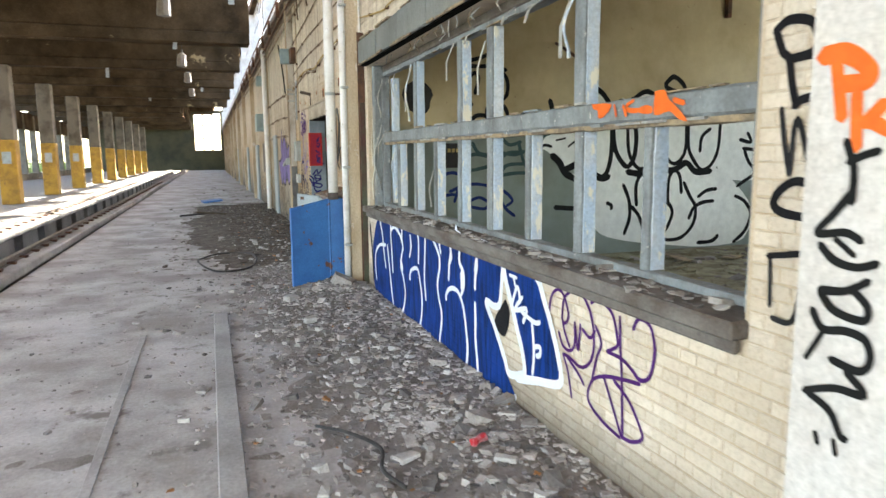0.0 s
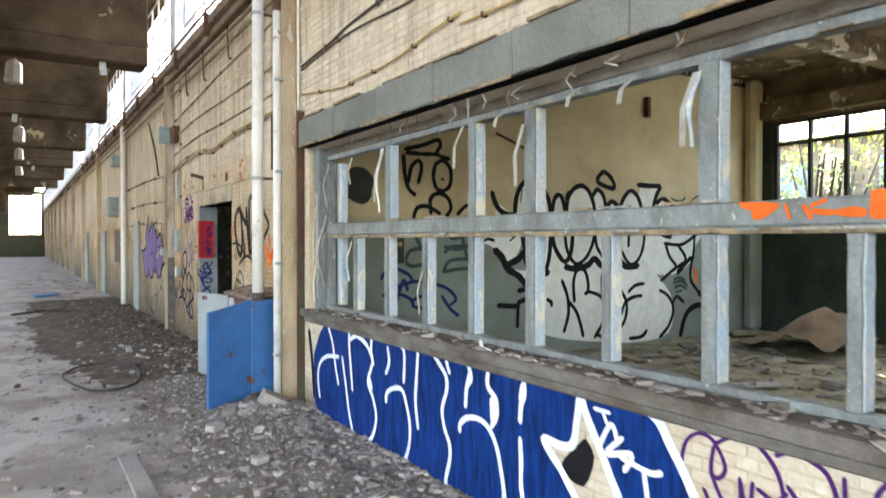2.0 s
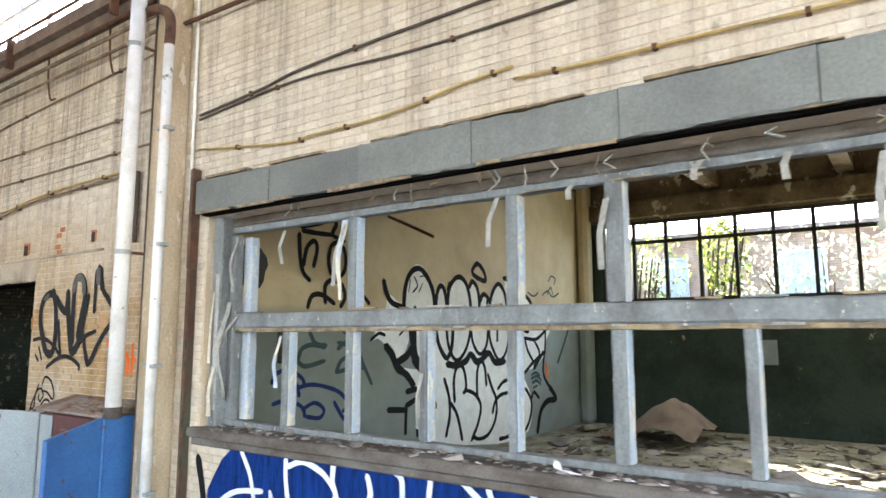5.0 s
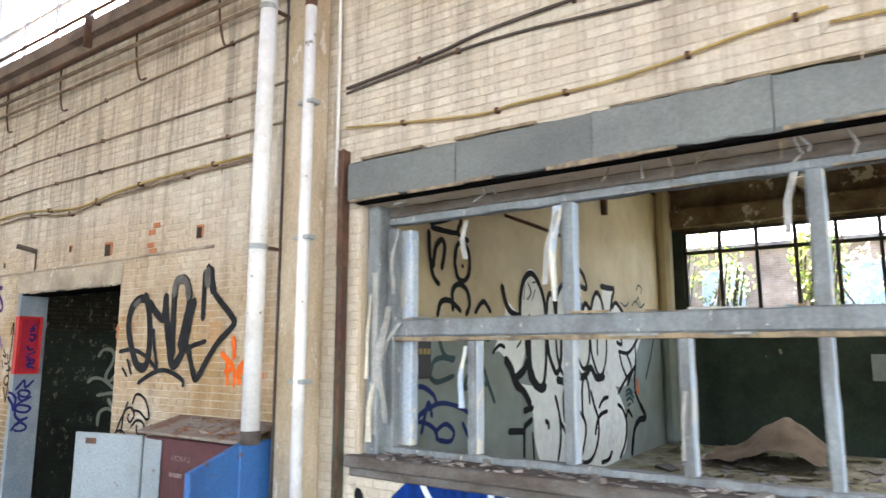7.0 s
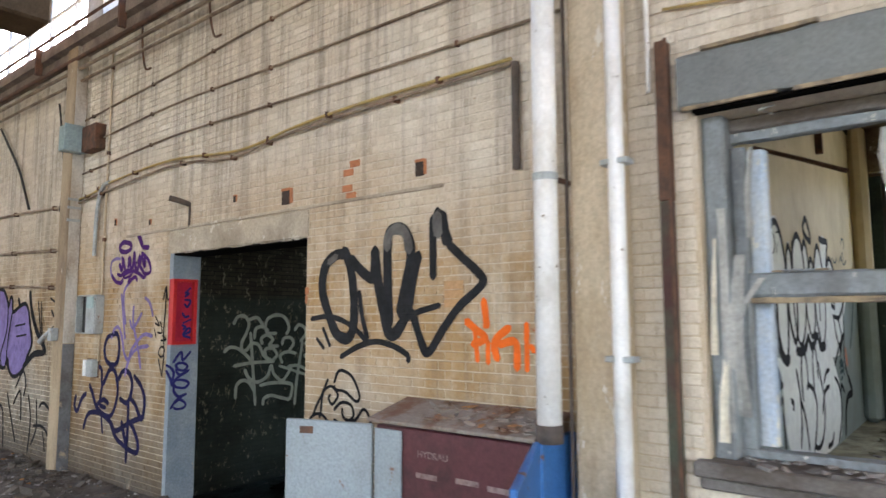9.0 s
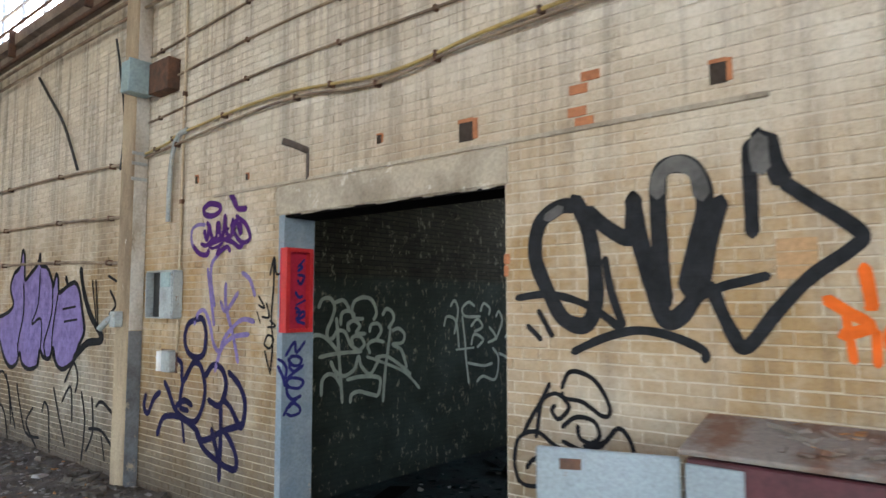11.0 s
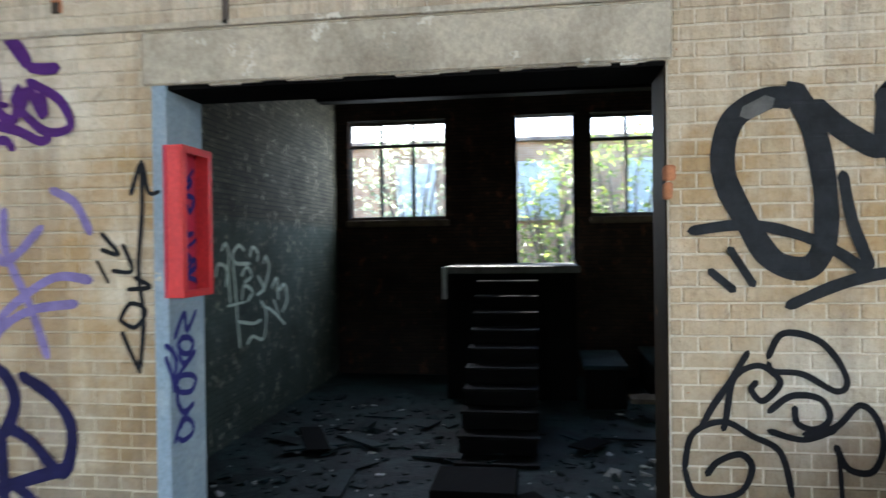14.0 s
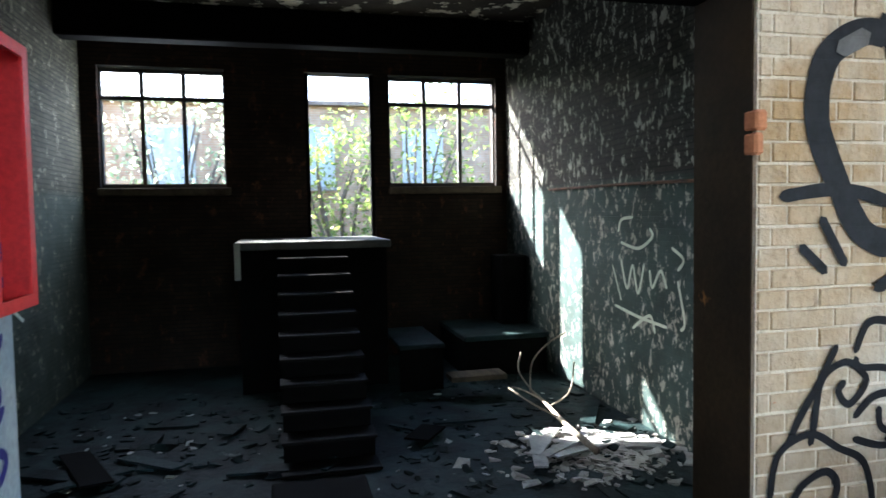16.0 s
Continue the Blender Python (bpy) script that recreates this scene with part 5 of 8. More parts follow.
structure("strip_floor_low", boxes((-0.74, -0.68, -3, 7.0, 0.0, 0.012), bevel=0.004), M_KERB, "low worn concrete joint in the floor")


def dirt_height(x, y):
    edge = 0.25 + 0.45 * noise.noise(Vector((0.0, y * 0.5, 3.0))) + (0.0 if y < 9 else -0.55 * min((y - 9) / 3, 2.0))
    s = min(max((x - edge) / 1.3, 0), 1)
    h = s * s * (3 - 2 * s) * 0.085 + 0.02 * noise.noise(Vector((x * 3, y * 3, 0))) + 0.012 * noise.noise(Vector((x * 9, y * 9, 5))) - 0.012
    if 7.2 < y < 9.4:
        h += 0.05 * math.exp(-((y - 8.3) / 0.6) ** 2 - ((x - 1.4) / 0.5) ** 2)
    return h


nx, ny = 44, 460
dx, dy = (1.88 + 1.2) / (nx - 1), 27.5 / (ny - 1)
vs = [(-1.2 + i * dx, -2.5 + j * dy, dirt_height(-1.2 + i * dx, -2.5 + j * dy)) for j in range(ny) for i in range(nx)]
fs = [(j * nx + i, j * nx + i + 1, (j + 1) * nx + i + 1, (j + 1) * nx + i) for j in range(ny - 1) for i in range(nx - 1)]
me = bpy.data.meshes.new("dirt_heap")
me.from_pydata(vs, [], [f for f in fs if vs[f[0]][1] >= 10.8])
me.materials.append(M_DIRT_DARK)
tagged(new("dirt_heap_dark", me), "dark dirt and leaf litter along the far wall, deepened for weaker light", "dirt", kind="stuff")
me = bpy.data.meshes.new("dirt_heap")
me.from_pydata(vs, [], [f for f in fs if vs[f[0]][1] < 10.8])
me.materials.append(M_DIRT)
tagged(new("dirt_heap", me), "low heap of dark dirt and grit along the wall", "dirt", kind="stuff")


def near_wall(lo, hi, spread):
    def f(r):
        y = r.uniform(lo, hi)
        x = 1.84 - abs(r.normal(0, spread))
        x = max(x, -2.3)
        return (x, y, max(dirt_height(x, y), 0.0))
    return f


chunks("rubble", 5200, near_wall(1.2, 10.5, 0.85), 0.014, M_STONE, "grey rubble and broken mortar along the wall", 11)
chunks("rubble_far", 1500, near_wall(10.5, 24, 0.9), 0.022, M_DIRT_DARK, "grey rubble further along the wall", 12)
chunks("rubble_mixed", 1300, near_wall(9.5, 24, 1.3), 0.015, M_STONE, "grey chips and litter scattered over the far dirt", 28, 0.4)
chunks("rubble_coarse", 420, near_wall(1.4, 9.5, 0.8), 0.026, M_STONE, "coarse broken mortar lumps along the wall", 27)
chunks("rubble_pale", 650, near_wall(1.2, 14, 0.8), 0.018, M_STONE_L, "pale plaster bits among the rubble", 13)
chunks("rubble_orange", 170, near_wall(1.2, 18, 0.8), 0.015, M_STONE_O, "orange brick bits and leaves among the rubble", 14, 0.35)
chunks("grit", 1500, lambda r: (r.uniform(-2.4, 0.5), r.uniform(1.5, 16), 0.0), 0.007, M_STONE, "fine grit scattered over the concrete", 15)
chunks("litter_far", 260, lambda r: (r.uniform(-0.8, 1.7), r.uniform(12, 40), 0.0), 0.035, M_DIRT, "dark debris on the walkway", 16, 0.3)


def slab_bit(name, x, y, w, l, h, rz, mat, label, category="rubble piece"):
    bm = bmesh.new()
    box(bm, -w / 2, w / 2, -l / 2, l / 2, 0, h, pose(x, y, max(dirt_height(x, y), 0) + 0.004, rough.uniform(-6, 6), rough.uniform(-6, 6), rz), bevel=min(w, l, h) * 0.18)
    for v in bm.verts:
        v.co += noise.noise_vector(v.co * 25) * 0.012
    return solo(name, bm, mat, label, category)


slab_bit("plaster_lump", 0.97, 3.46, 0.14, 0.10, 0.035, 20, M_STONE_L, "white plaster lump on the rubble")
slab_bit("plaster_lump", 0.47, 3.26, 0.10, 0.06, 0.04, 70, M_STONE_L, "white brick-shaped plaster lump")
slab_bit("plaster_lump", 0.83, 7.98, 0.16, 0.12, 0.07, 35, M_STONE_L, "white lump beside the pilaster")
slab_bit("plaster_lump", 0.89, 6.75, 0.12, 0.10, 0.06, 10, M_STONE_L, "pale lump on the rubble")
slab_bit("plaster_lump", 1.46, 3.18, 0.07, 0.12, 0.03, 50, M_STONE_L, "pale paper scrap on the rubble")
chunks("plaster_patch", 160, lambda r: (lambda x, y: (x, y, max(dirt_height(x, y), 0)))(r.normal(1.2, 0.13), r.normal(3.95, 0.2)), 0.017, M_STONE_L, "crumbled white plaster patch on the ground", 17, 0.3)
chunks("wall_foot_dust", 500, lambda r: (lambda x, y: (x, y, max(dirt_height(x, y), 0)))(1.87 - abs(r.normal(0, 0.07)), r.uniform(1.5, 8.3)), 0.014, M_STONE_L, "pale mortar dust at the foot of the wall", 18, 0.4)
slab_bit("brick_bit", 0.72, 6.2, 0.10, 0.06, 0.05, 40, M_STONE, "grey brick fragment on the rubble")
slab_bit("brick_bit", 1.05, 5.3, 0.08, 0.06, 0.05, 10, M_STONE_L, "pale brick fragment on the rubble")
slab_bit("plank_bit", 0.35, 20.5, 1.6, 0.12, 0.03, 4, M_TIMBER, "long plank across the walkway", "plank")
slab_bit("plank_bit", 0.3, 24.5, 1.5, 0.3, 0.04, 12, M_PEEL, "pale board on the walkway", "plank")
slab_bit("blue_rag", 0.0, 26.5, 0.7, 0.5, 0.06, 12, M_BLUEDOOR, "blue rag on the walkway", "rag")
can = thing("drink_can", "crushed red drink can on the rubble", "can")
bm = tube(bmesh.new(), [(1.36, 3.42, 0.085), (1.40, 3.45, 0.088), (1.45, 3.48, 0.083)], [0.03, 0.022, 0.03], 10)
for v in bm.verts:
    v.co += noise.noise_vector(v.co * 30) * 0.008
part("shell", bm, worn("red_can_paint", (0.62, 0.04, 0.05), (0.7, 0.55, 0.55), 0.35, 20.0, metal=0.3), can)
lp = [(0.19 + 0.46 * math.cos(a), 11.45 + 1.0 * math.sin(a), 0.03 + 0.05 * max(0, math.sin(a * 2 + 1))) for a in [k * 2 * math.pi / 22 for k in range(24)]]
solo("cable_loop", tube(bmesh.new(), spline(lp + [(0.9, 11.9, 0.03), (1.1, 12.2, 0.04)], 3), 0.016, 6), M_CABLE, "loop of black cable lying on the concrete", "cable", smooth=True)
solo("cable_bit", tube(bmesh.new(), spline([(0.55, 4.1, 0.04), (0.72, 3.9, 0.05), (0.85, 3.6, 0.06), (0.80, 3.35, 0.05), (0.86, 3.1, 0.06)], 5), 0.012, 6), M_CABLE, "short black cable in the rubble", "cable", smooth=True)
solo("cable_bit", tube(bmesh.new(), spline([(-0.9, 21.0, 0.03), (0.1, 21.5, 0.04), (0.6, 20.6, 0.03), (0.2, 22.3, 0.04), (1.0, 22.6, 0.03)], 5), 0.03, 6), M_CABLE, "tangle of black cable on the walkway", "cable", smooth=True)

# lamps that hang from the hall roof
lamp = thing("hanging_lamp", "dirty white enamel lamp hanging on a thin cord", "lamp", "hall lamps")
part("cord", tube(bmesh.new(), [(0, 0, 0.2), (0, 0, 2.9)], 0.010, 5), M_CABLE, lamp)
part("shade", tube(bmesh.new(), [(0, 0, -0.26), (0, 0, -0.24), (0, 0, 0.12), (0, 0, 0.2)], [0.15, 0.16, 0.14, 0.05], 8), M_LAMP, lamp)
part("collar", tube(bmesh.new(), [(0, 0, 0.2), (0, 0, 0.3)], 0.04, 8), M_DARKPIPE, lamp)
lamp.matrix_world = pose(-0.8, 17.0, 5.2, 3, 2, 0)
for y, z in ((24.5, 5.0), (31.5, 5.2), (38.5, 5.2)):
    copy_thing(lamp, pose(-0.7, y, z, 3, -3, y * 7))
for k in range(5):
    y = 15.65 + 6.95 * (k % 5) + 0.55
    x = rough.uniform(-5.5, 1.2)
    bm = bmesh.new()
    box(bm, -0.06, 0.06, -0.01, 0.01, -rough.uniform(0.1, 0.4), 0.02, pose(x, y - 0.75, 5.21, 0, rough.uniform(-6, 6), 0))
    solo("hanging_flake", bm, M_PEEL, "strip of peeling paint hanging from a beam", "paint flake", "roof flakes")
for k, y in enumerate((29.55, 36.5, 43.45)):
    sg = thing("column_sign", "small dark plate on the yellow column", "sign")
    part("plate", boxes((-7.35, -7.05, y - 0.335, y - 0.312, 1.55, 2.0)), M_BOXMETAL if k == 0 else M_PEEL, sg)

# ---------------------------------------------------------------- things in the room behind the window
cl = bmesh.new()
bmesh.ops.create_grid(cl, x_segments=26, y_segments=20, size=1.0)
for v in cl.verts:
    u, w_ = v.co.x, v.co.y
    h = 0.42 * math.exp(-((u - 0.3) / 0.6) ** 2 - (w_ / 0.9) ** 2) + 0.12 * noise.noise(Vector((u * 2.5, w_ * 2.5, 1))) * (1 - abs(u) * 0.4) + 0.06
    v.co = Vector((9.1 + w_ * 0.8, 6.85 - u * 0.75, 0.25 + max(h, 0.02) * 1.35))
solo("brown_cloth", cl, M_CLOTH, "crumpled brown cloth thrown over a heap", "cloth", smooth=True)
chunks("room_debris", 900, lambda r: (r.uniform(2.4, 10.2), r.uniform(2.0, 8.3), 0.24), 0.05, M_RFLOOR, "flakes of pale plaster and paper on the room floor", 21, 0.25)
chunks("room_debris_dark", 260, lambda r: (r.uniform(2.4, 10.2), r.uniform(2.0, 8.3), 0.24), 0.07, M_STONE, "dark plaster lumps on the room floor", 22, 0.3)
for k in range(16):
    bm = bmesh.new()
    box(bm, -0.25, 0.25, -0.09, 0.09, 0, 0.012, pose(rough.uniform(3, 9.5), rough.uniform(3, 8), 0.26 + 0.01 * k % 0.05, rough.uniform(-8, 8), rough.uniform(-8, 8), rough.uniform(0, 180)))
    solo("board_scrap", bm, M_PEEL if k % 2 else M_WOODEDGE, "broken board lying among the plaster", "board", "room boards")
solo("rust_rod", tube(bmesh.new(), [(4.72, 8.67, 3.30), (4.70, 8.3, 3.14), (4.68, 7.95, 2.98)], 0.02, 6), M_RUST, "rusty rod jutting from the partition", "rod")
solo("rust_rod", boxes((7.63, 7.70, 8.58, 8.658, 3.80, 4.12)), M_RUST, "rusty bracket on the partition", "bracket")
bm = bmesh.new()
bmesh.ops.create_circle(bm, cap_ends=True, segments=18, radius=0.26, matrix=pose(2.66, 8.654, 2.50, 90, 0, 0))
for v in bm.verts:
    v.co.x = 2.66 + (v.co.x - 2.66) * (0.75 + 0.25 * noise.noise(v.co * 6))
    v.co.z = 2.50 + (v.co.z - 2.50) * (0.9 + 0.3 * noise.noise(v.co * 5))
solo("burnt_hole", bm, M_BLACK, "sooty black hole burnt in the partition", "hole")
swp = thing("light_switch", "dark switch panel on the partition with pale buttons", "switch")
part("plate", boxes((3.02, 3.26, 8.61, 8.658, 1.57, 1.90), bevel=0.01), M_BLACK, swp)
for k in range(3):
    part("button", boxes((3.06 + 0.06 * k, 3.10 + 0.06 * k, 8.598, 8.609, 1.78, 1.83)), M_YELLOWCABLE, swp)
solo("notice_board", boxes((10.52, 10.548, 5.33, 5.57, 1.37, 1.77)), M_GREYDOOR, "pale panel on the green back wall", "panel")
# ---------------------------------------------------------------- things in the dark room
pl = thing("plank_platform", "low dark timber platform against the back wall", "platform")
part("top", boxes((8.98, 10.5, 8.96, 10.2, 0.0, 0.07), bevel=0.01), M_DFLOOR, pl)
part("front", boxes((9.0, 9.06, 8.98, 10.18, -0.5, -0.001)), M_SHADE_DARK, pl)
part("side", boxes((9.061, 10.48, 10.12, 10.18, -0.5, -0.001)), M_SHADE_DARK, pl)
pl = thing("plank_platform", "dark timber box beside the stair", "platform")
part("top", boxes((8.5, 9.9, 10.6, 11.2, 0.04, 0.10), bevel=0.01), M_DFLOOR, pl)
part("front", boxes((8.52, 8.58, 10.62, 11.18, -0.5, 0.039)), M_SHADE_DARK, pl)
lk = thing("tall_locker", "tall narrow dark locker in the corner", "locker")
part("case", boxes((9.8, 10.3, 8.97, 9.38, 0.071, 1.12), bevel=0.01), M_SHADE_DARK, lk)
part("door", boxes((9.775, 9.798, 8.99, 9.36, 0.09, 1.10), bevel=0.005), M_SHADE_DARK, lk)
solo("board", boxes((7.95, 8.28, 9.95, 10.65, -0.28, -0.22)), M_TIMBER, "pale board propped before the platform", "board")
br = thing("bare_branch", "dry bare branch lying on the sunlit floor", "branch")
part("stem", tube(bmesh.new(), spline([(5.75, 9.85, -0.44), (6.3, 9.9, -0.36), (6.9, 9.88, -0.3), (7.3, 9.9, -0.25)], 5), [0.035 - 0.0015 * k for k in range(16)], 7), M_BRANCH, br, smooth=True)
for pts in ([(7.3, 9.9, -0.25), (7.5, 9.8, 0.0), (7.3, 9.7, 0.25), (7.1, 9.55, 0.42)], [(7.2, 9.9, -0.26), (7.4, 10.0, -0.05), (7.45, 9.95, 0.15)], [(6.8, 9.88, -0.31), (6.9, 9.6, -0.2), (7.2, 9.4, 0.05)], [(6.5, 9.9, -0.34), (6.6, 10.15, -0.2), (6.9, 10.3, -0.1)], [(6.95, 9.88, -0.29), (7.1, 10.05, -0.2), (7.35, 10.1, -0.22)]):
    part("twig", tube(bmesh.new(), spline(pts, 5), 0.01, 5), M_BRANCH, br)
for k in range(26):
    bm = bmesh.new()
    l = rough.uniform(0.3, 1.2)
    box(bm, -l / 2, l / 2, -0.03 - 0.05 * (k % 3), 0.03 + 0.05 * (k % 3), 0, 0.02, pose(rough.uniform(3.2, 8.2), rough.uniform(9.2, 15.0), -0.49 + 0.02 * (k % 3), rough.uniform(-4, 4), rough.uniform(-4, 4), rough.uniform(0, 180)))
    solo("floor_plank", bm, (M_DFLOOR, M_DFLOOR, M_SHADE_DARK)[k % 3], "broken plank on the dark floor", "plank", "dark room planks")
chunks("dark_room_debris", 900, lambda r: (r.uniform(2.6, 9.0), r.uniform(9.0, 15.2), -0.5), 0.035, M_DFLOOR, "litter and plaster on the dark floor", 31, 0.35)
chunks("dark_room_flakes", 110, lambda r: (r.uniform(2.6, 8.5), r.uniform(9.0, 15.2), -0.5), 0.025, M_PEEL, "pale flakes on the dark floor", 32, 0.2)
# Pale pieces added so the sun patch reads bright on the darkened floor.
chunks("sunlit_rubble", 420, lambda r: (r.normal(5.85, 0.38), r.normal(9.75, 0.42), -0.5), 0.035, M_STONE_L, "pale plaster rubble added to brighten the sun patch on the floor", 33, 0.35)
for k in range(7):
    bm = bmesh.new()
    box(bm, -0.45, 0.45, -0.06, 0.06, 0, 0.02, pose(5.9 + 0.12 * (k % 3), 9.35 + 0.17 * k, -0.485 + 0.008 * k, 2, -2, 60 + 17 * k))
    solo("pale_plank", bm, M_PEEL, "pale weathered plank added to brighten the sun patch on the floor", "plank", "sunlit planks")
solo("floor_box", boxes((4.95, 5.62, 12.0, 12.75, -0.52, -0.36), bevel=0.01), M_SHADE_DARK, "low black box at the foot of the stair", "box")
wall_r = thing("wall_conduit_dark", "thin pipe along the dark brick wall", "pipe")
part("tube", tube(bmesh.new(), [(5.0, 8.97, 2.02), (6.8, 8.975, 2.06), (8.9, 8.97, 2.08)], 0.018, 6), M_RUST, wall_r)

# ---------------------------------------------------------------- outside: building, bushes, trees
def small_window(parent, x, y0, y1, z0, z1, bars=2):
    w = part("window", boxes((x - 0.03, x + 0.12, y0, y1, z0, z1)), M_OUTWIN, parent)
    part("frame", boxes((x - 0.07, x - 0.031, y0 - 0.06, y0, z0, z1), (x - 0.07, x - 0.031, y1, y1 + 0.06, z0, z1), (x - 0.07, x - 0.031, y0 - 0.06, y1 + 0.06, z1, z1 + 0.07), *[(x - 0.06, x - 0.031, y0 + (y1 - y0) * (k + 1) / (bars + 1) - 0.025, y0 + (y1 - y0) * (k + 1) / (bars + 1) + 0.025, z0, z1) for k in range(bars)]), M_CLERE, w)
    part("sill", boxes((x - 0.14, x - 0.031, y0 - 0.1, y1 + 0.1, z0 - 0.1, z0)), M_KERB, w)


hs = thing("brick_building", "red brick building with grey windows behind the bushes", "building")
part("wall", boxes((17.2, 24.0, -4.0, 26.0, 0.6, 4.5)), M_OUTBRICK, hs)
part("roof", boxes((17.0, 24.3, -4.3, 26.3, 4.502, 4.6)), M_LEDGE, hs)
for y in (-1.2, 2.0, 5.2, 8.5, 11.3, 14.6, 17.9, 21.0):
    small_window(hs, 17.2, y, y + 0.95, 2.5, 3.9)


def bush(name, c, r, n, size, mat, label, seed, category="bush"):
    root = thing(name, label, category)

    def place(g):
        v = g.normal(size=3)
        v /= np.linalg.norm(v)
        k = g.uniform(0.35, 1.0) ** 0.6
        p = np.array(c) + v * k * np.array(r)
        p += 0.35 * np.array(noise.noise_vector(Vector(p) * 1.1))
        return p
    ob = new("crown", leaf_mesh("crown", n, place, size, mat, seed))
    ob.parent = root
    for k in range(7):
        a = 6.28 * k / 7 + seed
        tip = Vector(c) + Vector((math.cos(a) * r[0] * 0.7, math.sin(a) * r[1] * 0.7, r[2] * (0.2 + 0.5 * ((k * 37) % 10) / 10)))
        base = Vector((c[0] + 0.15 * math.cos(a), c[1] + 0.15 * math.sin(a), 0.55 if c[0] > 0 else -0.2))
        part("limb", tube(bmesh.new(), spline([base, base.lerp(tip, 0.5) + Vector((0.1, 0.15, 0.2)), tip], 4), [0.05 - 0.0045 * j for j in range(9)], 6), M_BARK, root)
    return root


bush("bush", (14.4, 11.3, 2.3), (1.2, 1.2, 1.9), 1500, 0.07, M_LEAF, "leafy green bush outside the back door", 41)
bush("bush", (15.2, 14.5, 3.0), (1.4, 1.8, 2.3), 1600, 0.07, M_LEAF_Y, "yellow-green bush in front of the brick building", 42)
bush("bush", (15.0, 9.4, 3.0), (1.3, 1.5, 2.4), 1500, 0.07, M_LEAF, "green bush outside the window", 43)
bush("bush", (13.0, 16.8, 2.6), (1.0, 1.1, 2.0), 1200, 0.06, M_LEAF_Y, "thin autumn shrub outside the window", 44)
bush("ivy", (11.25, 6.15, 3.3), (0.22, 0.45, 0.85), 900, 0.055, M_LEAF, "ivy hanging outside the back window", 45, "ivy")
bush("ivy", (11.2, 7.6, 3.1), (0.2, 0.3, 0.5), 300, 0.05, M_LEAF_Y, "thin ivy at the window edge", 46, "ivy")
bush("bush", (14.6, 4.5, 2.5), (1.3, 2.6, 1.9), 2200, 0.07, M_LEAF_Y, "yellow-green shrubs outside the back window", 47)


def tree(c, h, r, n, mat, label, seed, size=0.12):
    root = thing("tree", label, "tree")
    part("trunk", tube(bmesh.new(), spline([c, (c[0] + 0.15, c[1] + 0.1, c[2] + h * 0.35), (c[0] - 0.1, c[1] + 0.2, c[2] + h * 0.75)], 6), [0.22 - 0.013 * k for k in range(13)], 8), M_BARK, root)
    g = random.Random(seed)
    cs = []
    for k in range(9):
        a = k * 2.4
        p0 = Vector(c) + Vector((0, 0, h * (0.3 + 0.05 * k)))
        p1 = p0 + Vector((math.cos(a) * r * g.uniform(0.5, 0.9), math.sin(a) * r * g.uniform(0.5, 0.9), h * g.uniform(0.1, 0.35)))
        part("limb", tube(bmesh.new(), spline([p0, p0.lerp(p1, 0.5) + Vector((0, 0, 0.25)), p1], 4), [0.08 - 0.007 * j for j in range(9)], 6), M_BARK, root)
        cs += [p1, p0.lerp(p1, 0.65)]

    def place(q):
        p = cs[q.integers(len(cs))]
        return np.array(p) + q.normal(0, r * 0.26, 3)
    ob = new("crown", leaf_mesh("crown", n, place, size, mat, seed))
    ob.parent = root


for k in range(9):
    tree((-19.5 - 2.5 * (k % 3), 14 + 9.5 * k, -0.1), 6.5 + (k % 3), 2.6, 1500, (M_LEAF, M_LEAF_Y)[k % 2], "leafy tree in the overgrown yard", 60 + k)
g = np.random.default_rng(77)
me = leaf_mesh("undergrowth", 16000, lambda q: (-15.2 - abs(q.normal(0, 1.6)), q.uniform(5, 100), -0.1 + abs(q.normal(0, 0.9))), 0.12, M_LEAF, 78)
tagged(new("undergrowth", me), "dense sunlit undergrowth beside the hall", "undergrowth", kind="stuff")
me = leaf_mesh("undergrowth_back", 6000, lambda q: (12.0 + abs(q.normal(0, 1.8)), q.uniform(0, 20), 0.6 + abs(q.normal(0, 0.5))), 0.07, M_LEAF, 79)
tagged(new("undergrowth_back", me), "weeds and brambles behind the building", "undergrowth", kind="stuff")

# ---------------------------------------------------------------- graffiti
SPRAY = {}


def spray(label, axis, at, side):
    """Begin a piece of graffiti that lies on the plane axis = at, on the side (-1 or 1) that faces the viewer."""
    SPRAY.update(root=thing("graffiti", label, "graffiti"), axis=axis, at=at, side=side)


def spray_point(u, z, layer):
    d = SPRAY["at"] + SPRAY["side"] * (0.0025 + 0.0018 * layer)
    return Vector((d, u, z)) if SPRAY["axis"] == 'x' else Vector((u, d, z))


def spray_part(name, mat):
    ob = new(name, bpy.data.meshes.new(name))
    ob.parent = SPRAY["root"]
    ob.data.materials.append(mat)
    return ob


def spray_add(ob, make):
    bm = bmesh.new()
    bm.from_mesh(ob.data)
    make(bm)
    bm.to_mesh(ob.data)
    bm.free()


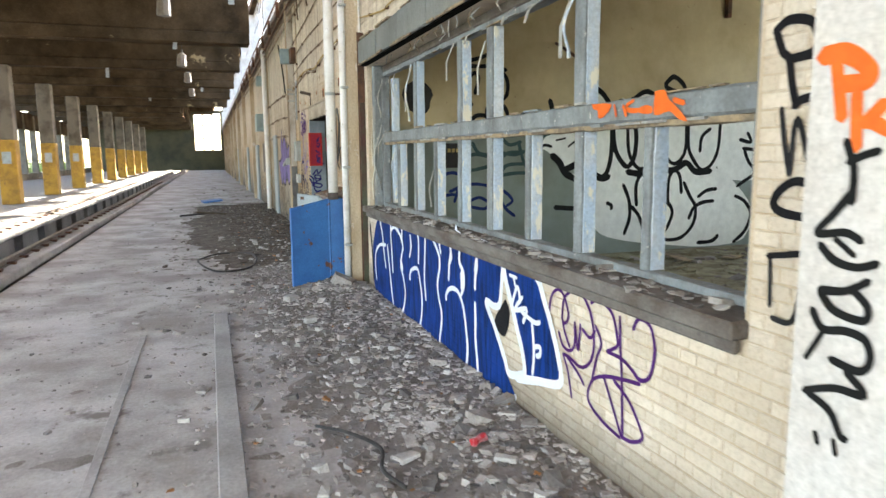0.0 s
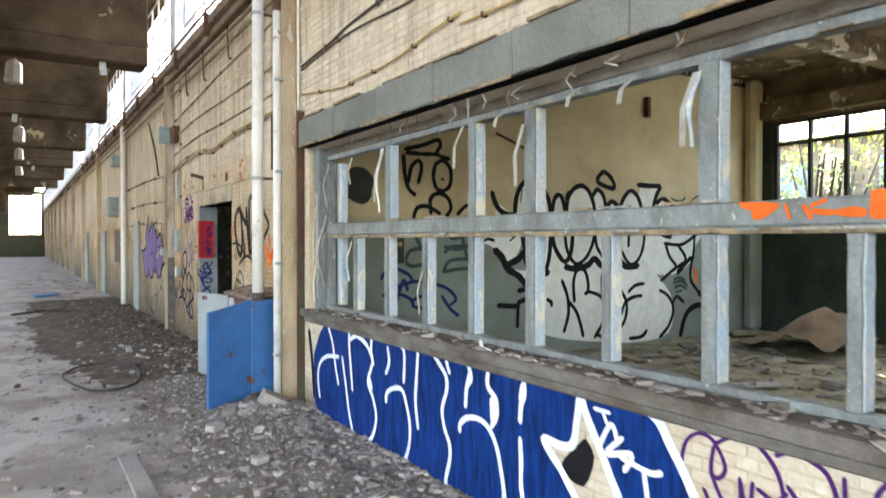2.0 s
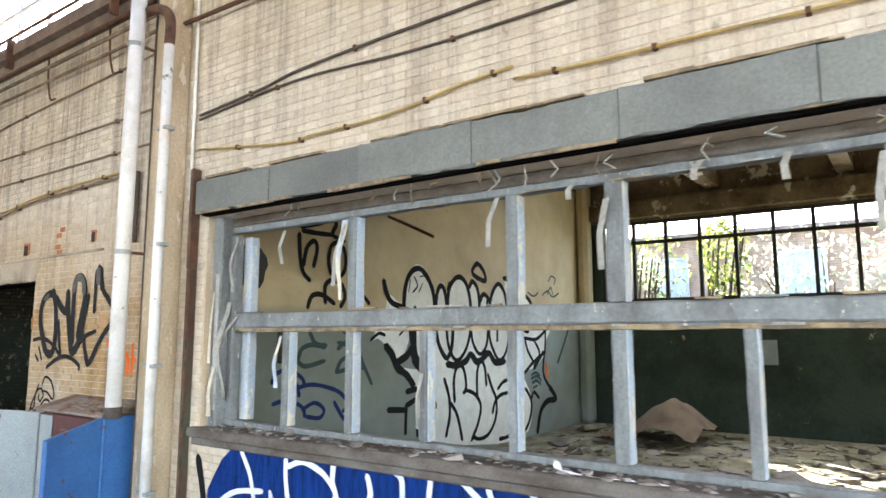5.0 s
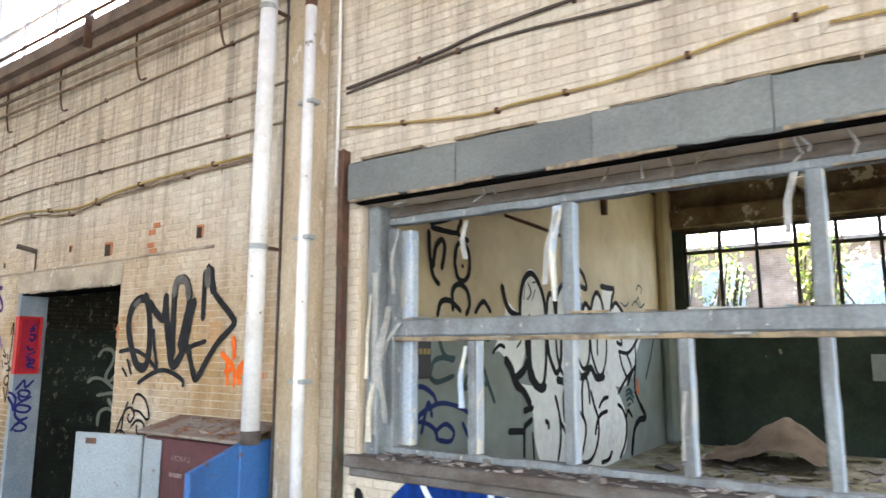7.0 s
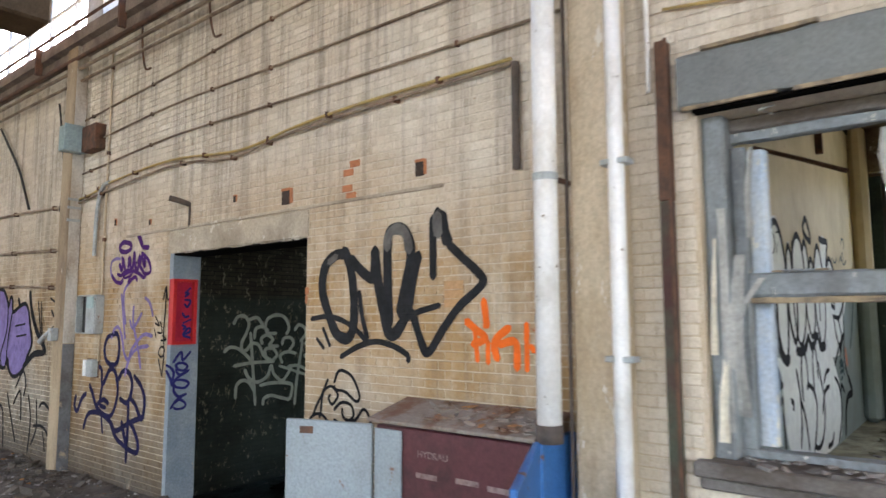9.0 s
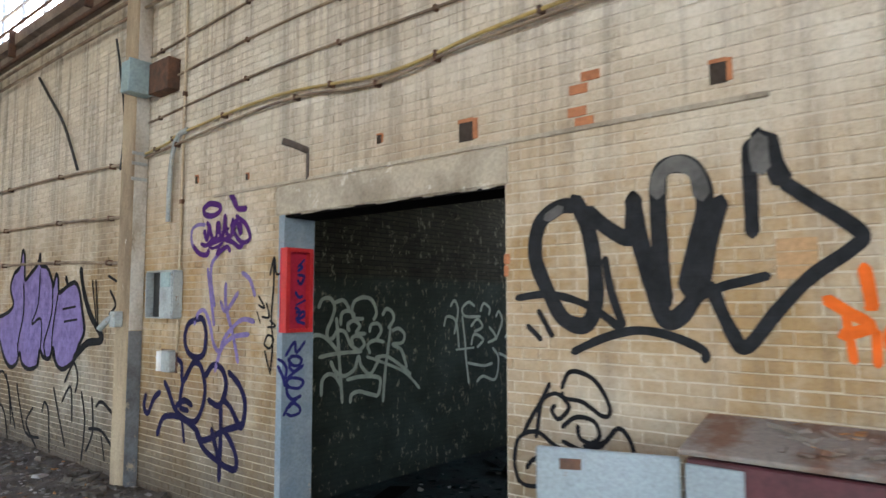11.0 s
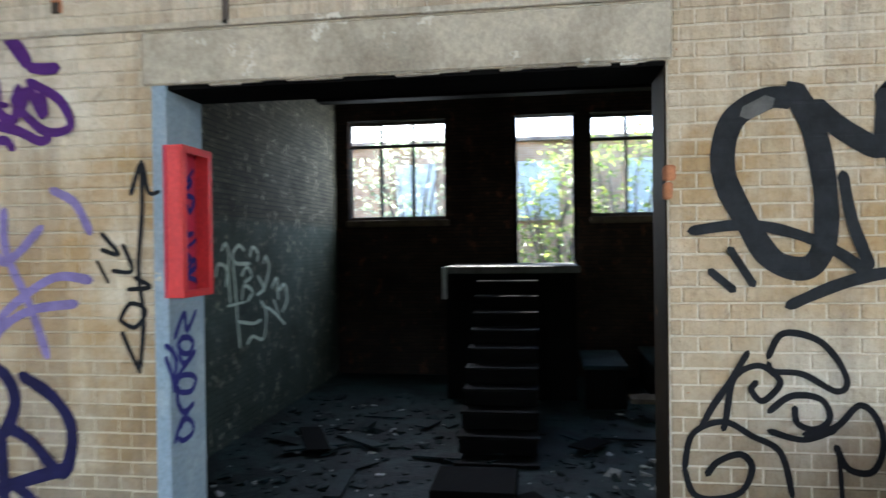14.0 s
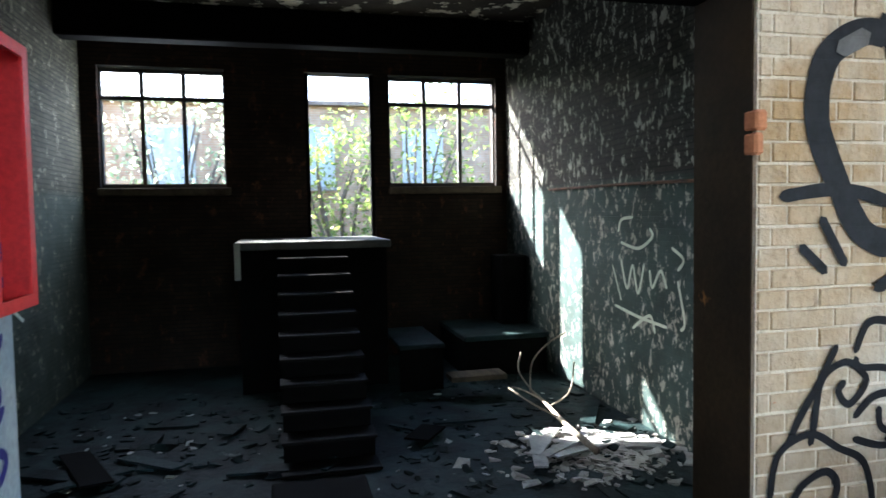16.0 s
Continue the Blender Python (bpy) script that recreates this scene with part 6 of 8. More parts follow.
def stroke(name, mat, pts, width, layer):
    """A band of paint along a smooth curve with rounded ends and a slightly uneven width."""
    c = spline([(u, z, 0) for u, z in pts], 7)

    def make(bm):
        left, right = [], []
        for i, p in enumerate(c):
            d = (c[min(i + 1, len(c) - 1)] - c[max(i - 1, 0)])
            n = Vector((-d.y, d.x, 0)).normalized() if d.length > 1e-6 else Vector((0, 1, 0))
            w = width * 0.5 * (1 + 0.16 * noise.noise(p * 9.0)) * (1.0 if 0 < i < len(c) - 1 else 0.72)
            lay = layer + 0.25 * (i % 3) / 3
            left.append(bm.verts.new(spray_point(p.x + n.x * w, p.y + n.y * w, lay)))
            right.append(bm.verts.new(spray_point(p.x - n.x * w, p.y - n.y * w, lay)))
        for i in range(len(c) - 1):
            bm.faces.new((left[i], left[i + 1], right[i + 1], right[i]))
        for i, s in ((0, -1), (len(c) - 1, 1)):
            d = (c[min(i + 1, len(c) - 1)] - c[max(i - 1, 0)]).normalized()
            p = c[i] + d * (s * width * 0.32)
            bm.faces.new((left[i], right[i], bm.verts.new(spray_point(p.x, p.y, layer))))
    spray_add(spray_part(name, mat), make)


def fill(name, mat, pts, layer):
    """A filled patch of paint with a soft, wavering outline."""
    c = spline([(u, z, 0) for u, z in pts] + [(*pts[0], 0)], 3)[:-1]

    def make(bm):
        vs = [bm.verts.new(spray_point(p.x, p.y, layer)) for p in c]
        bmesh.ops.triangle_fill(bm, edges=[bm.edges.new((vs[k - 1], vs[k])) for k in range(len(vs))], use_beauty=True)
    spray_add(spray_part(name, mat), make)


spray('large blue and white lettered graffiti on the brick below the window', 'x', 1.88, -1)
fill('blue_fill', P_BLUE, [(8.09, 0.65), (7.8, 1.0), (7.2, 1.07), (6.59, 1.08), (5.81, 1.09), (5.38, 1.1), (4.91, 1.08), (4.51, 1.08), (4.21, 1.04), (4.18, 0.91), (4.24, 0.68), (4.47, 0.67), (4.33, 0.54), (4.15, 0.35), (4.07, 0.23), (3.96, 0.14), (3.93, 0.1), (4.05, 0.01), (4.28, -0.0), (4.61, -0.01), (4.99, -0.02), (5.48, -0.04), (6.07, -0.03), (6.62, -0.03), (7.37, -0.08), (7.76, -0.04), (8.06, 0.16)], 1)
fill('blue_fill', P_BLUE, [(4.14, 1.01), (3.69, 1.01), (3.56, 0.86), (3.4, 0.65), (3.33, 0.49), (3.37, 0.42), (3.74, 0.33), (3.8, 0.32), (3.78, 0.36), (3.86, 0.55), (4.01, 0.75)], 1)
fill('black_diamond', P_BLACK, [(4.11, 0.76), (4.04, 0.67), (4.12, 0.49), (4.29, 0.53), (4.26, 0.62)], 1)
stroke('black_diamond', P_BLACK, [(8.23, 0.89), (8.14, 0.58), (8.08, 0.21)], 0.075, 1)
stroke('black_diamond', P_BLACK, [(8.46, 0.4), (8.36, -0.05)], 0.075, 1)
stroke('outline', P_WHITE, [(4.14, 1.03), (4.17, 0.86), (4.2, 0.71), (4.29, 0.67), (4.45, 0.67), (4.3, 0.53), (4.12, 0.34), (4.04, 0.25), (3.85, 0.3), (3.8, 0.34), (3.83, 0.45), (3.92, 0.6), (4.01, 0.75), (4.11, 0.91), (4.14, 1.01)], 0.055, 2)
stroke('outline', P_WHITE, [(4.14, 1.01), (3.69, 1.01), (3.53, 0.85), (3.4, 0.65), (3.32, 0.48)], 0.055, 2)
stroke('outline', P_WHITE, [(3.32, 0.48), (3.35, 0.4), (3.63, 0.33), (3.93, 0.25)], 0.055, 2)
stroke('outline', P_WHITE, [(7.75, 0.05), (7.37, -0.08), (6.62, -0.04), (6.13, -0.05)], 0.055, 2)
stroke('outline', P_WHITE, [(4.08, 0.02), (3.93, 0.12)], 0.055, 2)
stroke('letter_stroke', P_WHITE, [(4.04, 0.94), (3.93, 0.94)], 0.032, 2)
stroke('letter_stroke', P_WHITE, [(3.98, 0.94), (3.95, 0.88)], 0.032, 2)
stroke('letter_stroke', P_WHITE, [(4.01, 0.73), (3.92, 0.88), (3.87, 0.79)], 0.032, 2)
stroke('letter_stroke', P_WHITE, [(3.84, 0.83), (3.95, 0.72), (3.78, 0.76), (3.83, 0.66)], 0.032, 2)
stroke('letter_stroke', P_WHITE, [(3.86, 0.73), (3.67, 0.7), (3.59, 0.72)], 0.032, 2)
stroke('letter_stroke', P_WHITE, [(3.7, 0.69), (3.67, 0.5), (3.69, 0.35)], 0.032, 2)
stroke('letter_stroke', P_WHITE, [(3.67, 0.54), (3.59, 0.56), (3.59, 0.51), (3.64, 0.49)], 0.032, 2)
stroke('outline', P_WHITE, [(7.45, 0.45), (7.52, 0.61), (7.59, 0.83), (7.69, 1.02), (7.41, 1.06), (7.17, 1.06)], 0.042, 2)
stroke('outline', P_WHITE, [(7.19, 1.06), (7.2, 0.88), (7.17, 0.69), (7.13, 0.45)], 0.042, 2)
stroke('outline', P_WHITE, [(7.18, 0.92), (7.03, 0.97), (6.84, 0.92), (6.73, 0.83), (6.69, 0.76)], 0.042, 2)
stroke('outline', P_WHITE, [(6.72, 1.06), (6.74, 0.88), (6.71, 0.78), (6.8, 0.59), (6.7, 0.46), (6.64, 0.3), (6.72, 0.12), (6.86, 0.02)], 0.042, 2)
stroke('outline', P_WHITE, [(7.36, 0.73), (7.28, 0.48), (7.2, 0.22), (7.08, -0.02)], 0.042, 2)
stroke('outline', P_WHITE, [(7.44, 0.72), (7.74, 0.68), (7.93, 0.57), (7.97, 0.4), (7.92, 0.23)], 0.042, 2)
stroke('outline', P_WHITE, [(6.42, 1.04), (6.21, 1.0), (6.14, 0.93), (6.15, 0.7)], 0.042, 2)
stroke('outline', P_WHITE, [(6.43, 0.95), (6.4, 0.83), (6.46, 0.72)], 0.042, 2)
stroke('outline', P_WHITE, [(6.46, 0.48), (6.43, 0.57), (6.29, 0.63), (6.17, 0.63), (6.1, 0.52), (6.05, 0.38), (6.06, 0.22), (6.13, 0.08), (6.21, 0.01)], 0.042, 2)
stroke('outline', P_WHITE, [(6.1, 0.09), (6.01, 0.0)], 0.042, 2)
stroke('outline', P_WHITE, [(5.91, 1.09), (5.94, 0.81), (5.96, 0.59), (5.92, 0.38)], 0.042, 2)
stroke('outline', P_WHITE, [(5.89, 1.07), (5.76, 1.04), (5.63, 0.95), (5.52, 0.86), (5.51, 0.76), (5.57, 0.61), (5.54, 0.48), (5.47, 0.37), (5.47, 0.26), (5.52, 0.11), (5.51, 0.02), (5.42, -0.02)], 0.042, 2)
stroke('outline', P_WHITE, [(5.51, 1.1), (5.51, 0.97), (5.47, 0.89)], 0.042, 2)
stroke('outline', P_WHITE, [(5.24, 1.0), (5.2, 0.9), (5.25, 0.84), (5.27, 0.69)], 0.042, 2)
stroke('outline', P_WHITE, [(5.34, 0.5), (5.33, 0.56), (5.24, 0.62), (5.1, 0.64), (4.99, 0.6), (4.91, 0.5), (4.86, 0.35), (4.83, 0.2), (4.86, 0.04)], 0.042, 2)
stroke('outline', P_WHITE, [(5.09, 1.17), (5.05, 1.09), (5.0, 1.03), (5.01, 0.89), (4.92, 0.81), (4.91, 0.71), (4.97, 0.62)], 0.042, 2)
stroke('outline', P_WHITE, [(4.64, 1.01), (4.63, 0.9), (4.66, 0.83), (4.67, 0.72)], 0.042, 2)
stroke('outline', P_WHITE, [(4.67, 0.62), (4.66, 0.48), (4.66, 0.33), (4.63, 0.19), (4.61, 0.06)], 0.042, 2)
stroke('outline', P_WHITE, [(5.06, 1.12), (4.86, 1.1), (4.56, 1.11), (4.35, 1.09), (4.22, 1.06), (4.2, 1.02)], 0.042, 2)
stroke('outline', P_WHITE, [(4.96, 0.8), (4.95, 0.67)], 0.075, 2)
stroke('outline', P_WHITE, [(5.21, 0.93), (5.24, 0.85)], 0.075, 2)
stroke('outline', P_WHITE, [(4.64, 0.95), (4.66, 0.86)], 0.075, 2)
stroke('outline', P_WHITE, [(6.78, 0.62), (6.73, 0.55)], 0.075, 2)

spray('thin dark purple looping tag on the cream brick', 'x', 1.88, -1)
stroke('stroke', P_PURPLE, [(3.48, 0.8), (3.46, 0.9), (3.4, 0.96), (3.33, 0.96), (3.28, 0.91), (3.25, 0.84), (3.28, 0.79), (3.32, 0.8), (3.31, 0.91), (3.27, 0.96), (3.19, 1.0), (3.11, 0.99), (3.03, 0.92), (2.99, 0.83), (2.98, 0.72), (3.02, 0.63), (3.11, 0.58), (3.23, 0.6), (3.31, 0.6)], 0.021, 1)
stroke('stroke', P_PURPLE, [(3.32, 0.8), (3.28, 0.72), (3.23, 0.66)], 0.021, 1)
stroke('stroke', P_PURPLE, [(3.36, 0.72), (3.31, 0.65), (3.23, 0.64), (3.18, 0.69), (3.18, 0.82)], 0.021, 1)
stroke('stroke', P_PURPLE, [(3.18, 0.81), (3.14, 0.67), (3.12, 0.82)], 0.021, 1)
stroke('stroke', P_PURPLE, [(3.1, 0.8), (3.02, 0.77), (2.97, 0.82)], 0.021, 1)
stroke('stroke', P_PURPLE, [(3.02, 0.96), (2.96, 0.99), (2.88, 0.98), (2.81, 0.94), (2.77, 0.84), (2.77, 0.79), (2.86, 0.74)], 0.021, 1)
stroke('stroke', P_PURPLE, [(2.75, 0.95), (2.74, 0.8), (2.72, 0.65), (2.71, 0.5), (2.7, 0.35)], 0.021, 1)
stroke('stroke', P_PURPLE, [(2.86, 0.74), (2.73, 0.74), (2.64, 0.71), (2.57, 0.68), (2.5, 0.72), (2.47, 0.84), (2.49, 0.93), (2.53, 0.97), (2.6, 0.97), (2.64, 0.91)], 0.021, 1)
stroke('stroke', P_PURPLE, [(2.57, 0.66), (2.7, 0.64), (2.88, 0.6), (2.99, 0.54), (3.03, 0.44), (2.98, 0.39), (2.86, 0.35), (2.72, 0.33)], 0.021, 1)
stroke('stroke', P_PURPLE, [(2.88, 0.6), (2.82, 0.51), (2.71, 0.34)], 0.021, 1)
stroke('stroke', P_PURPLE, [(2.79, 0.61), (2.66, 0.55), (2.57, 0.46), (2.54, 0.4), (2.62, 0.35), (2.71, 0.34)], 0.021, 1)
stroke('stroke', P_PURPLE, [(2.97, 0.85), (2.91, 0.77), (2.95, 0.68), (2.99, 0.55)], 0.021, 1)
stroke('stroke', P_PURPLE, [(3.31, 0.6), (3.25, 0.52), (3.2, 0.37)], 0.021, 1)
stroke('stroke', P_PURPLE, [(3.27, 0.6), (3.14, 0.54), (3.07, 0.49)], 0.021, 1)

spray('white and black bubble-letter graffiti with small tags on the partition', 'y', 8.66, -1)
fill('white_fill', P_SMOOTH_WHITE, [(5.0, 2.09), (5.01, 2.4), (5.11, 2.63), (5.29, 2.76), (5.48, 2.69), (5.65, 2.46), (5.74, 2.1)], 0.40)
fill('white_fill', P_SMOOTH_WHITE, [(5.67, 2.1), (5.71, 2.44), (5.82, 2.55), (5.92, 2.5), (6.0, 2.1)], 0.46)
fill('white_fill', P_SMOOTH_WHITE, [(5.93, 2.1), (5.99, 2.5), (6.14, 2.65), (6.29, 2.69), (6.46, 2.58), (6.56, 2.37), (6.57, 2.11)], 0.52)
fill('white_fill', P_SMOOTH_WHITE, [(6.49, 2.11), (6.49, 2.52), (6.6, 2.66), (6.74, 2.58), (6.82, 2.38), (6.83, 2.12)], 0.58)
fill('white_fill', P_SMOOTH_WHITE, [(6.77, 2.12), (6.79, 2.36), (6.91, 2.48), (7.08, 2.38), (7.12, 2.12)], 0.64)
fill('white_fill', P_SMOOTH_WHITE, [(7.06, 2.12), (7.11, 2.43), (7.23, 2.6), (7.35, 2.67), (7.51, 2.57), (7.6, 2.35), (7.63, 2.13)], 0.70)
fill('white_fill', P_SMOOTH_WHITE, [(7.52, 2.13), (7.56, 2.73), (8.01, 2.73), (7.9, 2.45), (8.12, 2.55), (8.34, 2.37), (8.4, 2.14)], 0.76)
fill('white_fill', P_SMOOTH_WHITE, [(4.67, 2.11), (4.73, 2.34), (4.94, 2.25), (5.2, 2.24), (5.2, 1.96), (5.04, 1.62), (4.89, 1.5), (4.76, 1.66), (4.55, 1.81), (4.42, 1.79)], 0.82)
fill('white_fill', P_SMOOTH_WHITE, [(5.09, 2.23), (7.71, 2.3), (7.65, 1.58), (7.35, 1.37), (6.84, 1.47), (6.53, 1.43), (6.17, 1.44), (5.67, 1.35), (5.35, 1.42), (5.19, 1.69)], 0.88)
fill('white_fill', P_SMOOTH_WHITE, [(4.99, 1.46), (5.51, 1.41), (6.12, 1.52), (6.84, 1.59), (7.62, 1.5), (8.04, 1.22), (8.35, 0.84), (8.23, 0.34), (7.47, 0.25), (6.7, 0.32), (5.99, 0.41), (5.5, 0.55), (5.33, 0.83), (5.29, 1.15)], 0.94)
fill('white_fill', P_SMOOTH_WHITE, [(7.61, 2.17), (9.14, 2.13), (8.91, 1.76), (8.78, 1.48), (8.36, 1.3), (7.76, 1.36), (7.56, 1.76)], 1.00)
stroke('outline', P_SMOOTH_BLACK, [(4.63, 2.51), (4.69, 2.35), (4.8, 2.24), (5.02, 2.19)], 0.075, 2)
stroke('outline', P_SMOOTH_BLACK, [(5.02, 2.17), (5.04, 2.4), (5.11, 2.58), (5.24, 2.69), (5.39, 2.69), (5.55, 2.56), (5.65, 2.38), (5.68, 2.14)], 0.075, 2)
stroke('outline', P_SMOOTH_BLACK, [(5.69, 2.22), (5.74, 2.43), (5.82, 2.51), (5.9, 2.45), (5.96, 2.23)], 0.075, 2)
stroke('outline', P_SMOOTH_BLACK, [(5.97, 2.23), (6.01, 2.48), (6.14, 2.62), (6.29, 2.66), (6.43, 2.58), (6.52, 2.41), (6.55, 2.24)], 0.075, 2)
stroke('outline', P_SMOOTH_BLACK, [(6.51, 2.52), (6.6, 2.62), (6.72, 2.54), (6.78, 2.37), (6.78, 2.25)], 0.075, 2)
stroke('outline', P_SMOOTH_BLACK, [(6.79, 2.33), (6.9, 2.45), (7.05, 2.38), (7.09, 2.29)], 0.075, 2)
stroke('outline', P_SMOOTH_BLACK, [(7.08, 2.34), (7.18, 2.52), (7.33, 2.63), (7.48, 2.55), (7.56, 2.4), (7.59, 2.26)], 0.075, 2)
stroke('outline', P_SMOOTH_BLACK, [(7.48, 2.73), (7.71, 2.72), (8.01, 2.73), (7.93, 2.59), (7.85, 2.4)], 0.075, 2)
stroke('outline', P_SMOOTH_BLACK, [(7.92, 2.45), (8.08, 2.53), (8.26, 2.46), (8.4, 2.37)], 0.075, 2)
stroke('outline', P_SMOOTH_BLACK, [(6.6, 2.79), (6.74, 2.89), (6.91, 2.79), (6.96, 2.66), (6.79, 2.67), (6.62, 2.73), (6.6, 2.81)], 0.075, 2)
stroke('outline', P_SMOOTH_BLACK, [(5.25, 2.21), (5.25, 1.78), (5.31, 1.47), (5.46, 1.39), (5.6, 1.47), (5.67, 1.78), (5.67, 2.18)], 0.075, 2)
stroke('outline', P_SMOOTH_BLACK, [(5.68, 2.18), (5.73, 1.82), (5.86, 1.61), (5.97, 1.55), (6.07, 1.69), (6.1, 1.98), (6.06, 2.19)], 0.075, 2)
stroke('outline', P_SMOOTH_BLACK, [(7.52, 2.73), (8.01, 2.73)], 0.12, 3)
stroke('outline', P_SMOOTH_BLACK, [(5.94, 2.34), (5.96, 1.85), (6.04, 1.63), (6.18, 1.51), (6.35, 1.58), (6.49, 1.77), (6.55, 2.02), (6.53, 2.36)], 0.06, 2)
stroke('outline', P_SMOOTH_BLACK, [(6.56, 2.27), (6.57, 1.85), (6.67, 1.66), (6.8, 1.58), (6.93, 1.65), (7.01, 1.85), (7.0, 2.37)], 0.06, 2)
stroke('outline', P_SMOOTH_BLACK, [(7.04, 2.29), (7.06, 1.85), (7.16, 1.64), (7.33, 1.48), (7.51, 1.56), (7.63, 1.81), (7.65, 2.21)], 0.06, 2)
stroke('outline', P_SMOOTH_BLACK, [(7.47, 2.12), (7.31, 1.99), (7.28, 1.76)], 0.06, 2)
stroke('outline', P_SMOOTH_BLACK, [(6.14, 0.95), (6.12, 1.24), (6.2, 1.42), (6.34, 1.41), (6.41, 1.25), (6.41, 1.1), (6.35, 1.06)], 0.06, 2)
stroke('outline', P_SMOOTH_BLACK, [(6.71, 0.96), (6.71, 1.32), (6.81, 1.48), (6.92, 1.38), (6.96, 1.12)], 0.06, 2)
stroke('outline', P_SMOOTH_BLACK, [(5.89, 1.28), (6.0, 1.04), (6.02, 0.78), (5.93, 0.52)], 0.06, 2)
stroke('outline', P_SMOOTH_BLACK, [(6.04, 0.95), (6.2, 0.77), (6.32, 0.43)], 0.06, 2)
stroke('outline', P_SMOOTH_BLACK, [(6.39, 1.1), (6.65, 1.02), (6.8, 0.85), (6.73, 0.62), (6.55, 0.39)], 0.06, 2)
stroke('outline', P_SMOOTH_BLACK, [(7.0, 1.29), (7.11, 1.09), (7.24, 0.89), (7.21, 0.63), (7.01, 0.43), (6.76, 0.39), (6.6, 0.44)], 0.06, 2)
stroke('outline', P_SMOOTH_BLACK, [(7.28, 1.05), (7.45, 1.15), (7.64, 1.17)], 0.06, 2)
stroke('outline', P_SMOOTH_BLACK, [(7.12, 0.71), (7.21, 0.88), (7.37, 0.96), (7.59, 0.98)], 0.06, 2)
stroke('outline', P_SMOOTH_BLACK, [(8.01, 1.05), (8.22, 0.95), (8.35, 0.74), (8.25, 0.47), (8.02, 0.29)], 0.06, 2)
stroke('outline', P_SMOOTH_BLACK, [(7.31, 0.32), (7.58, 0.33), (7.71, 0.42)], 0.06, 2)
stroke('outline', P_SMOOTH_BLACK, [(8.05, 1.95), (8.28, 1.91), (8.2, 2.06)], 0.06, 2)
stroke('outline', P_SMOOTH_BLACK, [(8.12, 1.81), (8.56, 1.79), (8.95, 1.97), (9.14, 2.09)], 0.06, 2)
stroke('outline', P_SMOOTH_BLACK, [(8.16, 1.78), (8.25, 1.6), (8.42, 1.44)], 0.06, 2)
stroke('outline', P_SMOOTH_BLACK, [(8.04, 1.2), (8.45, 1.42), (8.88, 1.57)], 0.06, 2)
stroke('outline', P_SMOOTH_BLACK, [(8.89, 1.97), (8.87, 1.67), (8.78, 1.24), (8.99, 0.99)], 0.06, 2)
stroke('outline', P_SMOOTH_BLACK, [(8.45, 1.34), (8.66, 1.55), (8.46, 1.78)], 0.06, 2)
stroke('outline', P_SMOOTH_BLACK, [(8.62, 0.82), (8.44, 0.93), (8.35, 0.84)], 0.06, 2)
stroke('outline', P_SMOOTH_BLACK, [(5.61, 1.01), (5.69, 0.97), (5.69, 0.91)], 0.06, 2)
stroke('outline', P_SMOOTH_BLACK, [(5.16, 1.94), (5.24, 1.65), (5.36, 1.46), (5.52, 1.38), (5.64, 1.41)], 0.1, 3)
stroke('outline', P_SMOOTH_BLACK, [(4.84, 1.5), (5.09, 1.6), (5.19, 1.69), (5.25, 1.52), (5.43, 1.42)], 0.1, 3)
stroke('outline', P_SMOOTH_BLACK, [(4.67, 1.73), (4.8, 1.62), (4.89, 1.47), (5.09, 1.36), (5.24, 1.21)], 0.1, 3)
stroke('outline', P_SMOOTH_BLACK, [(5.95, 1.47), (6.17, 1.44), (6.41, 1.49), (6.54, 1.58), (6.69, 1.48), (6.84, 1.5), (7.03, 1.59), (7.22, 1.45), (7.51, 1.46)], 0.1, 3)
stroke('outline', P_SMOOTH_BLACK, [(5.09, 1.16), (5.29, 1.18)], 0.1, 3)
stroke('outline', P_SMOOTH_BLACK, [(5.26, 1.05), (5.08, 0.99)], 0.1, 3)
stroke('outline', P_SMOOTH_BLACK, [(8.99, 0.99), (9.24, 0.77), (8.92, 0.75), (8.67, 0.61), (8.53, 0.27)], 0.1, 3)
stroke('outline', P_SMOOTH_BLACK, [(8.79, 1.57), (8.45, 1.31)], 0.1, 3)
stroke('outline', P_SMOOTH_BLACK, [(4.41, 1.79), (4.55, 1.87), (4.67, 1.85)], 0.04, 2)
stroke('outline', P_SMOOTH_BLACK, [(4.74, 1.94), (4.89, 1.97)], 0.04, 2)
stroke('outline', P_SMOOTH_BLACK, [(4.94, 1.85), (5.04, 1.92)], 0.04, 2)
stroke('fine_line', P_SMOOTH_BLACK, [(5.96, 2.46), (6.01, 2.57), (6.06, 2.51)], 0.025, 2)
stroke('fine_line', P_SMOOTH_BLACK, [(5.15, 2.55), (5.12, 2.39)], 0.025, 2)
stroke('fine_line', P_SMOOTH_BLACK, [(5.23, 2.59), (5.3, 2.48), (5.2, 2.39)], 0.025, 2)
stroke('fine_line', P_SMOOTH_BLACK, [(5.35, 2.6), (5.44, 2.62)], 0.025, 2)
stroke('fine_line', P_SMOOTH_BLACK, [(5.41, 2.52), (5.33, 2.4)], 0.025, 2)
stroke('frame_mark', P_SMOOTH_BLACK, [(4.74, 0.97), (5.09, 0.94)], 0.1, 2)
stroke('frame_mark', P_SMOOTH_BLACK, [(5.08, 0.94), (5.07, 0.66)], 0.08, 2)
stroke('frame_mark', P_SMOOTH_BLACK, [(5.28, 0.9), (5.31, 0.6)], 0.06, 2)
stroke('small_tag', P_SMOOTH_BLACK, [(3.29, 2.98), (3.55, 3.05), (3.76, 3.13), (3.81, 3.07), (3.76, 2.95), (3.95, 2.9)], 0.055, 2)
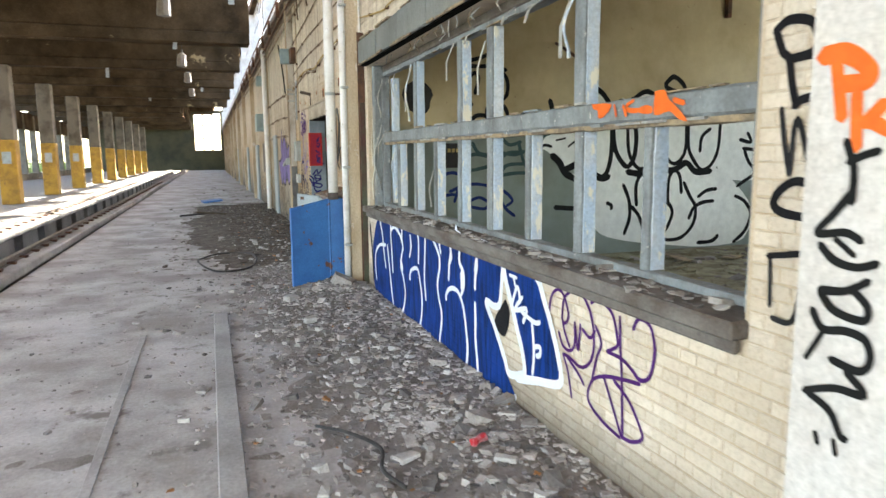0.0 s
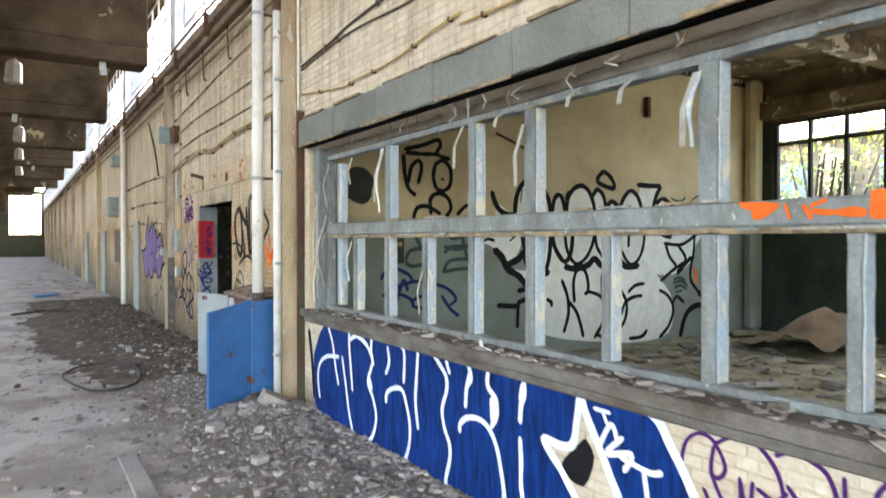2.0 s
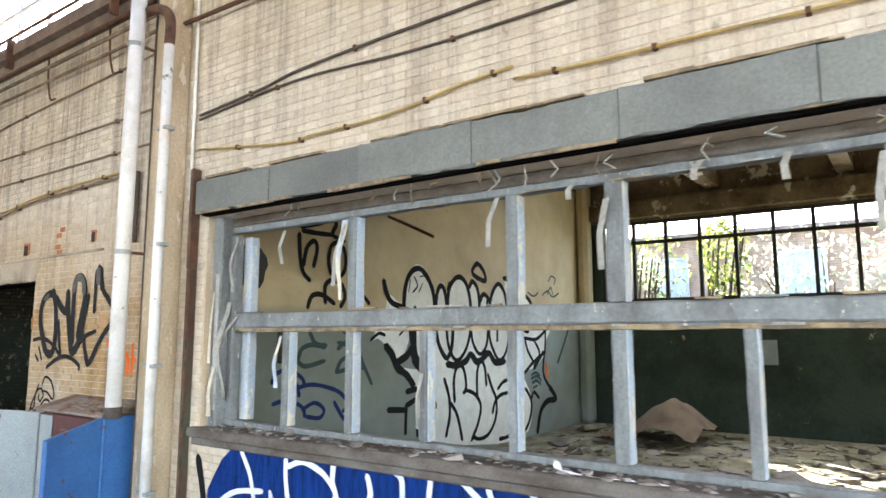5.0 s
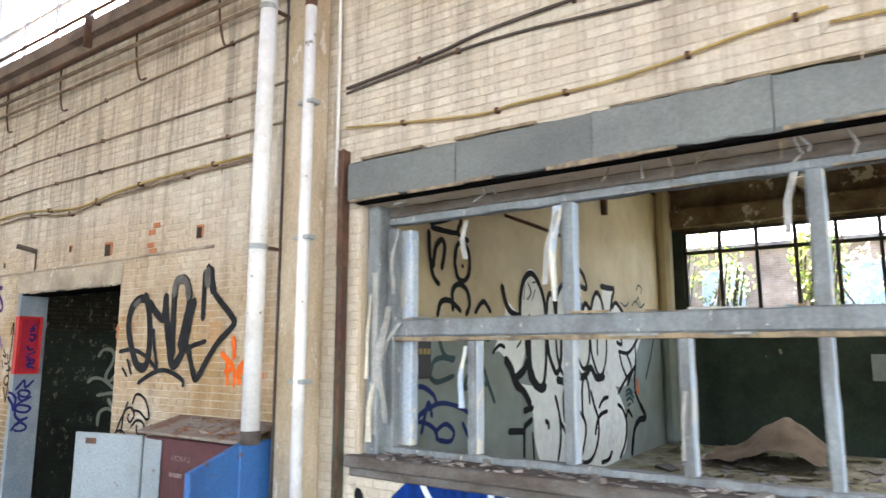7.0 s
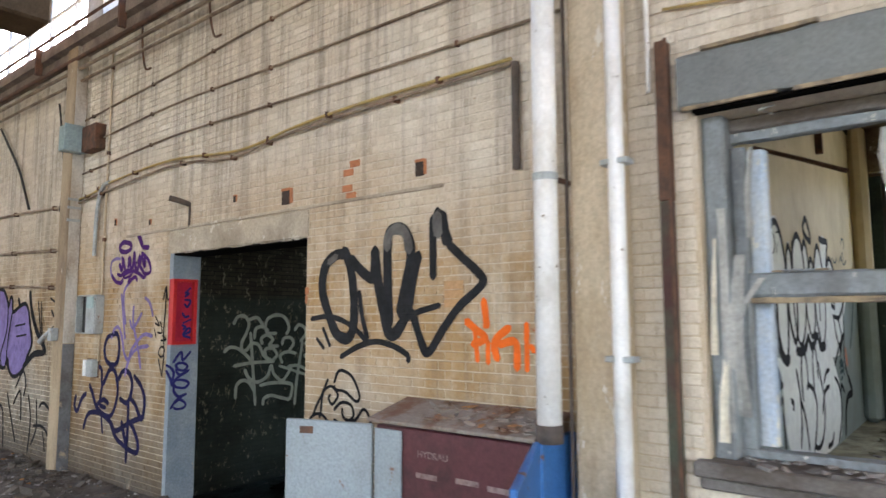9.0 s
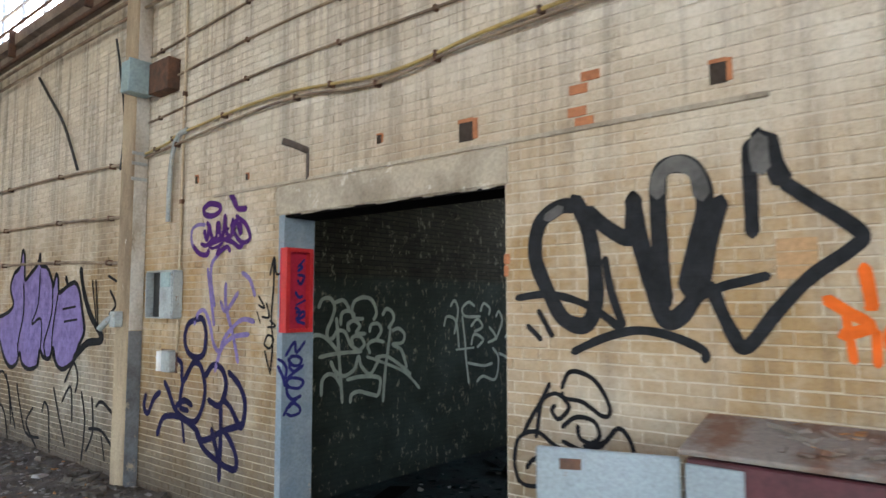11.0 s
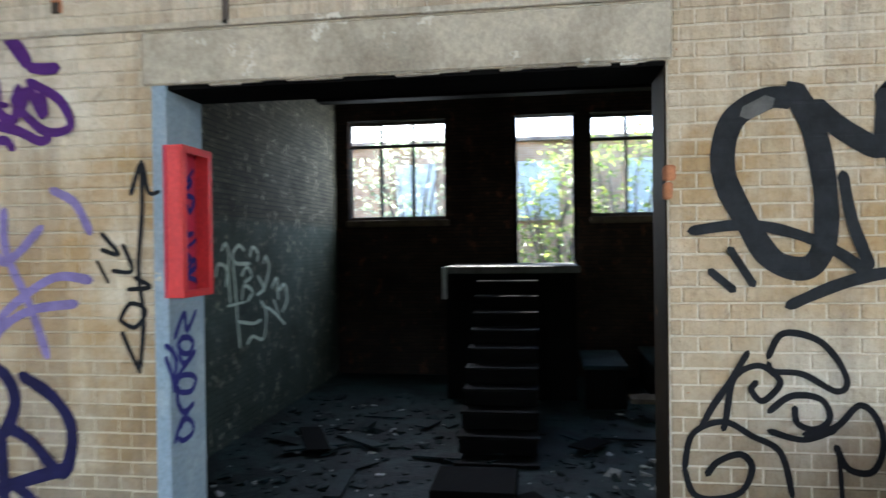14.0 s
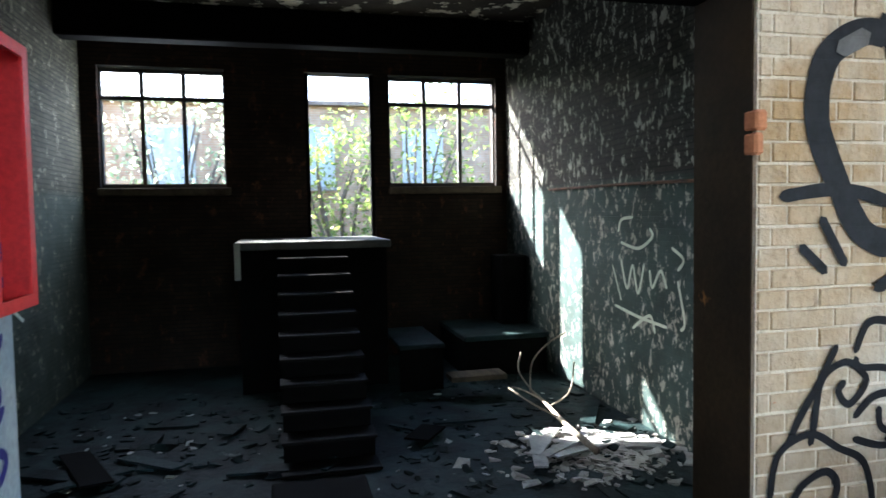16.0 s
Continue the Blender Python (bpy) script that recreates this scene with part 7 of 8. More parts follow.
stroke('small_tag', P_SMOOTH_BLACK, [(3.31, 2.94), (3.57, 2.94), (3.77, 2.95)], 0.055, 2)
stroke('small_tag', P_SMOOTH_BLACK, [(3.27, 2.91), (3.29, 2.67), (3.34, 2.5), (3.44, 2.42)], 0.055, 2)
stroke('small_tag', P_SMOOTH_BLACK, [(3.34, 2.57), (3.38, 2.76), (3.48, 2.85), (3.53, 2.77), (3.48, 2.57)], 0.055, 2)
stroke('small_tag', P_SMOOTH_BLACK, [(3.7, 2.66), (3.74, 2.82), (3.86, 2.87), (3.96, 2.77), (3.96, 2.58), (3.86, 2.49), (3.75, 2.52), (3.7, 2.66)], 0.055, 2)
stroke('small_tag', P_SMOOTH_BLACK, [(3.67, 2.19), (3.66, 2.37), (3.76, 2.45), (3.91, 2.41), (3.97, 2.27), (3.9, 2.16)], 0.055, 2)
stroke('small_tag', P_SMOOTH_BLACK, [(3.41, 2.13), (3.47, 2.26), (3.62, 2.28), (3.81, 2.19)], 0.055, 2)
stroke('small_tag', P_SMOOTH_BLACK, [(4.07, 2.19), (4.23, 2.31), (4.38, 2.21)], 0.055, 2)
stroke('small_tag', P_SMOOTH_BLACK, [(3.83, 2.64), (3.85, 2.63)], 0.05, 2)
stroke('teal_tag', P_SMOOTH_TEAL, [(3.3, 1.6), (3.35, 1.71), (3.49, 1.75), (3.68, 1.72)], 0.05, 2)
stroke('teal_tag', P_SMOOTH_TEAL, [(3.3, 1.58), (3.41, 1.53), (3.68, 1.58)], 0.05, 2)
stroke('teal_tag', P_SMOOTH_TEAL, [(3.44, 1.91), (3.53, 1.77), (3.7, 1.74)], 0.05, 2)
stroke('teal_tag', P_SMOOTH_TEAL, [(3.87, 1.77), (4.09, 1.74), (4.23, 1.79)], 0.05, 2)
stroke('teal_tag', P_SMOOTH_TEAL, [(3.85, 1.45), (3.96, 1.59), (4.23, 1.61)], 0.05, 2)
stroke('teal_tag', P_SMOOTH_TEAL, [(3.85, 1.45), (4.09, 1.48), (4.32, 1.48)], 0.05, 2)
stroke('teal_tag', P_SMOOTH_TEAL, [(3.87, 1.7), (4.0, 1.77), (4.23, 1.77)], 0.05, 2)
stroke('teal_tag', P_SMOOTH_TEAL, [(4.14, 1.92), (4.23, 1.63), (4.44, 1.29)], 0.05, 2)
stroke('teal_tag', P_SMOOTH_TEAL, [(3.87, 1.99), (4.0, 1.88), (4.18, 1.92)], 0.05, 2)
stroke('teal_tag', P_SMOOTH_TEAL, [(4.29, 1.92), (4.5, 1.99), (4.7, 2.07)], 0.05, 2)
stroke('slash', P_SMOOTH_TEAL, [(9.88, 2.06), (9.63, 1.71), (9.34, 1.37)], 0.06, 2)
stroke('scribble', P_SMOOTH_TEAL, [(8.36, 1.21), (8.51, 1.24), (8.65, 1.18)], 0.05, 4)
stroke('scribble', P_SMOOTH_TEAL, [(8.35, 1.15), (8.53, 1.18), (8.7, 1.1)], 0.05, 4)
stroke('scribble', P_SMOOTH_TEAL, [(8.38, 1.08), (8.53, 1.11), (8.68, 1.04)], 0.05, 4)
stroke('scribble', P_SMOOTH_TEAL, [(8.41, 1.0), (8.56, 1.03)], 0.05, 4)
stroke('orange_spot', P_SMOOTH_ORANGE, [(8.88, 1.38), (8.92, 1.24), (8.96, 1.14)], 0.07, 4)
stroke('blue_tag', P_SMOOTH_BLUE, [(2.96, 1.38), (3.02, 1.47), (3.17, 1.5), (3.35, 1.42), (3.4, 1.33)], 0.045, 2)
stroke('blue_tag', P_SMOOTH_BLUE, [(3.1, 1.24), (3.25, 1.3), (3.49, 1.34), (3.79, 1.28), (3.96, 1.2), (4.05, 1.09), (3.96, 1.02)], 0.045, 2)
stroke('blue_tag', P_SMOOTH_BLUE, [(2.98, 1.18), (3.17, 1.2), (3.37, 1.12), (3.41, 1.02)], 0.045, 2)
stroke('blue_tag', P_SMOOTH_BLUE, [(3.37, 1.09), (3.54, 1.15), (3.68, 1.07), (3.62, 0.99), (3.43, 1.02)], 0.045, 2)
stroke('blue_tag', P_SMOOTH_BLUE, [(3.83, 1.14), (3.96, 0.97), (4.09, 0.87)], 0.045, 2)
stroke('blue_tag', P_SMOOTH_BLUE, [(3.17, 1.1), (3.27, 1.36), (3.33, 1.23)], 0.045, 2)
stroke('faint_tag', P_SMOOTH_TEAL, [(9.0, 2.55), (9.13, 2.68), (9.22, 2.56)], 0.03, 2)
stroke('faint_tag', P_SMOOTH_TEAL, [(9.05, 2.78), (9.16, 2.88), (9.32, 2.84), (9.26, 2.74)], 0.03, 2)
stroke('faint_tag', P_SMOOTH_TEAL, [(8.81, 2.53), (9.0, 2.61), (9.2, 2.52), (9.45, 2.6)], 0.03, 2)
stroke('faint_tag', P_SMOOTH_TEAL, [(8.28, 2.55), (8.5, 2.5), (8.65, 2.57)], 0.03, 2)

spray('black letters sprayed down the brick strip beside the window', 'x', 1.88, -1)
stroke('stroke', P_BLACK, [(1.88, 2.16), (1.82, 2.19), (1.73, 2.17), (1.7, 2.11), (1.72, 2.07), (1.81, 2.06)], 0.032, 1)
stroke('stroke', P_BLACK, [(1.87, 2.16), (1.84, 2.09), (1.81, 2.06), (1.79, 1.97), (1.77, 1.91)], 0.032, 1)
stroke('stroke', P_BLACK, [(1.81, 2.06), (1.7, 2.06)], 0.032, 1)
stroke('stroke', P_BLACK, [(1.78, 1.9), (1.75, 1.92), (1.69, 1.93)], 0.032, 1)
stroke('stroke', P_BLACK, [(1.69, 1.64), (1.75, 1.65), (1.81, 1.62), (1.84, 1.57), (1.8, 1.54), (1.7, 1.53)], 0.032, 1)
stroke('stroke', P_BLACK, [(1.85, 1.38), (1.69, 1.41)], 0.032, 1)
stroke('stroke', P_CHAR, [(1.83, 1.9), (1.81, 1.79), (1.78, 1.67)], 0.022, 1)
stroke('stroke', P_CHAR, [(1.78, 1.67), (1.76, 1.86), (1.69, 1.67)], 0.022, 1)
stroke('stroke', P_CHAR, [(1.84, 1.37), (1.83, 1.2)], 0.022, 1)
stroke('stroke', P_CHAR, [(1.7, 1.38), (1.71, 1.23), (1.74, 1.16), (1.82, 1.16)], 0.022, 1)

spray('black and orange spray lettering on the white pilaster', 'x', 1.63, -1)
stroke('orange_stroke', P_SMOOTH_ORANGE, [(1.46, 2.01), (1.38, 2.01), (1.31, 1.96), (1.32, 1.93), (1.39, 1.93)], 0.052, 1)
stroke('orange_stroke', P_SMOOTH_ORANGE, [(1.41, 2.0), (1.38, 1.84)], 0.052, 1)
stroke('orange_stroke', P_SMOOTH_ORANGE, [(1.34, 1.9), (1.33, 1.76)], 0.052, 1)
stroke('orange_stroke', P_SMOOTH_ORANGE, [(1.31, 1.82), (1.26, 1.87)], 0.052, 1)
stroke('orange_stroke', P_SMOOTH_ORANGE, [(1.3, 1.83), (1.24, 1.8)], 0.052, 1)
stroke('black_stroke', P_SMOOTH_BLACK, [(1.36, 1.78), (1.33, 1.7), (1.33, 1.61)], 0.024, 2)
stroke('black_stroke', P_SMOOTH_BLACK, [(1.33, 1.64), (1.38, 1.58), (1.43, 1.52), (1.34, 1.53), (1.29, 1.51)], 0.024, 2)
stroke('black_stroke', P_SMOOTH_BLACK, [(1.42, 1.49), (1.37, 1.45), (1.3, 1.44), (1.24, 1.46)], 0.024, 2)
stroke('black_stroke', P_SMOOTH_BLACK, [(1.37, 1.51), (1.31, 1.47)], 0.024, 2)
stroke('black_stroke', P_SMOOTH_BLACK, [(1.41, 1.36), (1.33, 1.37), (1.26, 1.41)], 0.024, 2)
stroke('black_stroke', P_SMOOTH_BLACK, [(1.41, 1.36), (1.36, 1.31), (1.27, 1.3), (1.26, 1.34), (1.31, 1.38)], 0.024, 2)
stroke('black_stroke', P_SMOOTH_BLACK, [(1.43, 1.3), (1.39, 1.25), (1.32, 1.26), (1.26, 1.25), (1.24, 1.2), (1.27, 1.16), (1.36, 1.17)], 0.024, 2)
stroke('black_stroke', P_SMOOTH_BLACK, [(1.39, 1.24), (1.44, 1.15)], 0.024, 2)
stroke('black_stroke', P_SMOOTH_BLACK, [(1.44, 1.05), (1.34, 1.09), (1.25, 1.1), (1.31, 1.15)], 0.024, 2)
stroke('black_stroke', P_SMOOTH_BLACK, [(1.43, 1.05), (1.35, 1.02), (1.31, 0.96), (1.29, 0.96)], 0.024, 2)
stroke('black_stroke', P_SMOOTH_BLACK, [(1.39, 0.94), (1.38, 0.91)], 0.024, 2)
stroke('black_stroke', P_SMOOTH_BLACK, [(1.33, 0.94), (1.32, 0.9)], 0.024, 2)
stroke('black_stroke', P_SMOOTH_BLACK, [(1.26, 1.75), (1.3, 1.74), (1.35, 1.72)], 0.024, 2)

spray('broad charcoal spray tag beside the doorway', 'x', 1.88, -1)
stroke('stroke', P_CHAR, [(10.86, 2.32), (10.79, 2.18), (10.75, 1.97), (10.75, 1.76), (10.81, 1.66), (10.93, 1.69), (11.02, 1.83), (11.1, 2.02), (11.07, 2.2), (10.95, 2.28), (10.86, 2.28)], 0.085, 1)
stroke('stroke', P_CHAR, [(10.79, 2.25), (10.66, 2.14), (10.55, 2.1), (10.53, 2.3)], 0.085, 1)
stroke('stroke', P_CHAR, [(10.54, 2.3), (10.51, 2.1), (10.45, 1.86), (10.39, 1.7), (10.31, 1.72), (10.22, 1.86), (10.18, 2.05), (10.12, 2.24)], 0.085, 1)
stroke('stroke', P_CHAR, [(10.39, 1.76), (10.41, 2.16), (10.4, 2.39), (10.32, 2.43), (10.23, 2.39), (10.19, 2.24), (10.23, 2.05), (10.29, 1.83)], 0.085, 1)
stroke('stroke', P_CHAR, [(9.95, 2.52), (9.96, 2.41)], 0.085, 1)
stroke('stroke', P_CHAR, [(9.92, 2.5), (9.89, 2.37), (9.86, 2.29)], 0.085, 1)
stroke('stroke', P_CHAR, [(10.18, 1.86), (10.09, 1.64), (10.03, 1.58), (9.9, 1.74), (9.77, 1.88), (9.63, 1.98), (9.58, 2.04), (9.64, 2.11), (9.74, 2.19), (9.86, 2.29)], 0.062, 2)
stroke('stroke', P_CHAR, [(9.99, 2.48), (9.99, 2.26), (9.99, 2.07)], 0.062, 2)
stroke('stroke', P_CHAR, [(10.31, 1.76), (10.14, 1.84), (10.02, 1.87), (9.93, 1.89)], 0.042, 3)
stroke('stroke', P_CHAR, [(11.22, 1.8), (11.02, 1.82), (10.84, 1.78), (10.7, 1.71), (10.6, 1.63)], 0.042, 3)
stroke('stroke', P_CHAR, [(10.88, 1.52), (10.7, 1.6), (10.53, 1.64), (10.37, 1.62), (10.22, 1.56), (10.21, 1.51)], 0.042, 3)
stroke('stroke', P_CHAR, [(11.15, 1.65), (11.07, 1.58)], 0.042, 3)
stroke('stroke', P_CHAR, [(11.08, 1.73), (11.0, 1.6)], 0.042, 3)
stroke('stroke', P_CHAR, [(10.69, 2.0), (10.66, 1.83), (10.6, 1.66)], 0.042, 3)
stroke('thin_paint', P_FADE, [(10.41, 2.29), (10.4, 2.38), (10.32, 2.43), (10.23, 2.38), (10.2, 2.26)], 0.075, 4)
stroke('thin_paint', P_FADE, [(9.95, 2.5), (9.95, 2.42), (9.94, 2.35)], 0.075, 4)
stroke('thin_paint', P_FADE, [(11.02, 2.23), (10.94, 2.27)], 0.075, 4)

spray('thin black looping tag low beside the doorway', 'x', 1.88, -1)
stroke('stroke', P_BLACK, [(11.02, 1.35), (11.09, 1.23), (11.15, 1.14), (11.19, 1.06)], 0.024, 1)
stroke('stroke', P_BLACK, [(10.95, 1.33), (10.91, 1.41), (10.85, 1.42), (10.77, 1.39), (10.71, 1.32), (10.68, 1.24), (10.72, 1.21), (10.83, 1.27), (10.93, 1.28), (10.95, 1.31)], 0.024, 1)
stroke('stroke', P_BLACK, [(11.11, 1.06), (11.1, 1.1), (11.07, 1.25), (10.99, 1.3), (10.93, 1.27), (10.91, 1.23), (10.97, 1.17), (11.01, 1.21), (10.99, 1.24)], 0.024, 1)
stroke('stroke', P_BLACK, [(10.95, 1.13), (10.87, 1.19), (10.77, 1.18), (10.74, 1.11), (10.79, 1.07), (10.85, 1.09), (10.86, 1.15)], 0.024, 1)
stroke('stroke', P_BLACK, [(11.25, 0.91), (11.22, 1.04), (11.11, 1.09), (11.01, 1.04), (10.91, 0.98), (10.87, 0.82)], 0.024, 1)
stroke('stroke', P_BLACK, [(11.17, 0.89), (11.13, 0.94), (11.05, 0.97), (11.01, 0.92), (11.05, 0.83), (11.15, 0.8), (11.22, 0.82), (11.25, 0.91)], 0.024, 1)
stroke('stroke', P_BLACK, [(10.83, 1.05), (10.72, 1.08), (10.64, 1.16), (10.58, 1.11), (10.56, 1.01), (10.6, 0.92), (10.68, 0.93), (10.72, 1.01)], 0.024, 1)
stroke('stroke', P_BLACK, [(10.95, 1.06), (10.83, 1.03), (10.72, 1.07)], 0.024, 1)
stroke('stroke', P_BLACK, [(10.71, 0.99), (10.7, 0.82)], 0.024, 1)

spray('orange dripping spray letters on the cream brick', 'x', 1.88, -1)
stroke('stroke', P_ORANGE, [(9.72, 1.79), (9.65, 1.74), (9.57, 1.68), (9.67, 1.64)], 0.05, 1)
stroke('stroke', P_ORANGE, [(9.58, 1.92), (9.56, 1.77), (9.57, 1.77)], 0.05, 1)
stroke('stroke', P_ORANGE, [(9.65, 1.72), (9.63, 1.54)], 0.05, 1)
stroke('stroke', P_ORANGE, [(9.39, 1.75), (9.5, 1.66), (9.48, 1.55)], 0.05, 1)
stroke('stroke', P_ORANGE, [(9.47, 1.64), (9.35, 1.66), (9.34, 1.5)], 0.05, 1)
stroke('stroke', P_ORANGE, [(9.27, 1.77), (9.27, 1.5)], 0.05, 1)
stroke('stroke', P_ORANGE, [(9.24, 1.64), (9.22, 1.61)], 0.05, 1)
stroke('stroke', P_ORANGE, [(9.55, 1.66), (9.55, 1.53)], 0.05, 1)

spray('purple crown-like tag on the cream brick', 'x', 1.88, -1)
stroke('stroke', P_PURPLE, [(14.42, 2.61), (14.35, 2.63), (14.21, 2.6), (14.2, 2.55), (14.3, 2.52), (14.42, 2.54), (14.45, 2.59), (14.41, 2.61)], 0.05, 1)
stroke('stroke', P_PURPLE, [(14.05, 2.69), (13.99, 2.62), (13.95, 2.56)], 0.06, 1)
stroke('stroke', P_PURPLE, [(13.95, 2.55), (13.88, 2.54), (13.81, 2.54)], 0.05, 1)
stroke('stroke', P_LILAC, [(14.42, 2.45), (14.52, 2.46), (14.62, 2.43), (14.64, 2.35), (14.61, 2.27)], 0.035, 1)
stroke('stroke', P_PURPLE, [(14.61, 2.28), (14.51, 2.21), (14.39, 2.19), (14.35, 2.23)], 0.045, 1)
stroke('stroke', P_PURPLE, [(14.48, 2.29), (14.39, 2.27), (14.3, 2.31), (14.15, 2.31), (14.01, 2.28), (13.9, 2.23), (13.85, 2.25)], 0.04, 1)
stroke('stroke', P_PURPLE, [(14.43, 2.4), (14.38, 2.32), (14.35, 2.45)], 0.05, 2)
stroke('stroke', P_PURPLE, [(14.35, 2.45), (14.3, 2.33), (14.24, 2.33), (14.23, 2.46)], 0.04, 2)
stroke('stroke', P_PURPLE, [(14.39, 2.47), (14.32, 2.35)], 0.05, 1)
stroke('stroke', P_PURPLE, [(14.21, 2.46), (14.18, 2.35), (14.14, 2.34), (14.11, 2.51)], 0.05, 2)
stroke('stroke', P_PURPLE, [(14.11, 2.5), (14.09, 2.36), (14.02, 2.33), (14.0, 2.47)], 0.045, 1)
stroke('stroke', P_PURPLE, [(14.14, 2.4), (14.05, 2.39)], 0.035, 3)
stroke('stroke', P_PURPLE, [(14.02, 2.43), (13.99, 2.36), (13.95, 2.45), (13.88, 2.34), (13.89, 2.44)], 0.045, 2)
stroke('stroke', P_PURPLE, [(13.95, 2.49), (13.81, 2.41), (13.75, 2.31), (13.78, 2.27), (13.87, 2.27), (13.95, 2.33), (13.99, 2.37)], 0.04, 3)
stroke('stroke', P_PURPLE, [(14.35, 2.25), (14.29, 2.28), (14.15, 2.3), (14.18, 2.26), (14.29, 2.24), (14.33, 2.25)], 0.03, 1)
stroke('stroke', P_PURPLE, [(14.18, 2.27), (14.23, 2.17), (14.15, 2.22), (14.07, 2.24), (14.03, 2.2)], 0.04, 1)

spray('faded lilac marker strokes on the cream brick', 'x', 1.88, -1)
stroke('stroke', P_LILAC, [(14.21, 2.18), (14.3, 2.1), (14.3, 1.95), (14.24, 1.75)], 0.04, 1)
stroke('stroke', P_LILAC, [(14.36, 2.07), (14.3, 1.83), (14.24, 1.59)], 0.04, 1)
stroke('stroke', P_LILAC, [(14.08, 1.94), (14.07, 1.75), (13.96, 1.52), (13.88, 1.3)], 0.04, 1)
stroke('stroke', P_LILAC, [(14.55, 1.59), (14.49, 1.69), (14.39, 1.71), (14.3, 1.59), (14.24, 1.44), (14.15, 1.38), (14.07, 1.5), (13.85, 1.64), (13.67, 1.63)], 0.04, 1)
stroke('stroke', P_LILAC, [(14.21, 1.21), (14.12, 1.4), (13.96, 1.5), (13.74, 1.53)], 0.04, 1)
stroke('stroke', P_LILAC, [(13.85, 2.02), (13.74, 1.96), (13.67, 1.83)], 0.04, 1)
stroke('stroke', P_LILAC, [(14.15, 1.79), (14.07, 1.71), (13.9, 1.86)], 0.04, 1)

spray('large navy looping tag on the cream brick', 'x', 1.88, -1)
stroke('stroke', P_NAVY, [(14.55, 1.63), (14.42, 1.64), (14.36, 1.51), (14.39, 1.35), (14.52, 1.31), (14.65, 1.36), (14.7, 1.48), (14.65, 1.59), (14.55, 1.63)], 0.055, 1)
stroke('stroke', P_NAVY, [(14.88, 1.29), (14.75, 1.25), (14.71, 1.09), (14.55, 1.26), (14.42, 1.23), (14.35, 1.04), (14.42, 0.84), (14.55, 0.76), (14.81, 0.83), (14.95, 0.99), (15.03, 1.07)], 0.055, 1)
stroke('stroke', P_NAVY, [(14.71, 1.09), (14.75, 0.88), (14.61, 0.85)], 0.055, 1)
stroke('stroke', P_NAVY, [(14.81, 0.87), (14.68, 0.93), (14.55, 0.9)], 0.055, 1)
stroke('stroke', P_NAVY, [(14.35, 1.16), (14.24, 1.26), (14.1, 1.23), (14.04, 1.1), (14.13, 0.94), (14.3, 0.97)], 0.055, 1)
stroke('stroke', P_NAVY, [(14.01, 1.22), (13.85, 1.12), (13.77, 0.98), (13.82, 0.8), (13.96, 0.93), (14.07, 0.99)], 0.055, 1)
stroke('stroke', P_NAVY, [(15.13, 0.58), (15.02, 0.75), (14.75, 0.78), (14.49, 0.71), (14.36, 0.63), (14.07, 0.74), (13.8, 0.82)], 0.055, 1)
stroke('stroke', P_NAVY, [(14.49, 0.71), (14.36, 0.57), (14.13, 0.49), (13.9, 0.46), (13.88, 0.57), (13.99, 0.7), (14.1, 0.76)], 0.055, 1)
stroke('stroke', P_NAVY, [(14.11, 0.95), (14.1, 0.68), (14.11, 0.34)], 0.055, 1)
stroke('stroke', P_NAVY, [(14.24, 0.74), (14.15, 0.56), (14.1, 0.42)], 0.055, 1)
stroke('stroke', P_NAVY, [(14.71, 0.78), (14.66, 0.58)], 0.055, 1)
stroke('stroke', P_NAVY, [(15.36, 0.93), (15.39, 0.81), (15.31, 0.76), (15.21, 0.9), (15.1, 0.97)], 0.055, 1)

spray('small black vertical writing beside the doorway', 'x', 1.88, -1)
stroke('stroke', P_BLACK, [(13.43, 2.13), (13.43, 1.92), (13.45, 1.67), (13.43, 1.47), (13.45, 1.26)], 0.02, 1)
stroke('stroke', P_BLACK, [(13.48, 1.99), (13.43, 2.12), (13.4, 2.0), (13.35, 2.0)], 0.02, 1)
stroke('stroke', P_BLACK, [(13.62, 1.83), (13.54, 1.74), (13.62, 1.76)], 0.02, 1)
stroke('stroke', P_BLACK, [(13.52, 1.78), (13.48, 1.67), (13.57, 1.67)], 0.02, 1)
stroke('stroke', P_BLACK, [(13.47, 1.64), (13.4, 1.6), (13.5, 1.59)], 0.02, 1)
stroke('stroke', P_BLACK, [(13.54, 1.46), (13.49, 1.53), (13.42, 1.5), (13.47, 1.43), (13.54, 1.46)], 0.02, 1)
stroke('stroke', P_BLACK, [(13.53, 1.41), (13.49, 1.32), (13.45, 1.24)], 0.02, 1)
stroke('stroke', P_BLACK, [(13.64, 1.71), (13.59, 1.62)], 0.02, 1)

spray('lilac bubble-letter graffiti with black outline', 'x', 1.88, -1)
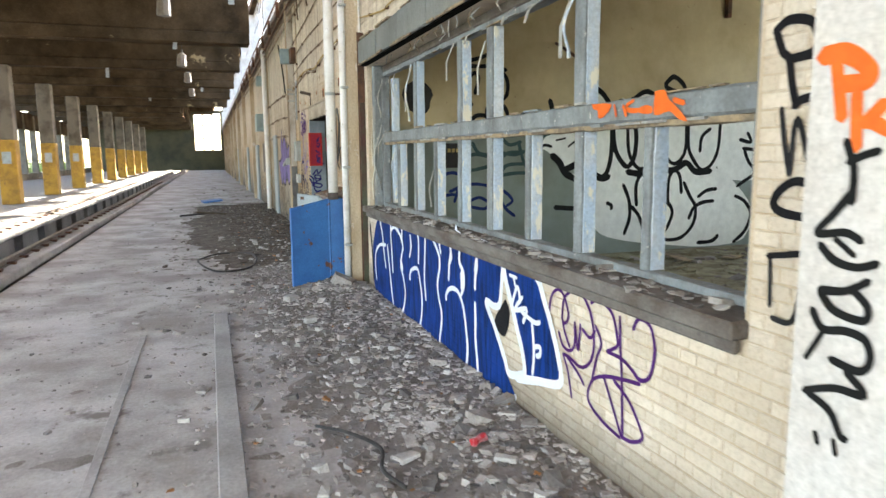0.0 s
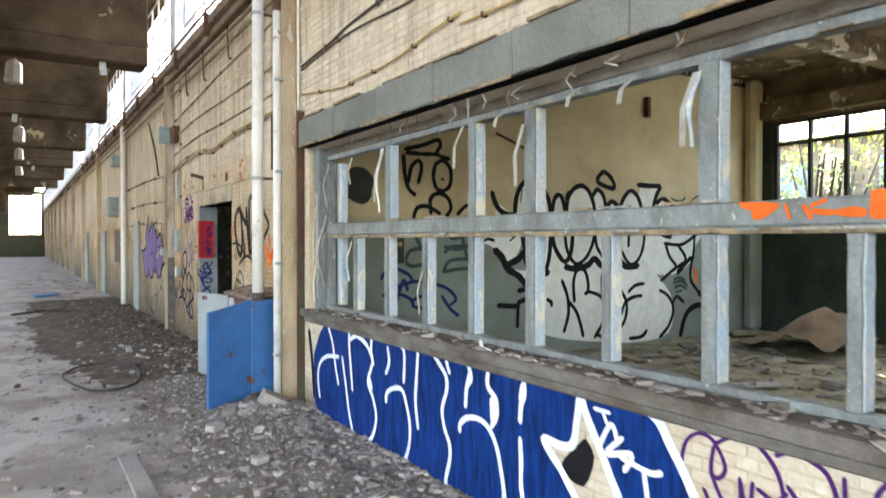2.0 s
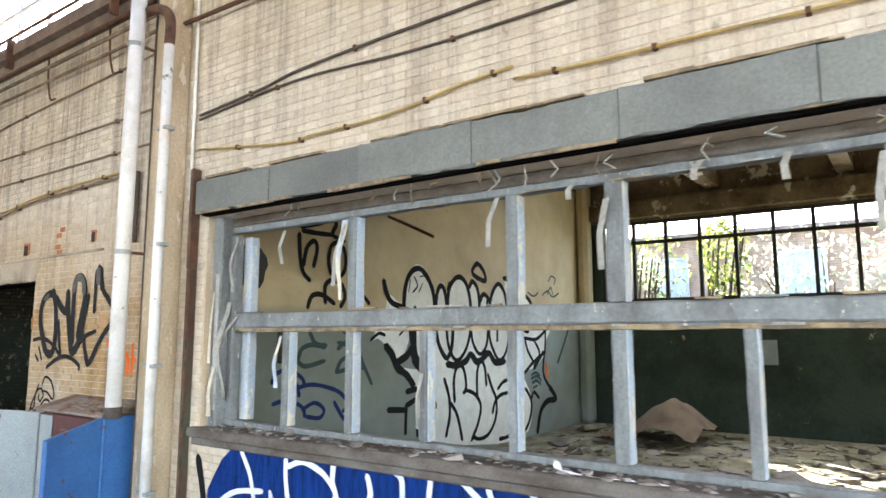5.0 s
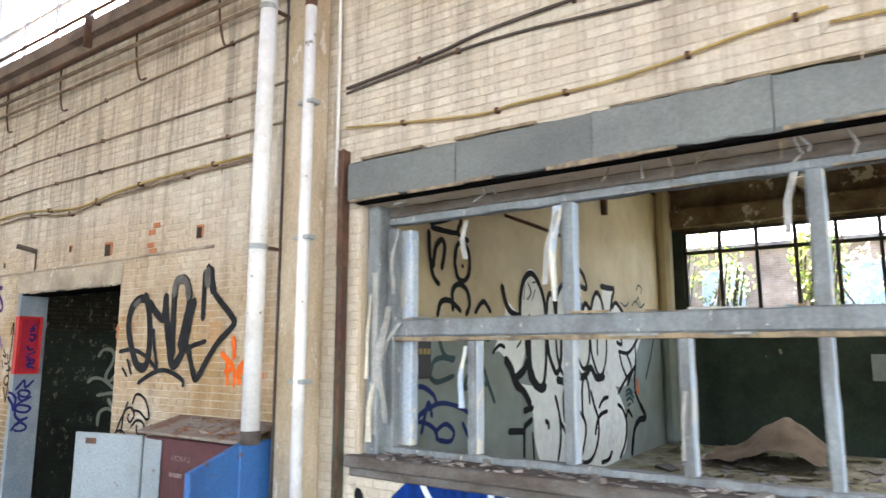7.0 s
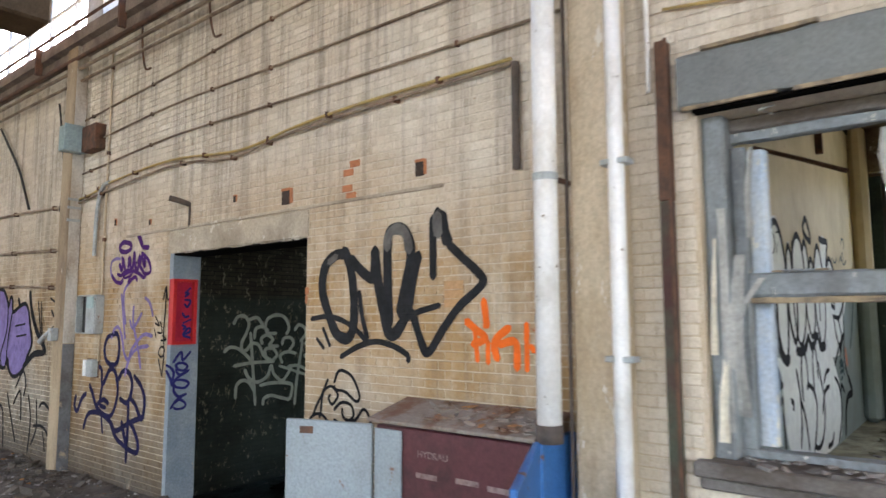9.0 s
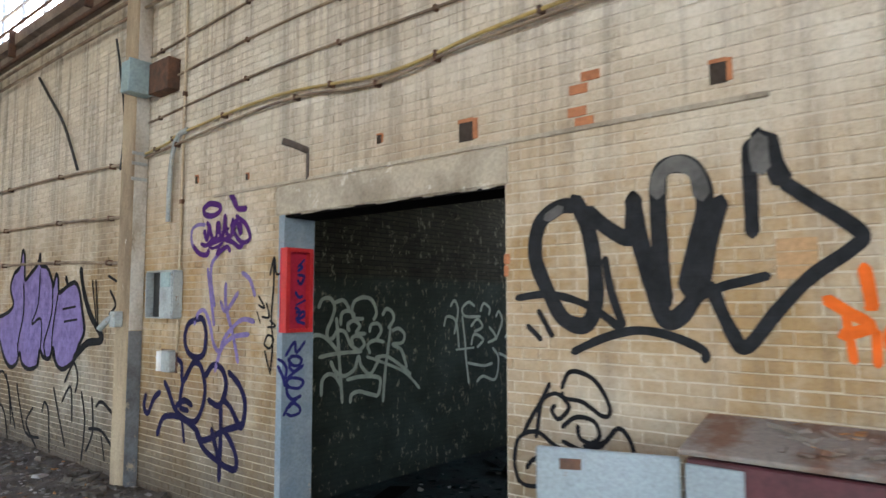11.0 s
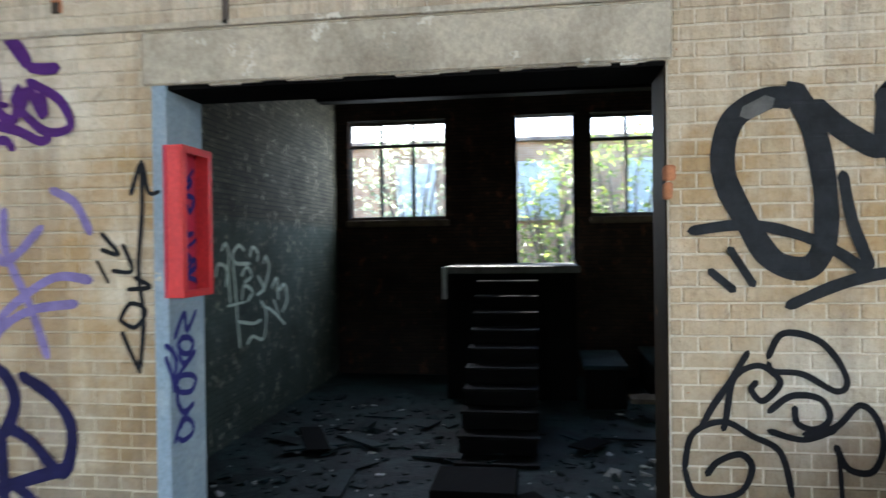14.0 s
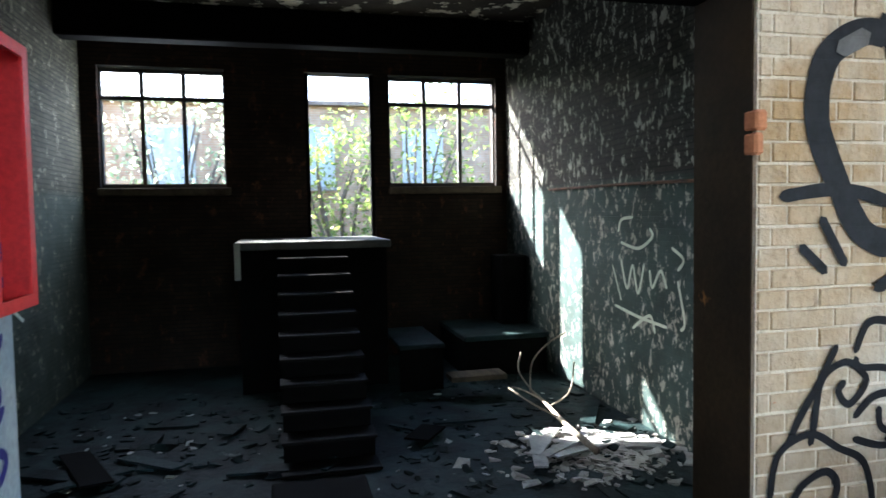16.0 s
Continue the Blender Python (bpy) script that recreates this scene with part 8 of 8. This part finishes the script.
fill('lilac_fill', P_LILAC, [(19.67, 1.61), (19.32, 1.61), (18.92, 1.74), (19.04, 1.97), (18.94, 2.15), (18.74, 2.24), (18.68, 2.44), (18.59, 2.36), (18.55, 2.08), (18.34, 2.16), (18.16, 2.25), (18.09, 2.37), (18.05, 2.24), (17.86, 2.2), (17.7, 2.05), (17.65, 1.97), (17.59, 2.1), (17.52, 2.07), (17.48, 1.91), (17.36, 1.93), (17.18, 1.99), (17.03, 2.0), (16.92, 1.9), (16.84, 1.71), (16.76, 1.48), (16.89, 1.31), (17.0, 1.15), (17.28, 1.04), (17.48, 1.1), (17.58, 1.26), (17.68, 1.14), (17.86, 1.15), (17.97, 1.22), (18.03, 1.04), (18.3, 0.98), (18.52, 1.04), (18.61, 1.16), (18.7, 1.03), (18.9, 0.97), (19.14, 1.07), (19.4, 1.35)], 1)
stroke('outline', P_BLACK, [(19.67, 1.61), (19.32, 1.61), (18.92, 1.74), (19.04, 1.97), (18.94, 2.15), (18.74, 2.24), (18.68, 2.44), (18.59, 2.36), (18.55, 2.08), (18.34, 2.16), (18.16, 2.25), (18.09, 2.37), (18.05, 2.24), (17.86, 2.2), (17.7, 2.05), (17.65, 1.97), (17.59, 2.1), (17.52, 2.07), (17.48, 1.91), (17.36, 1.93), (17.18, 1.99), (17.03, 2.0), (16.92, 1.9), (16.84, 1.71)], 0.055, 2)
stroke('outline', P_BLACK, [(16.84, 1.71), (16.76, 1.48), (16.89, 1.31), (17.0, 1.15), (17.28, 1.04), (17.48, 1.1), (17.58, 1.26), (17.68, 1.14), (17.86, 1.15), (17.97, 1.22), (18.03, 1.04), (18.3, 0.98), (18.52, 1.04), (18.61, 1.16), (18.7, 1.03), (18.9, 0.97), (19.14, 1.07), (19.4, 1.35), (19.67, 1.61)], 0.055, 2)
stroke('outline', P_BLACK, [(18.58, 2.02), (18.54, 1.65), (18.68, 1.28), (18.64, 1.09)], 0.035, 3)
stroke('outline', P_BLACK, [(18.06, 2.18), (18.08, 1.77), (18.25, 1.53), (17.98, 1.59), (17.94, 1.3), (18.03, 1.07)], 0.035, 3)
stroke('outline', P_BLACK, [(17.66, 1.99), (17.66, 1.65), (17.84, 1.31), (17.77, 1.14)], 0.035, 3)
stroke('outline', P_BLACK, [(17.48, 1.93), (17.59, 1.54), (17.61, 1.26), (17.52, 1.12)], 0.035, 3)
stroke('outline', P_BLACK, [(16.61, 2.02), (16.48, 1.61)], 0.035, 3)
stroke('outline', P_BLACK, [(16.52, 2.02), (16.43, 1.56)], 0.035, 3)
stroke('outline', P_BLACK, [(17.35, 1.71), (17.01, 1.74)], 0.035, 3)
stroke('outline', P_BLACK, [(17.29, 1.57), (16.95, 1.6)], 0.035, 3)
stroke('outline', P_BLACK, [(16.91, 2.16), (16.82, 1.92), (16.63, 1.66), (16.33, 1.41), (16.68, 1.35), (17.0, 1.18)], 0.085, 2)
stroke('outline', P_BLACK, [(17.3, 2.07), (17.24, 1.98)], 0.085, 2)

spray('black scribbled tags low on the dirty wall', 'x', 1.88, -1)
stroke('stroke', P_BLACK, [(19.46, 0.72), (19.22, 0.9), (18.97, 0.76), (18.8, 0.46), (18.64, 0.23)], 0.038, 1)
stroke('stroke', P_BLACK, [(19.05, 0.88), (18.89, 0.58), (18.8, 0.28)], 0.038, 1)
stroke('stroke', P_BLACK, [(18.66, 0.78), (18.5, 0.49), (18.28, 0.22), (17.88, 0.21)], 0.038, 1)
stroke('stroke', P_BLACK, [(17.82, 0.51), (17.76, 0.63), (17.63, 0.53), (17.56, 0.09)], 0.038, 1)
stroke('stroke', P_BLACK, [(17.51, 0.82), (17.39, 0.61), (17.14, 0.21)], 0.038, 1)
stroke('stroke', P_BLACK, [(17.22, 0.9), (17.0, 1.12), (16.88, 0.97), (16.93, 0.81)], 0.038, 1)
stroke('stroke', P_BLACK, [(17.27, 0.68), (17.05, 0.86), (16.98, 0.49)], 0.038, 1)
stroke('stroke', P_BLACK, [(16.77, 0.83), (16.66, 0.53), (16.71, 0.12)], 0.038, 1)
stroke('stroke', P_BLACK, [(16.51, 0.8), (16.46, 0.46), (16.61, 0.23)], 0.038, 1)
stroke('stroke', P_BLACK, [(16.41, 0.71), (16.27, 0.77), (15.99, 0.66)], 0.038, 1)
stroke('stroke', P_BLACK, [(16.56, 0.47), (16.26, 0.48), (15.98, 0.33)], 0.038, 1)
stroke('stroke', P_BLACK, [(16.26, 0.43), (16.17, 0.2)], 0.038, 1)
stroke('stroke', P_BLACK, [(19.45, 0.33), (19.28, 0.48), (19.04, 0.38), (18.87, 0.02)], 0.038, 1)
stroke('stroke', P_BLACK, [(18.09, 0.54), (18.29, 0.34), (17.94, 0.09)], 0.038, 1)
stroke('stroke', P_BLACK, [(16.24, 2.06), (16.05, 2.0)], 0.038, 1)
stroke('stroke', P_BLACK, [(16.19, 1.91), (16.05, 1.76), (16.19, 1.66)], 0.038, 1)

spray('pale looping tags sprayed on the dark brick', 'y', 15.35, -1)
stroke('stroke', P_PALE, [(6.4, 1.73), (6.5, 1.81), (6.58, 1.66), (6.49, 1.32)], 0.045, 1)
stroke('stroke', P_PALE, [(6.25, 1.44), (6.32, 1.58), (6.53, 1.5), (6.6, 1.12)], 0.045, 1)
stroke('stroke', P_PALE, [(6.99, 1.73), (6.84, 1.79), (6.68, 1.69), (6.76, 1.58), (7.14, 1.57)], 0.045, 1)
stroke('stroke', P_PALE, [(7.14, 1.65), (7.23, 1.77), (7.39, 1.69), (7.36, 1.59)], 0.045, 1)
stroke('stroke', P_PALE, [(7.56, 1.56), (7.64, 1.64), (7.73, 1.48), (7.55, 1.19)], 0.045, 1)
stroke('stroke', P_PALE, [(6.53, 1.09), (6.97, 1.1)], 0.045, 1)
stroke('stroke', P_PALE, [(6.68, 1.58), (6.75, 1.19), (6.77, 0.96), (6.84, 0.57)], 0.045, 1)
stroke('stroke', P_PALE, [(6.82, 0.88), (7.21, 0.81), (7.45, 0.83)], 0.045, 1)
stroke('stroke', P_PALE, [(7.04, 0.58), (7.2, 0.65), (7.53, 0.58), (7.62, 0.9), (7.46, 1.07)], 0.045, 1)
stroke('stroke', P_PALE, [(7.63, 0.98), (7.89, 0.88), (8.26, 0.68)], 0.045, 1)
stroke('stroke', P_PALE, [(7.89, 1.05), (8.07, 0.78)], 0.045, 1)
stroke('stroke', P_PALE, [(7.81, 1.22), (7.99, 1.34), (8.04, 1.04)], 0.045, 1)
stroke('stroke', P_PALE, [(8.08, 1.17), (8.27, 1.24), (8.36, 1.02), (8.17, 0.86)], 0.045, 1)
stroke('stroke', P_PALE, [(6.9, 1.42), (7.06, 1.53), (7.19, 1.41), (6.98, 1.34)], 0.045, 1)
stroke('stroke', P_PALE, [(6.9, 1.14), (6.98, 1.3), (7.21, 1.21), (7.05, 1.1)], 0.045, 1)
stroke('stroke', P_PALE, [(7.38, 1.4), (7.55, 1.23), (7.34, 1.16)], 0.045, 1)
stroke('stroke', P_PALE, [(4.71, 1.1), (4.97, 1.02), (5.42, 0.85), (5.72, 0.61)], 0.04, 1)
stroke('stroke', P_PALE, [(3.92, 1.72), (3.98, 1.82), (4.1, 1.83), (4.17, 1.73), (4.13, 1.59), (4.06, 1.46), (4.07, 1.35), (4.15, 1.36), (4.22, 1.44), (4.34, 1.42), (4.44, 1.26), (4.57, 1.19)], 0.05, 1)
stroke('stroke', P_PALE, [(4.2, 1.6), (4.22, 1.44), (4.25, 1.13), (4.31, 0.57)], 0.05, 1)
stroke('stroke', P_PALE, [(3.94, 1.14), (4.23, 1.17), (4.62, 1.17)], 0.05, 1)
stroke('stroke', P_PALE, [(4.12, 1.08), (4.19, 0.96), (4.33, 0.89), (4.5, 0.96), (4.57, 1.11), (4.62, 0.99), (4.77, 0.88), (4.9, 1.01), (4.94, 1.09)], 0.05, 1)
stroke('stroke', P_PALE, [(4.45, 1.7), (4.5, 1.8), (4.65, 1.85), (4.8, 1.81), (4.88, 1.66), (4.83, 1.56)], 0.05, 1)
stroke('stroke', P_PALE, [(4.45, 1.7), (4.49, 1.59), (4.65, 1.58)], 0.05, 1)
stroke('stroke', P_PALE, [(4.41, 1.43), (4.39, 1.51), (4.49, 1.56), (4.59, 1.49), (4.53, 1.41), (4.69, 1.39)], 0.05, 1)
stroke('stroke', P_PALE, [(4.47, 1.26), (4.46, 1.35), (4.59, 1.36), (4.67, 1.26), (4.59, 1.19)], 0.05, 1)
stroke('stroke', P_PALE, [(4.76, 1.41), (4.79, 1.5), (4.91, 1.51), (4.97, 1.42), (4.89, 1.32)], 0.05, 1)
stroke('stroke', P_PALE, [(4.77, 1.14), (4.73, 1.25), (4.86, 1.3), (5.02, 1.27)], 0.05, 1)
stroke('stroke', P_PALE, [(4.87, 1.08), (5.08, 1.08), (5.35, 0.94), (5.54, 0.81)], 0.05, 1)
stroke('stroke', P_PALE, [(4.99, 1.62), (5.06, 1.7), (5.17, 1.66), (5.2, 1.56), (5.1, 1.45)], 0.05, 1)
stroke('stroke', P_PALE, [(5.14, 1.45), (5.11, 1.25), (5.05, 0.92), (5.01, 0.51)], 0.05, 1)
stroke('stroke', P_PALE, [(5.18, 1.41), (5.29, 1.44), (5.41, 1.36), (5.37, 1.25), (5.18, 1.23), (5.35, 1.15), (5.46, 0.91)], 0.05, 1)
stroke('stroke', P_PALE, [(4.38, 0.84), (4.62, 0.86), (4.93, 0.82), (4.95, 0.69), (4.91, 0.59)], 0.05, 1)
stroke('stroke', P_PALE, [(4.44, 0.56), (4.46, 0.65), (4.58, 0.68), (4.73, 0.64), (4.91, 0.59)], 0.05, 1)
stroke('stroke', P_PALE, [(3.98, 0.69), (3.99, 0.86), (4.08, 0.93), (4.19, 0.9), (4.28, 0.78)], 0.05, 1)
stroke('stroke', P_PALE, [(3.78, 1.34), (3.87, 1.4), (4.0, 1.38), (4.14, 1.28), (4.23, 1.19)], 0.05, 1)
stroke('stroke', P_PALE, [(4.27, 1.51), (4.29, 1.65), (4.41, 1.68), (4.5, 1.62)], 0.05, 1)
stroke('stroke', P_PALE, [(4.17, 1.78), (4.31, 1.81), (4.41, 1.7)], 0.05, 1)

spray('faint pale tag on the dark brick', 'y', 8.94, 1)
stroke('stroke', P_PALE, [(7.01, 1.54), (6.94, 1.67), (6.7, 1.7)], 0.035, 1)
stroke('stroke', P_PALE, [(6.95, 1.42), (6.58, 1.37), (6.31, 1.5), (6.36, 1.58)], 0.035, 1)
stroke('stroke', P_PALE, [(7.14, 1.15), (6.95, 0.78)], 0.035, 1)
stroke('stroke', P_PALE, [(6.95, 1.23), (6.82, 0.92), (6.7, 1.18), (6.59, 0.89), (6.47, 1.2)], 0.035, 1)
stroke('stroke', P_PALE, [(6.36, 1.15), (6.31, 0.98), (6.16, 1.16), (6.05, 1.0)], 0.035, 1)
stroke('stroke', P_PALE, [(5.96, 1.4), (5.77, 1.3), (5.86, 1.19)], 0.035, 1)
stroke('stroke', P_PALE, [(5.86, 1.08), (5.75, 0.71), (5.81, 0.62)], 0.035, 1)
stroke('stroke', P_PALE, [(7.08, 0.7), (6.59, 0.64), (6.05, 0.61)], 0.035, 1)
stroke('stroke', P_PALE, [(6.7, 0.5), (6.36, 0.68), (6.26, 0.52)], 0.035, 1)

SPRAY.update(root=rb, axis='y', at=13.302, side=-1)
stroke('marker_tag', P_SMOOTH_NAVY, [(2.0, 2.05), (2.06, 2.11)], 0.024, 1)
stroke('marker_tag', P_SMOOTH_NAVY, [(2.0, 2.02), (2.04, 2.05), (2.01, 2.07)], 0.024, 1)
stroke('marker_tag', P_SMOOTH_NAVY, [(2.0, 1.99), (2.06, 1.98), (2.03, 1.92), (2.0, 1.95)], 0.024, 1)
stroke('marker_tag', P_SMOOTH_NAVY, [(1.98, 1.86), (2.01, 1.82), (2.05, 1.83)], 0.024, 1)
stroke('marker_tag', P_SMOOTH_NAVY, [(1.99, 1.76), (2.08, 1.8)], 0.024, 1)
stroke('marker_tag', P_SMOOTH_NAVY, [(1.98, 1.74), (2.02, 1.72), (1.99, 1.7)], 0.024, 1)
stroke('marker_tag', P_SMOOTH_NAVY, [(1.99, 1.65), (2.05, 1.71), (2.07, 1.68), (2.0, 1.64), (2.06, 1.62), (2.13, 1.59)], 0.024, 1)

spray('navy marker writing down the blue-grey door jamb', 'y', 13.316, -1)
stroke('stroke', P_SMOOTH_NAVY, [(1.91, 1.38), (1.99, 1.48), (2.01, 1.4), (2.09, 1.48)], 0.026, 1)
stroke('stroke', P_SMOOTH_NAVY, [(1.98, 1.38), (1.94, 1.35), (1.97, 1.31), (2.03, 1.3), (2.06, 1.34), (2.02, 1.37), (1.98, 1.37)], 0.026, 1)
stroke('stroke', P_SMOOTH_NAVY, [(1.95, 1.33), (1.95, 1.29), (1.99, 1.26), (2.08, 1.3)], 0.026, 1)
stroke('stroke', P_SMOOTH_NAVY, [(2.07, 1.29), (1.94, 1.22), (1.91, 1.16), (1.89, 1.22), (1.84, 1.31)], 0.026, 1)
stroke('stroke', P_SMOOTH_NAVY, [(1.84, 1.36), (1.89, 1.33), (1.92, 1.28), (1.91, 1.21)], 0.026, 1)
stroke('stroke', P_SMOOTH_NAVY, [(1.92, 1.17), (1.95, 1.21), (2.04, 1.2), (2.08, 1.17), (2.04, 1.13), (1.96, 1.14), (1.93, 1.16), (1.93, 1.1), (1.98, 1.05), (2.06, 1.07)], 0.026, 1)
stroke('stroke', P_SMOOTH_NAVY, [(2.02, 1.05), (1.95, 1.01), (1.9, 0.94)], 0.026, 1)
stroke('stroke', P_SMOOTH_NAVY, [(1.94, 0.99), (1.99, 1.02), (2.05, 0.98), (2.04, 0.94), (1.97, 0.93), (1.93, 0.95)], 0.026, 1)

spray('orange spray letters on the window transom', 'x', 2.025, -1)
fill('orange_block', P_SMOOTH_ORANGE, [(3.29, 2.02), (3.11, 2.01), (3.11, 1.98), (3.16, 1.95), (3.18, 1.94), (3.22, 1.94), (3.23, 1.98), (3.27, 1.99)], 1)
fill('orange_block', P_SMOOTH_ORANGE, [(2.73, 2.04), (2.66, 2.04), (2.63, 2.0), (2.56, 1.95), (2.49, 1.89), (2.55, 1.9), (2.62, 1.94), (2.73, 1.93)], 1)
fill('orange_block', P_SMOOTH_ORANGE, [(2.88, 1.96), (2.81, 1.98), (2.75, 1.97), (2.75, 1.94), (2.82, 1.94)], 2)
stroke('stroke', P_SMOOTH_ORANGE, [(3.07, 2.0), (3.05, 1.94)], 0.02, 1)
stroke('stroke', P_SMOOTH_ORANGE, [(2.99, 1.99), (2.96, 1.94)], 0.03, 1)
stroke('stroke', P_SMOOTH_ORANGE, [(2.9, 2.01), (2.96, 1.99)], 0.025, 1)
stroke('stroke', P_SMOOTH_ORANGE, [(2.96, 1.97), (2.9, 1.96), (2.86, 1.96)], 0.025, 1)
stroke('stroke', P_SMOOTH_ORANGE, [(2.59, 1.99), (2.52, 1.97)], 0.035, 1)

# ---------------------------------------------------------------- bricks of the long wall
BR_END = 27.0
SOLID = [(WIN[0] - 0.02, WIN[1] + 0.02, WIN[2] - 0.10, 3.13), (DOOR[0] - 0.002, DOOR[1] + 0.003, -1, DOOR[3]), (DOOR[0] - 0.022, DOOR[1] + 0.102, DOOR[3], 2.665)]
rb_ = random.Random(11)


def spans(z0, z1):
    """The stretches of a course that are brick."""
    cuts = [(1.50, BR_END)]
    for y0, y1, a, b in SOLID:
        if z1 > a + 0.01 and z0 < b - 0.01:
            cuts = [s for c in cuts for s in ((c[0], min(c[1], y0)), (max(c[0], y1), c[1])) if s[1] - s[0] > 0.03]
    return cuts


def brick_block(y0, y1, z0, z1, out):
    """Eight corners: a chamfered face that stands proud of the joint."""
    e = 0.0035
    return [(FACE + 0.001, y0, z0), (FACE + 0.001, y1, z0), (FACE + 0.001, y1, z1), (FACE + 0.001, y0, z1),
            (W - out, y0 + e, z0 + e), (W - out, y1 - e, z0 + e), (W - out, y1 - e, z1 - e), (W - out, y0 + e, z1 - e)]


QUADS = ((4, 7, 6, 5), (0, 4, 5, 1), (1, 5, 6, 2), (2, 6, 7, 3), (3, 7, 4, 0))
fields = {0: ([], []), 1: ([], []), 2: ([], [])}
near = []
for row in range(84):
    z0 = row * COURSE + 0.003
    z1 = z0 + COURSE - 0.0065
    step = 0.225 if row % 2 else 0.1125
    for a, b in spans(z0, z1):
        k = math.floor(a / step)
        y = k * step + (0.056 if row % 2 == 0 else 0.0)
        while y < b:
            s, t = max(y, a) + 0.003, min(y + step, b) - 0.003
            if t - s > 0.02:
                jit = rb_.uniform(-0.002, 0.0022)
                dz = rb_.uniform(-0.0015, 0.0015)
                whole = abs((t - s) - (step - 0.006)) < 1e-4
                if whole and 9.45 < s < 11.2 and 1.16 < z0 < 2.62 and len(near) < 300:
                    near.append((row % 2, s, z0 + dz, jit))
                else:
                    vs, fs = fields[(s > 8.6) + (s > 15.73)]
                    n = len(vs)
                    vs += brick_block(s, t, z0 + dz, z1 + dz, jit)
                    fs += [tuple(n + q for q in f) for f in QUADS]
            y += step
LOOKS = ((M_BRICK, "cream-painted bricks in alternating courses"), (M_BRICK_TAN, "tan-painted dirty bricks in alternating courses"), (M_BRICK_SOOT, "soot-stained brown bricks further down the hall"))
for zone, (vs, fs) in fields.items():
    me = bpy.data.meshes.new("brick_field")
    me.from_pydata(vs, [], fs)
    me.materials.append(LOOKS[zone][0])
    fld = new("brick_field", me)
    fld.parent = wall
    tagged(fld, LOOKS[zone][1], kind="stuff")
shapes = []
for step in (0.1125, 0.225):
    me = bpy.data.meshes.new("brick")
    me.from_pydata([(x - W, y, z) for x, y, z in brick_block(0, step - 0.006, 0, COURSE - 0.0065, 0.0)], [], [tuple(f) for f in QUADS])
    me.materials.append(M_BRICK_TAN)
    shapes.append(me)
for kind, y, z, jit in near:
    ob = new("brick", shapes[kind])
    ob.parent = wall
    ob.location = (W - jit, y, z)
structure("wall_long_far_face", boxes((W, FACE + 0.001, BR_END, 93, 0, 5.0)), M_BRICK_SOOT, "distant stretch of the stained brown-painted wall")
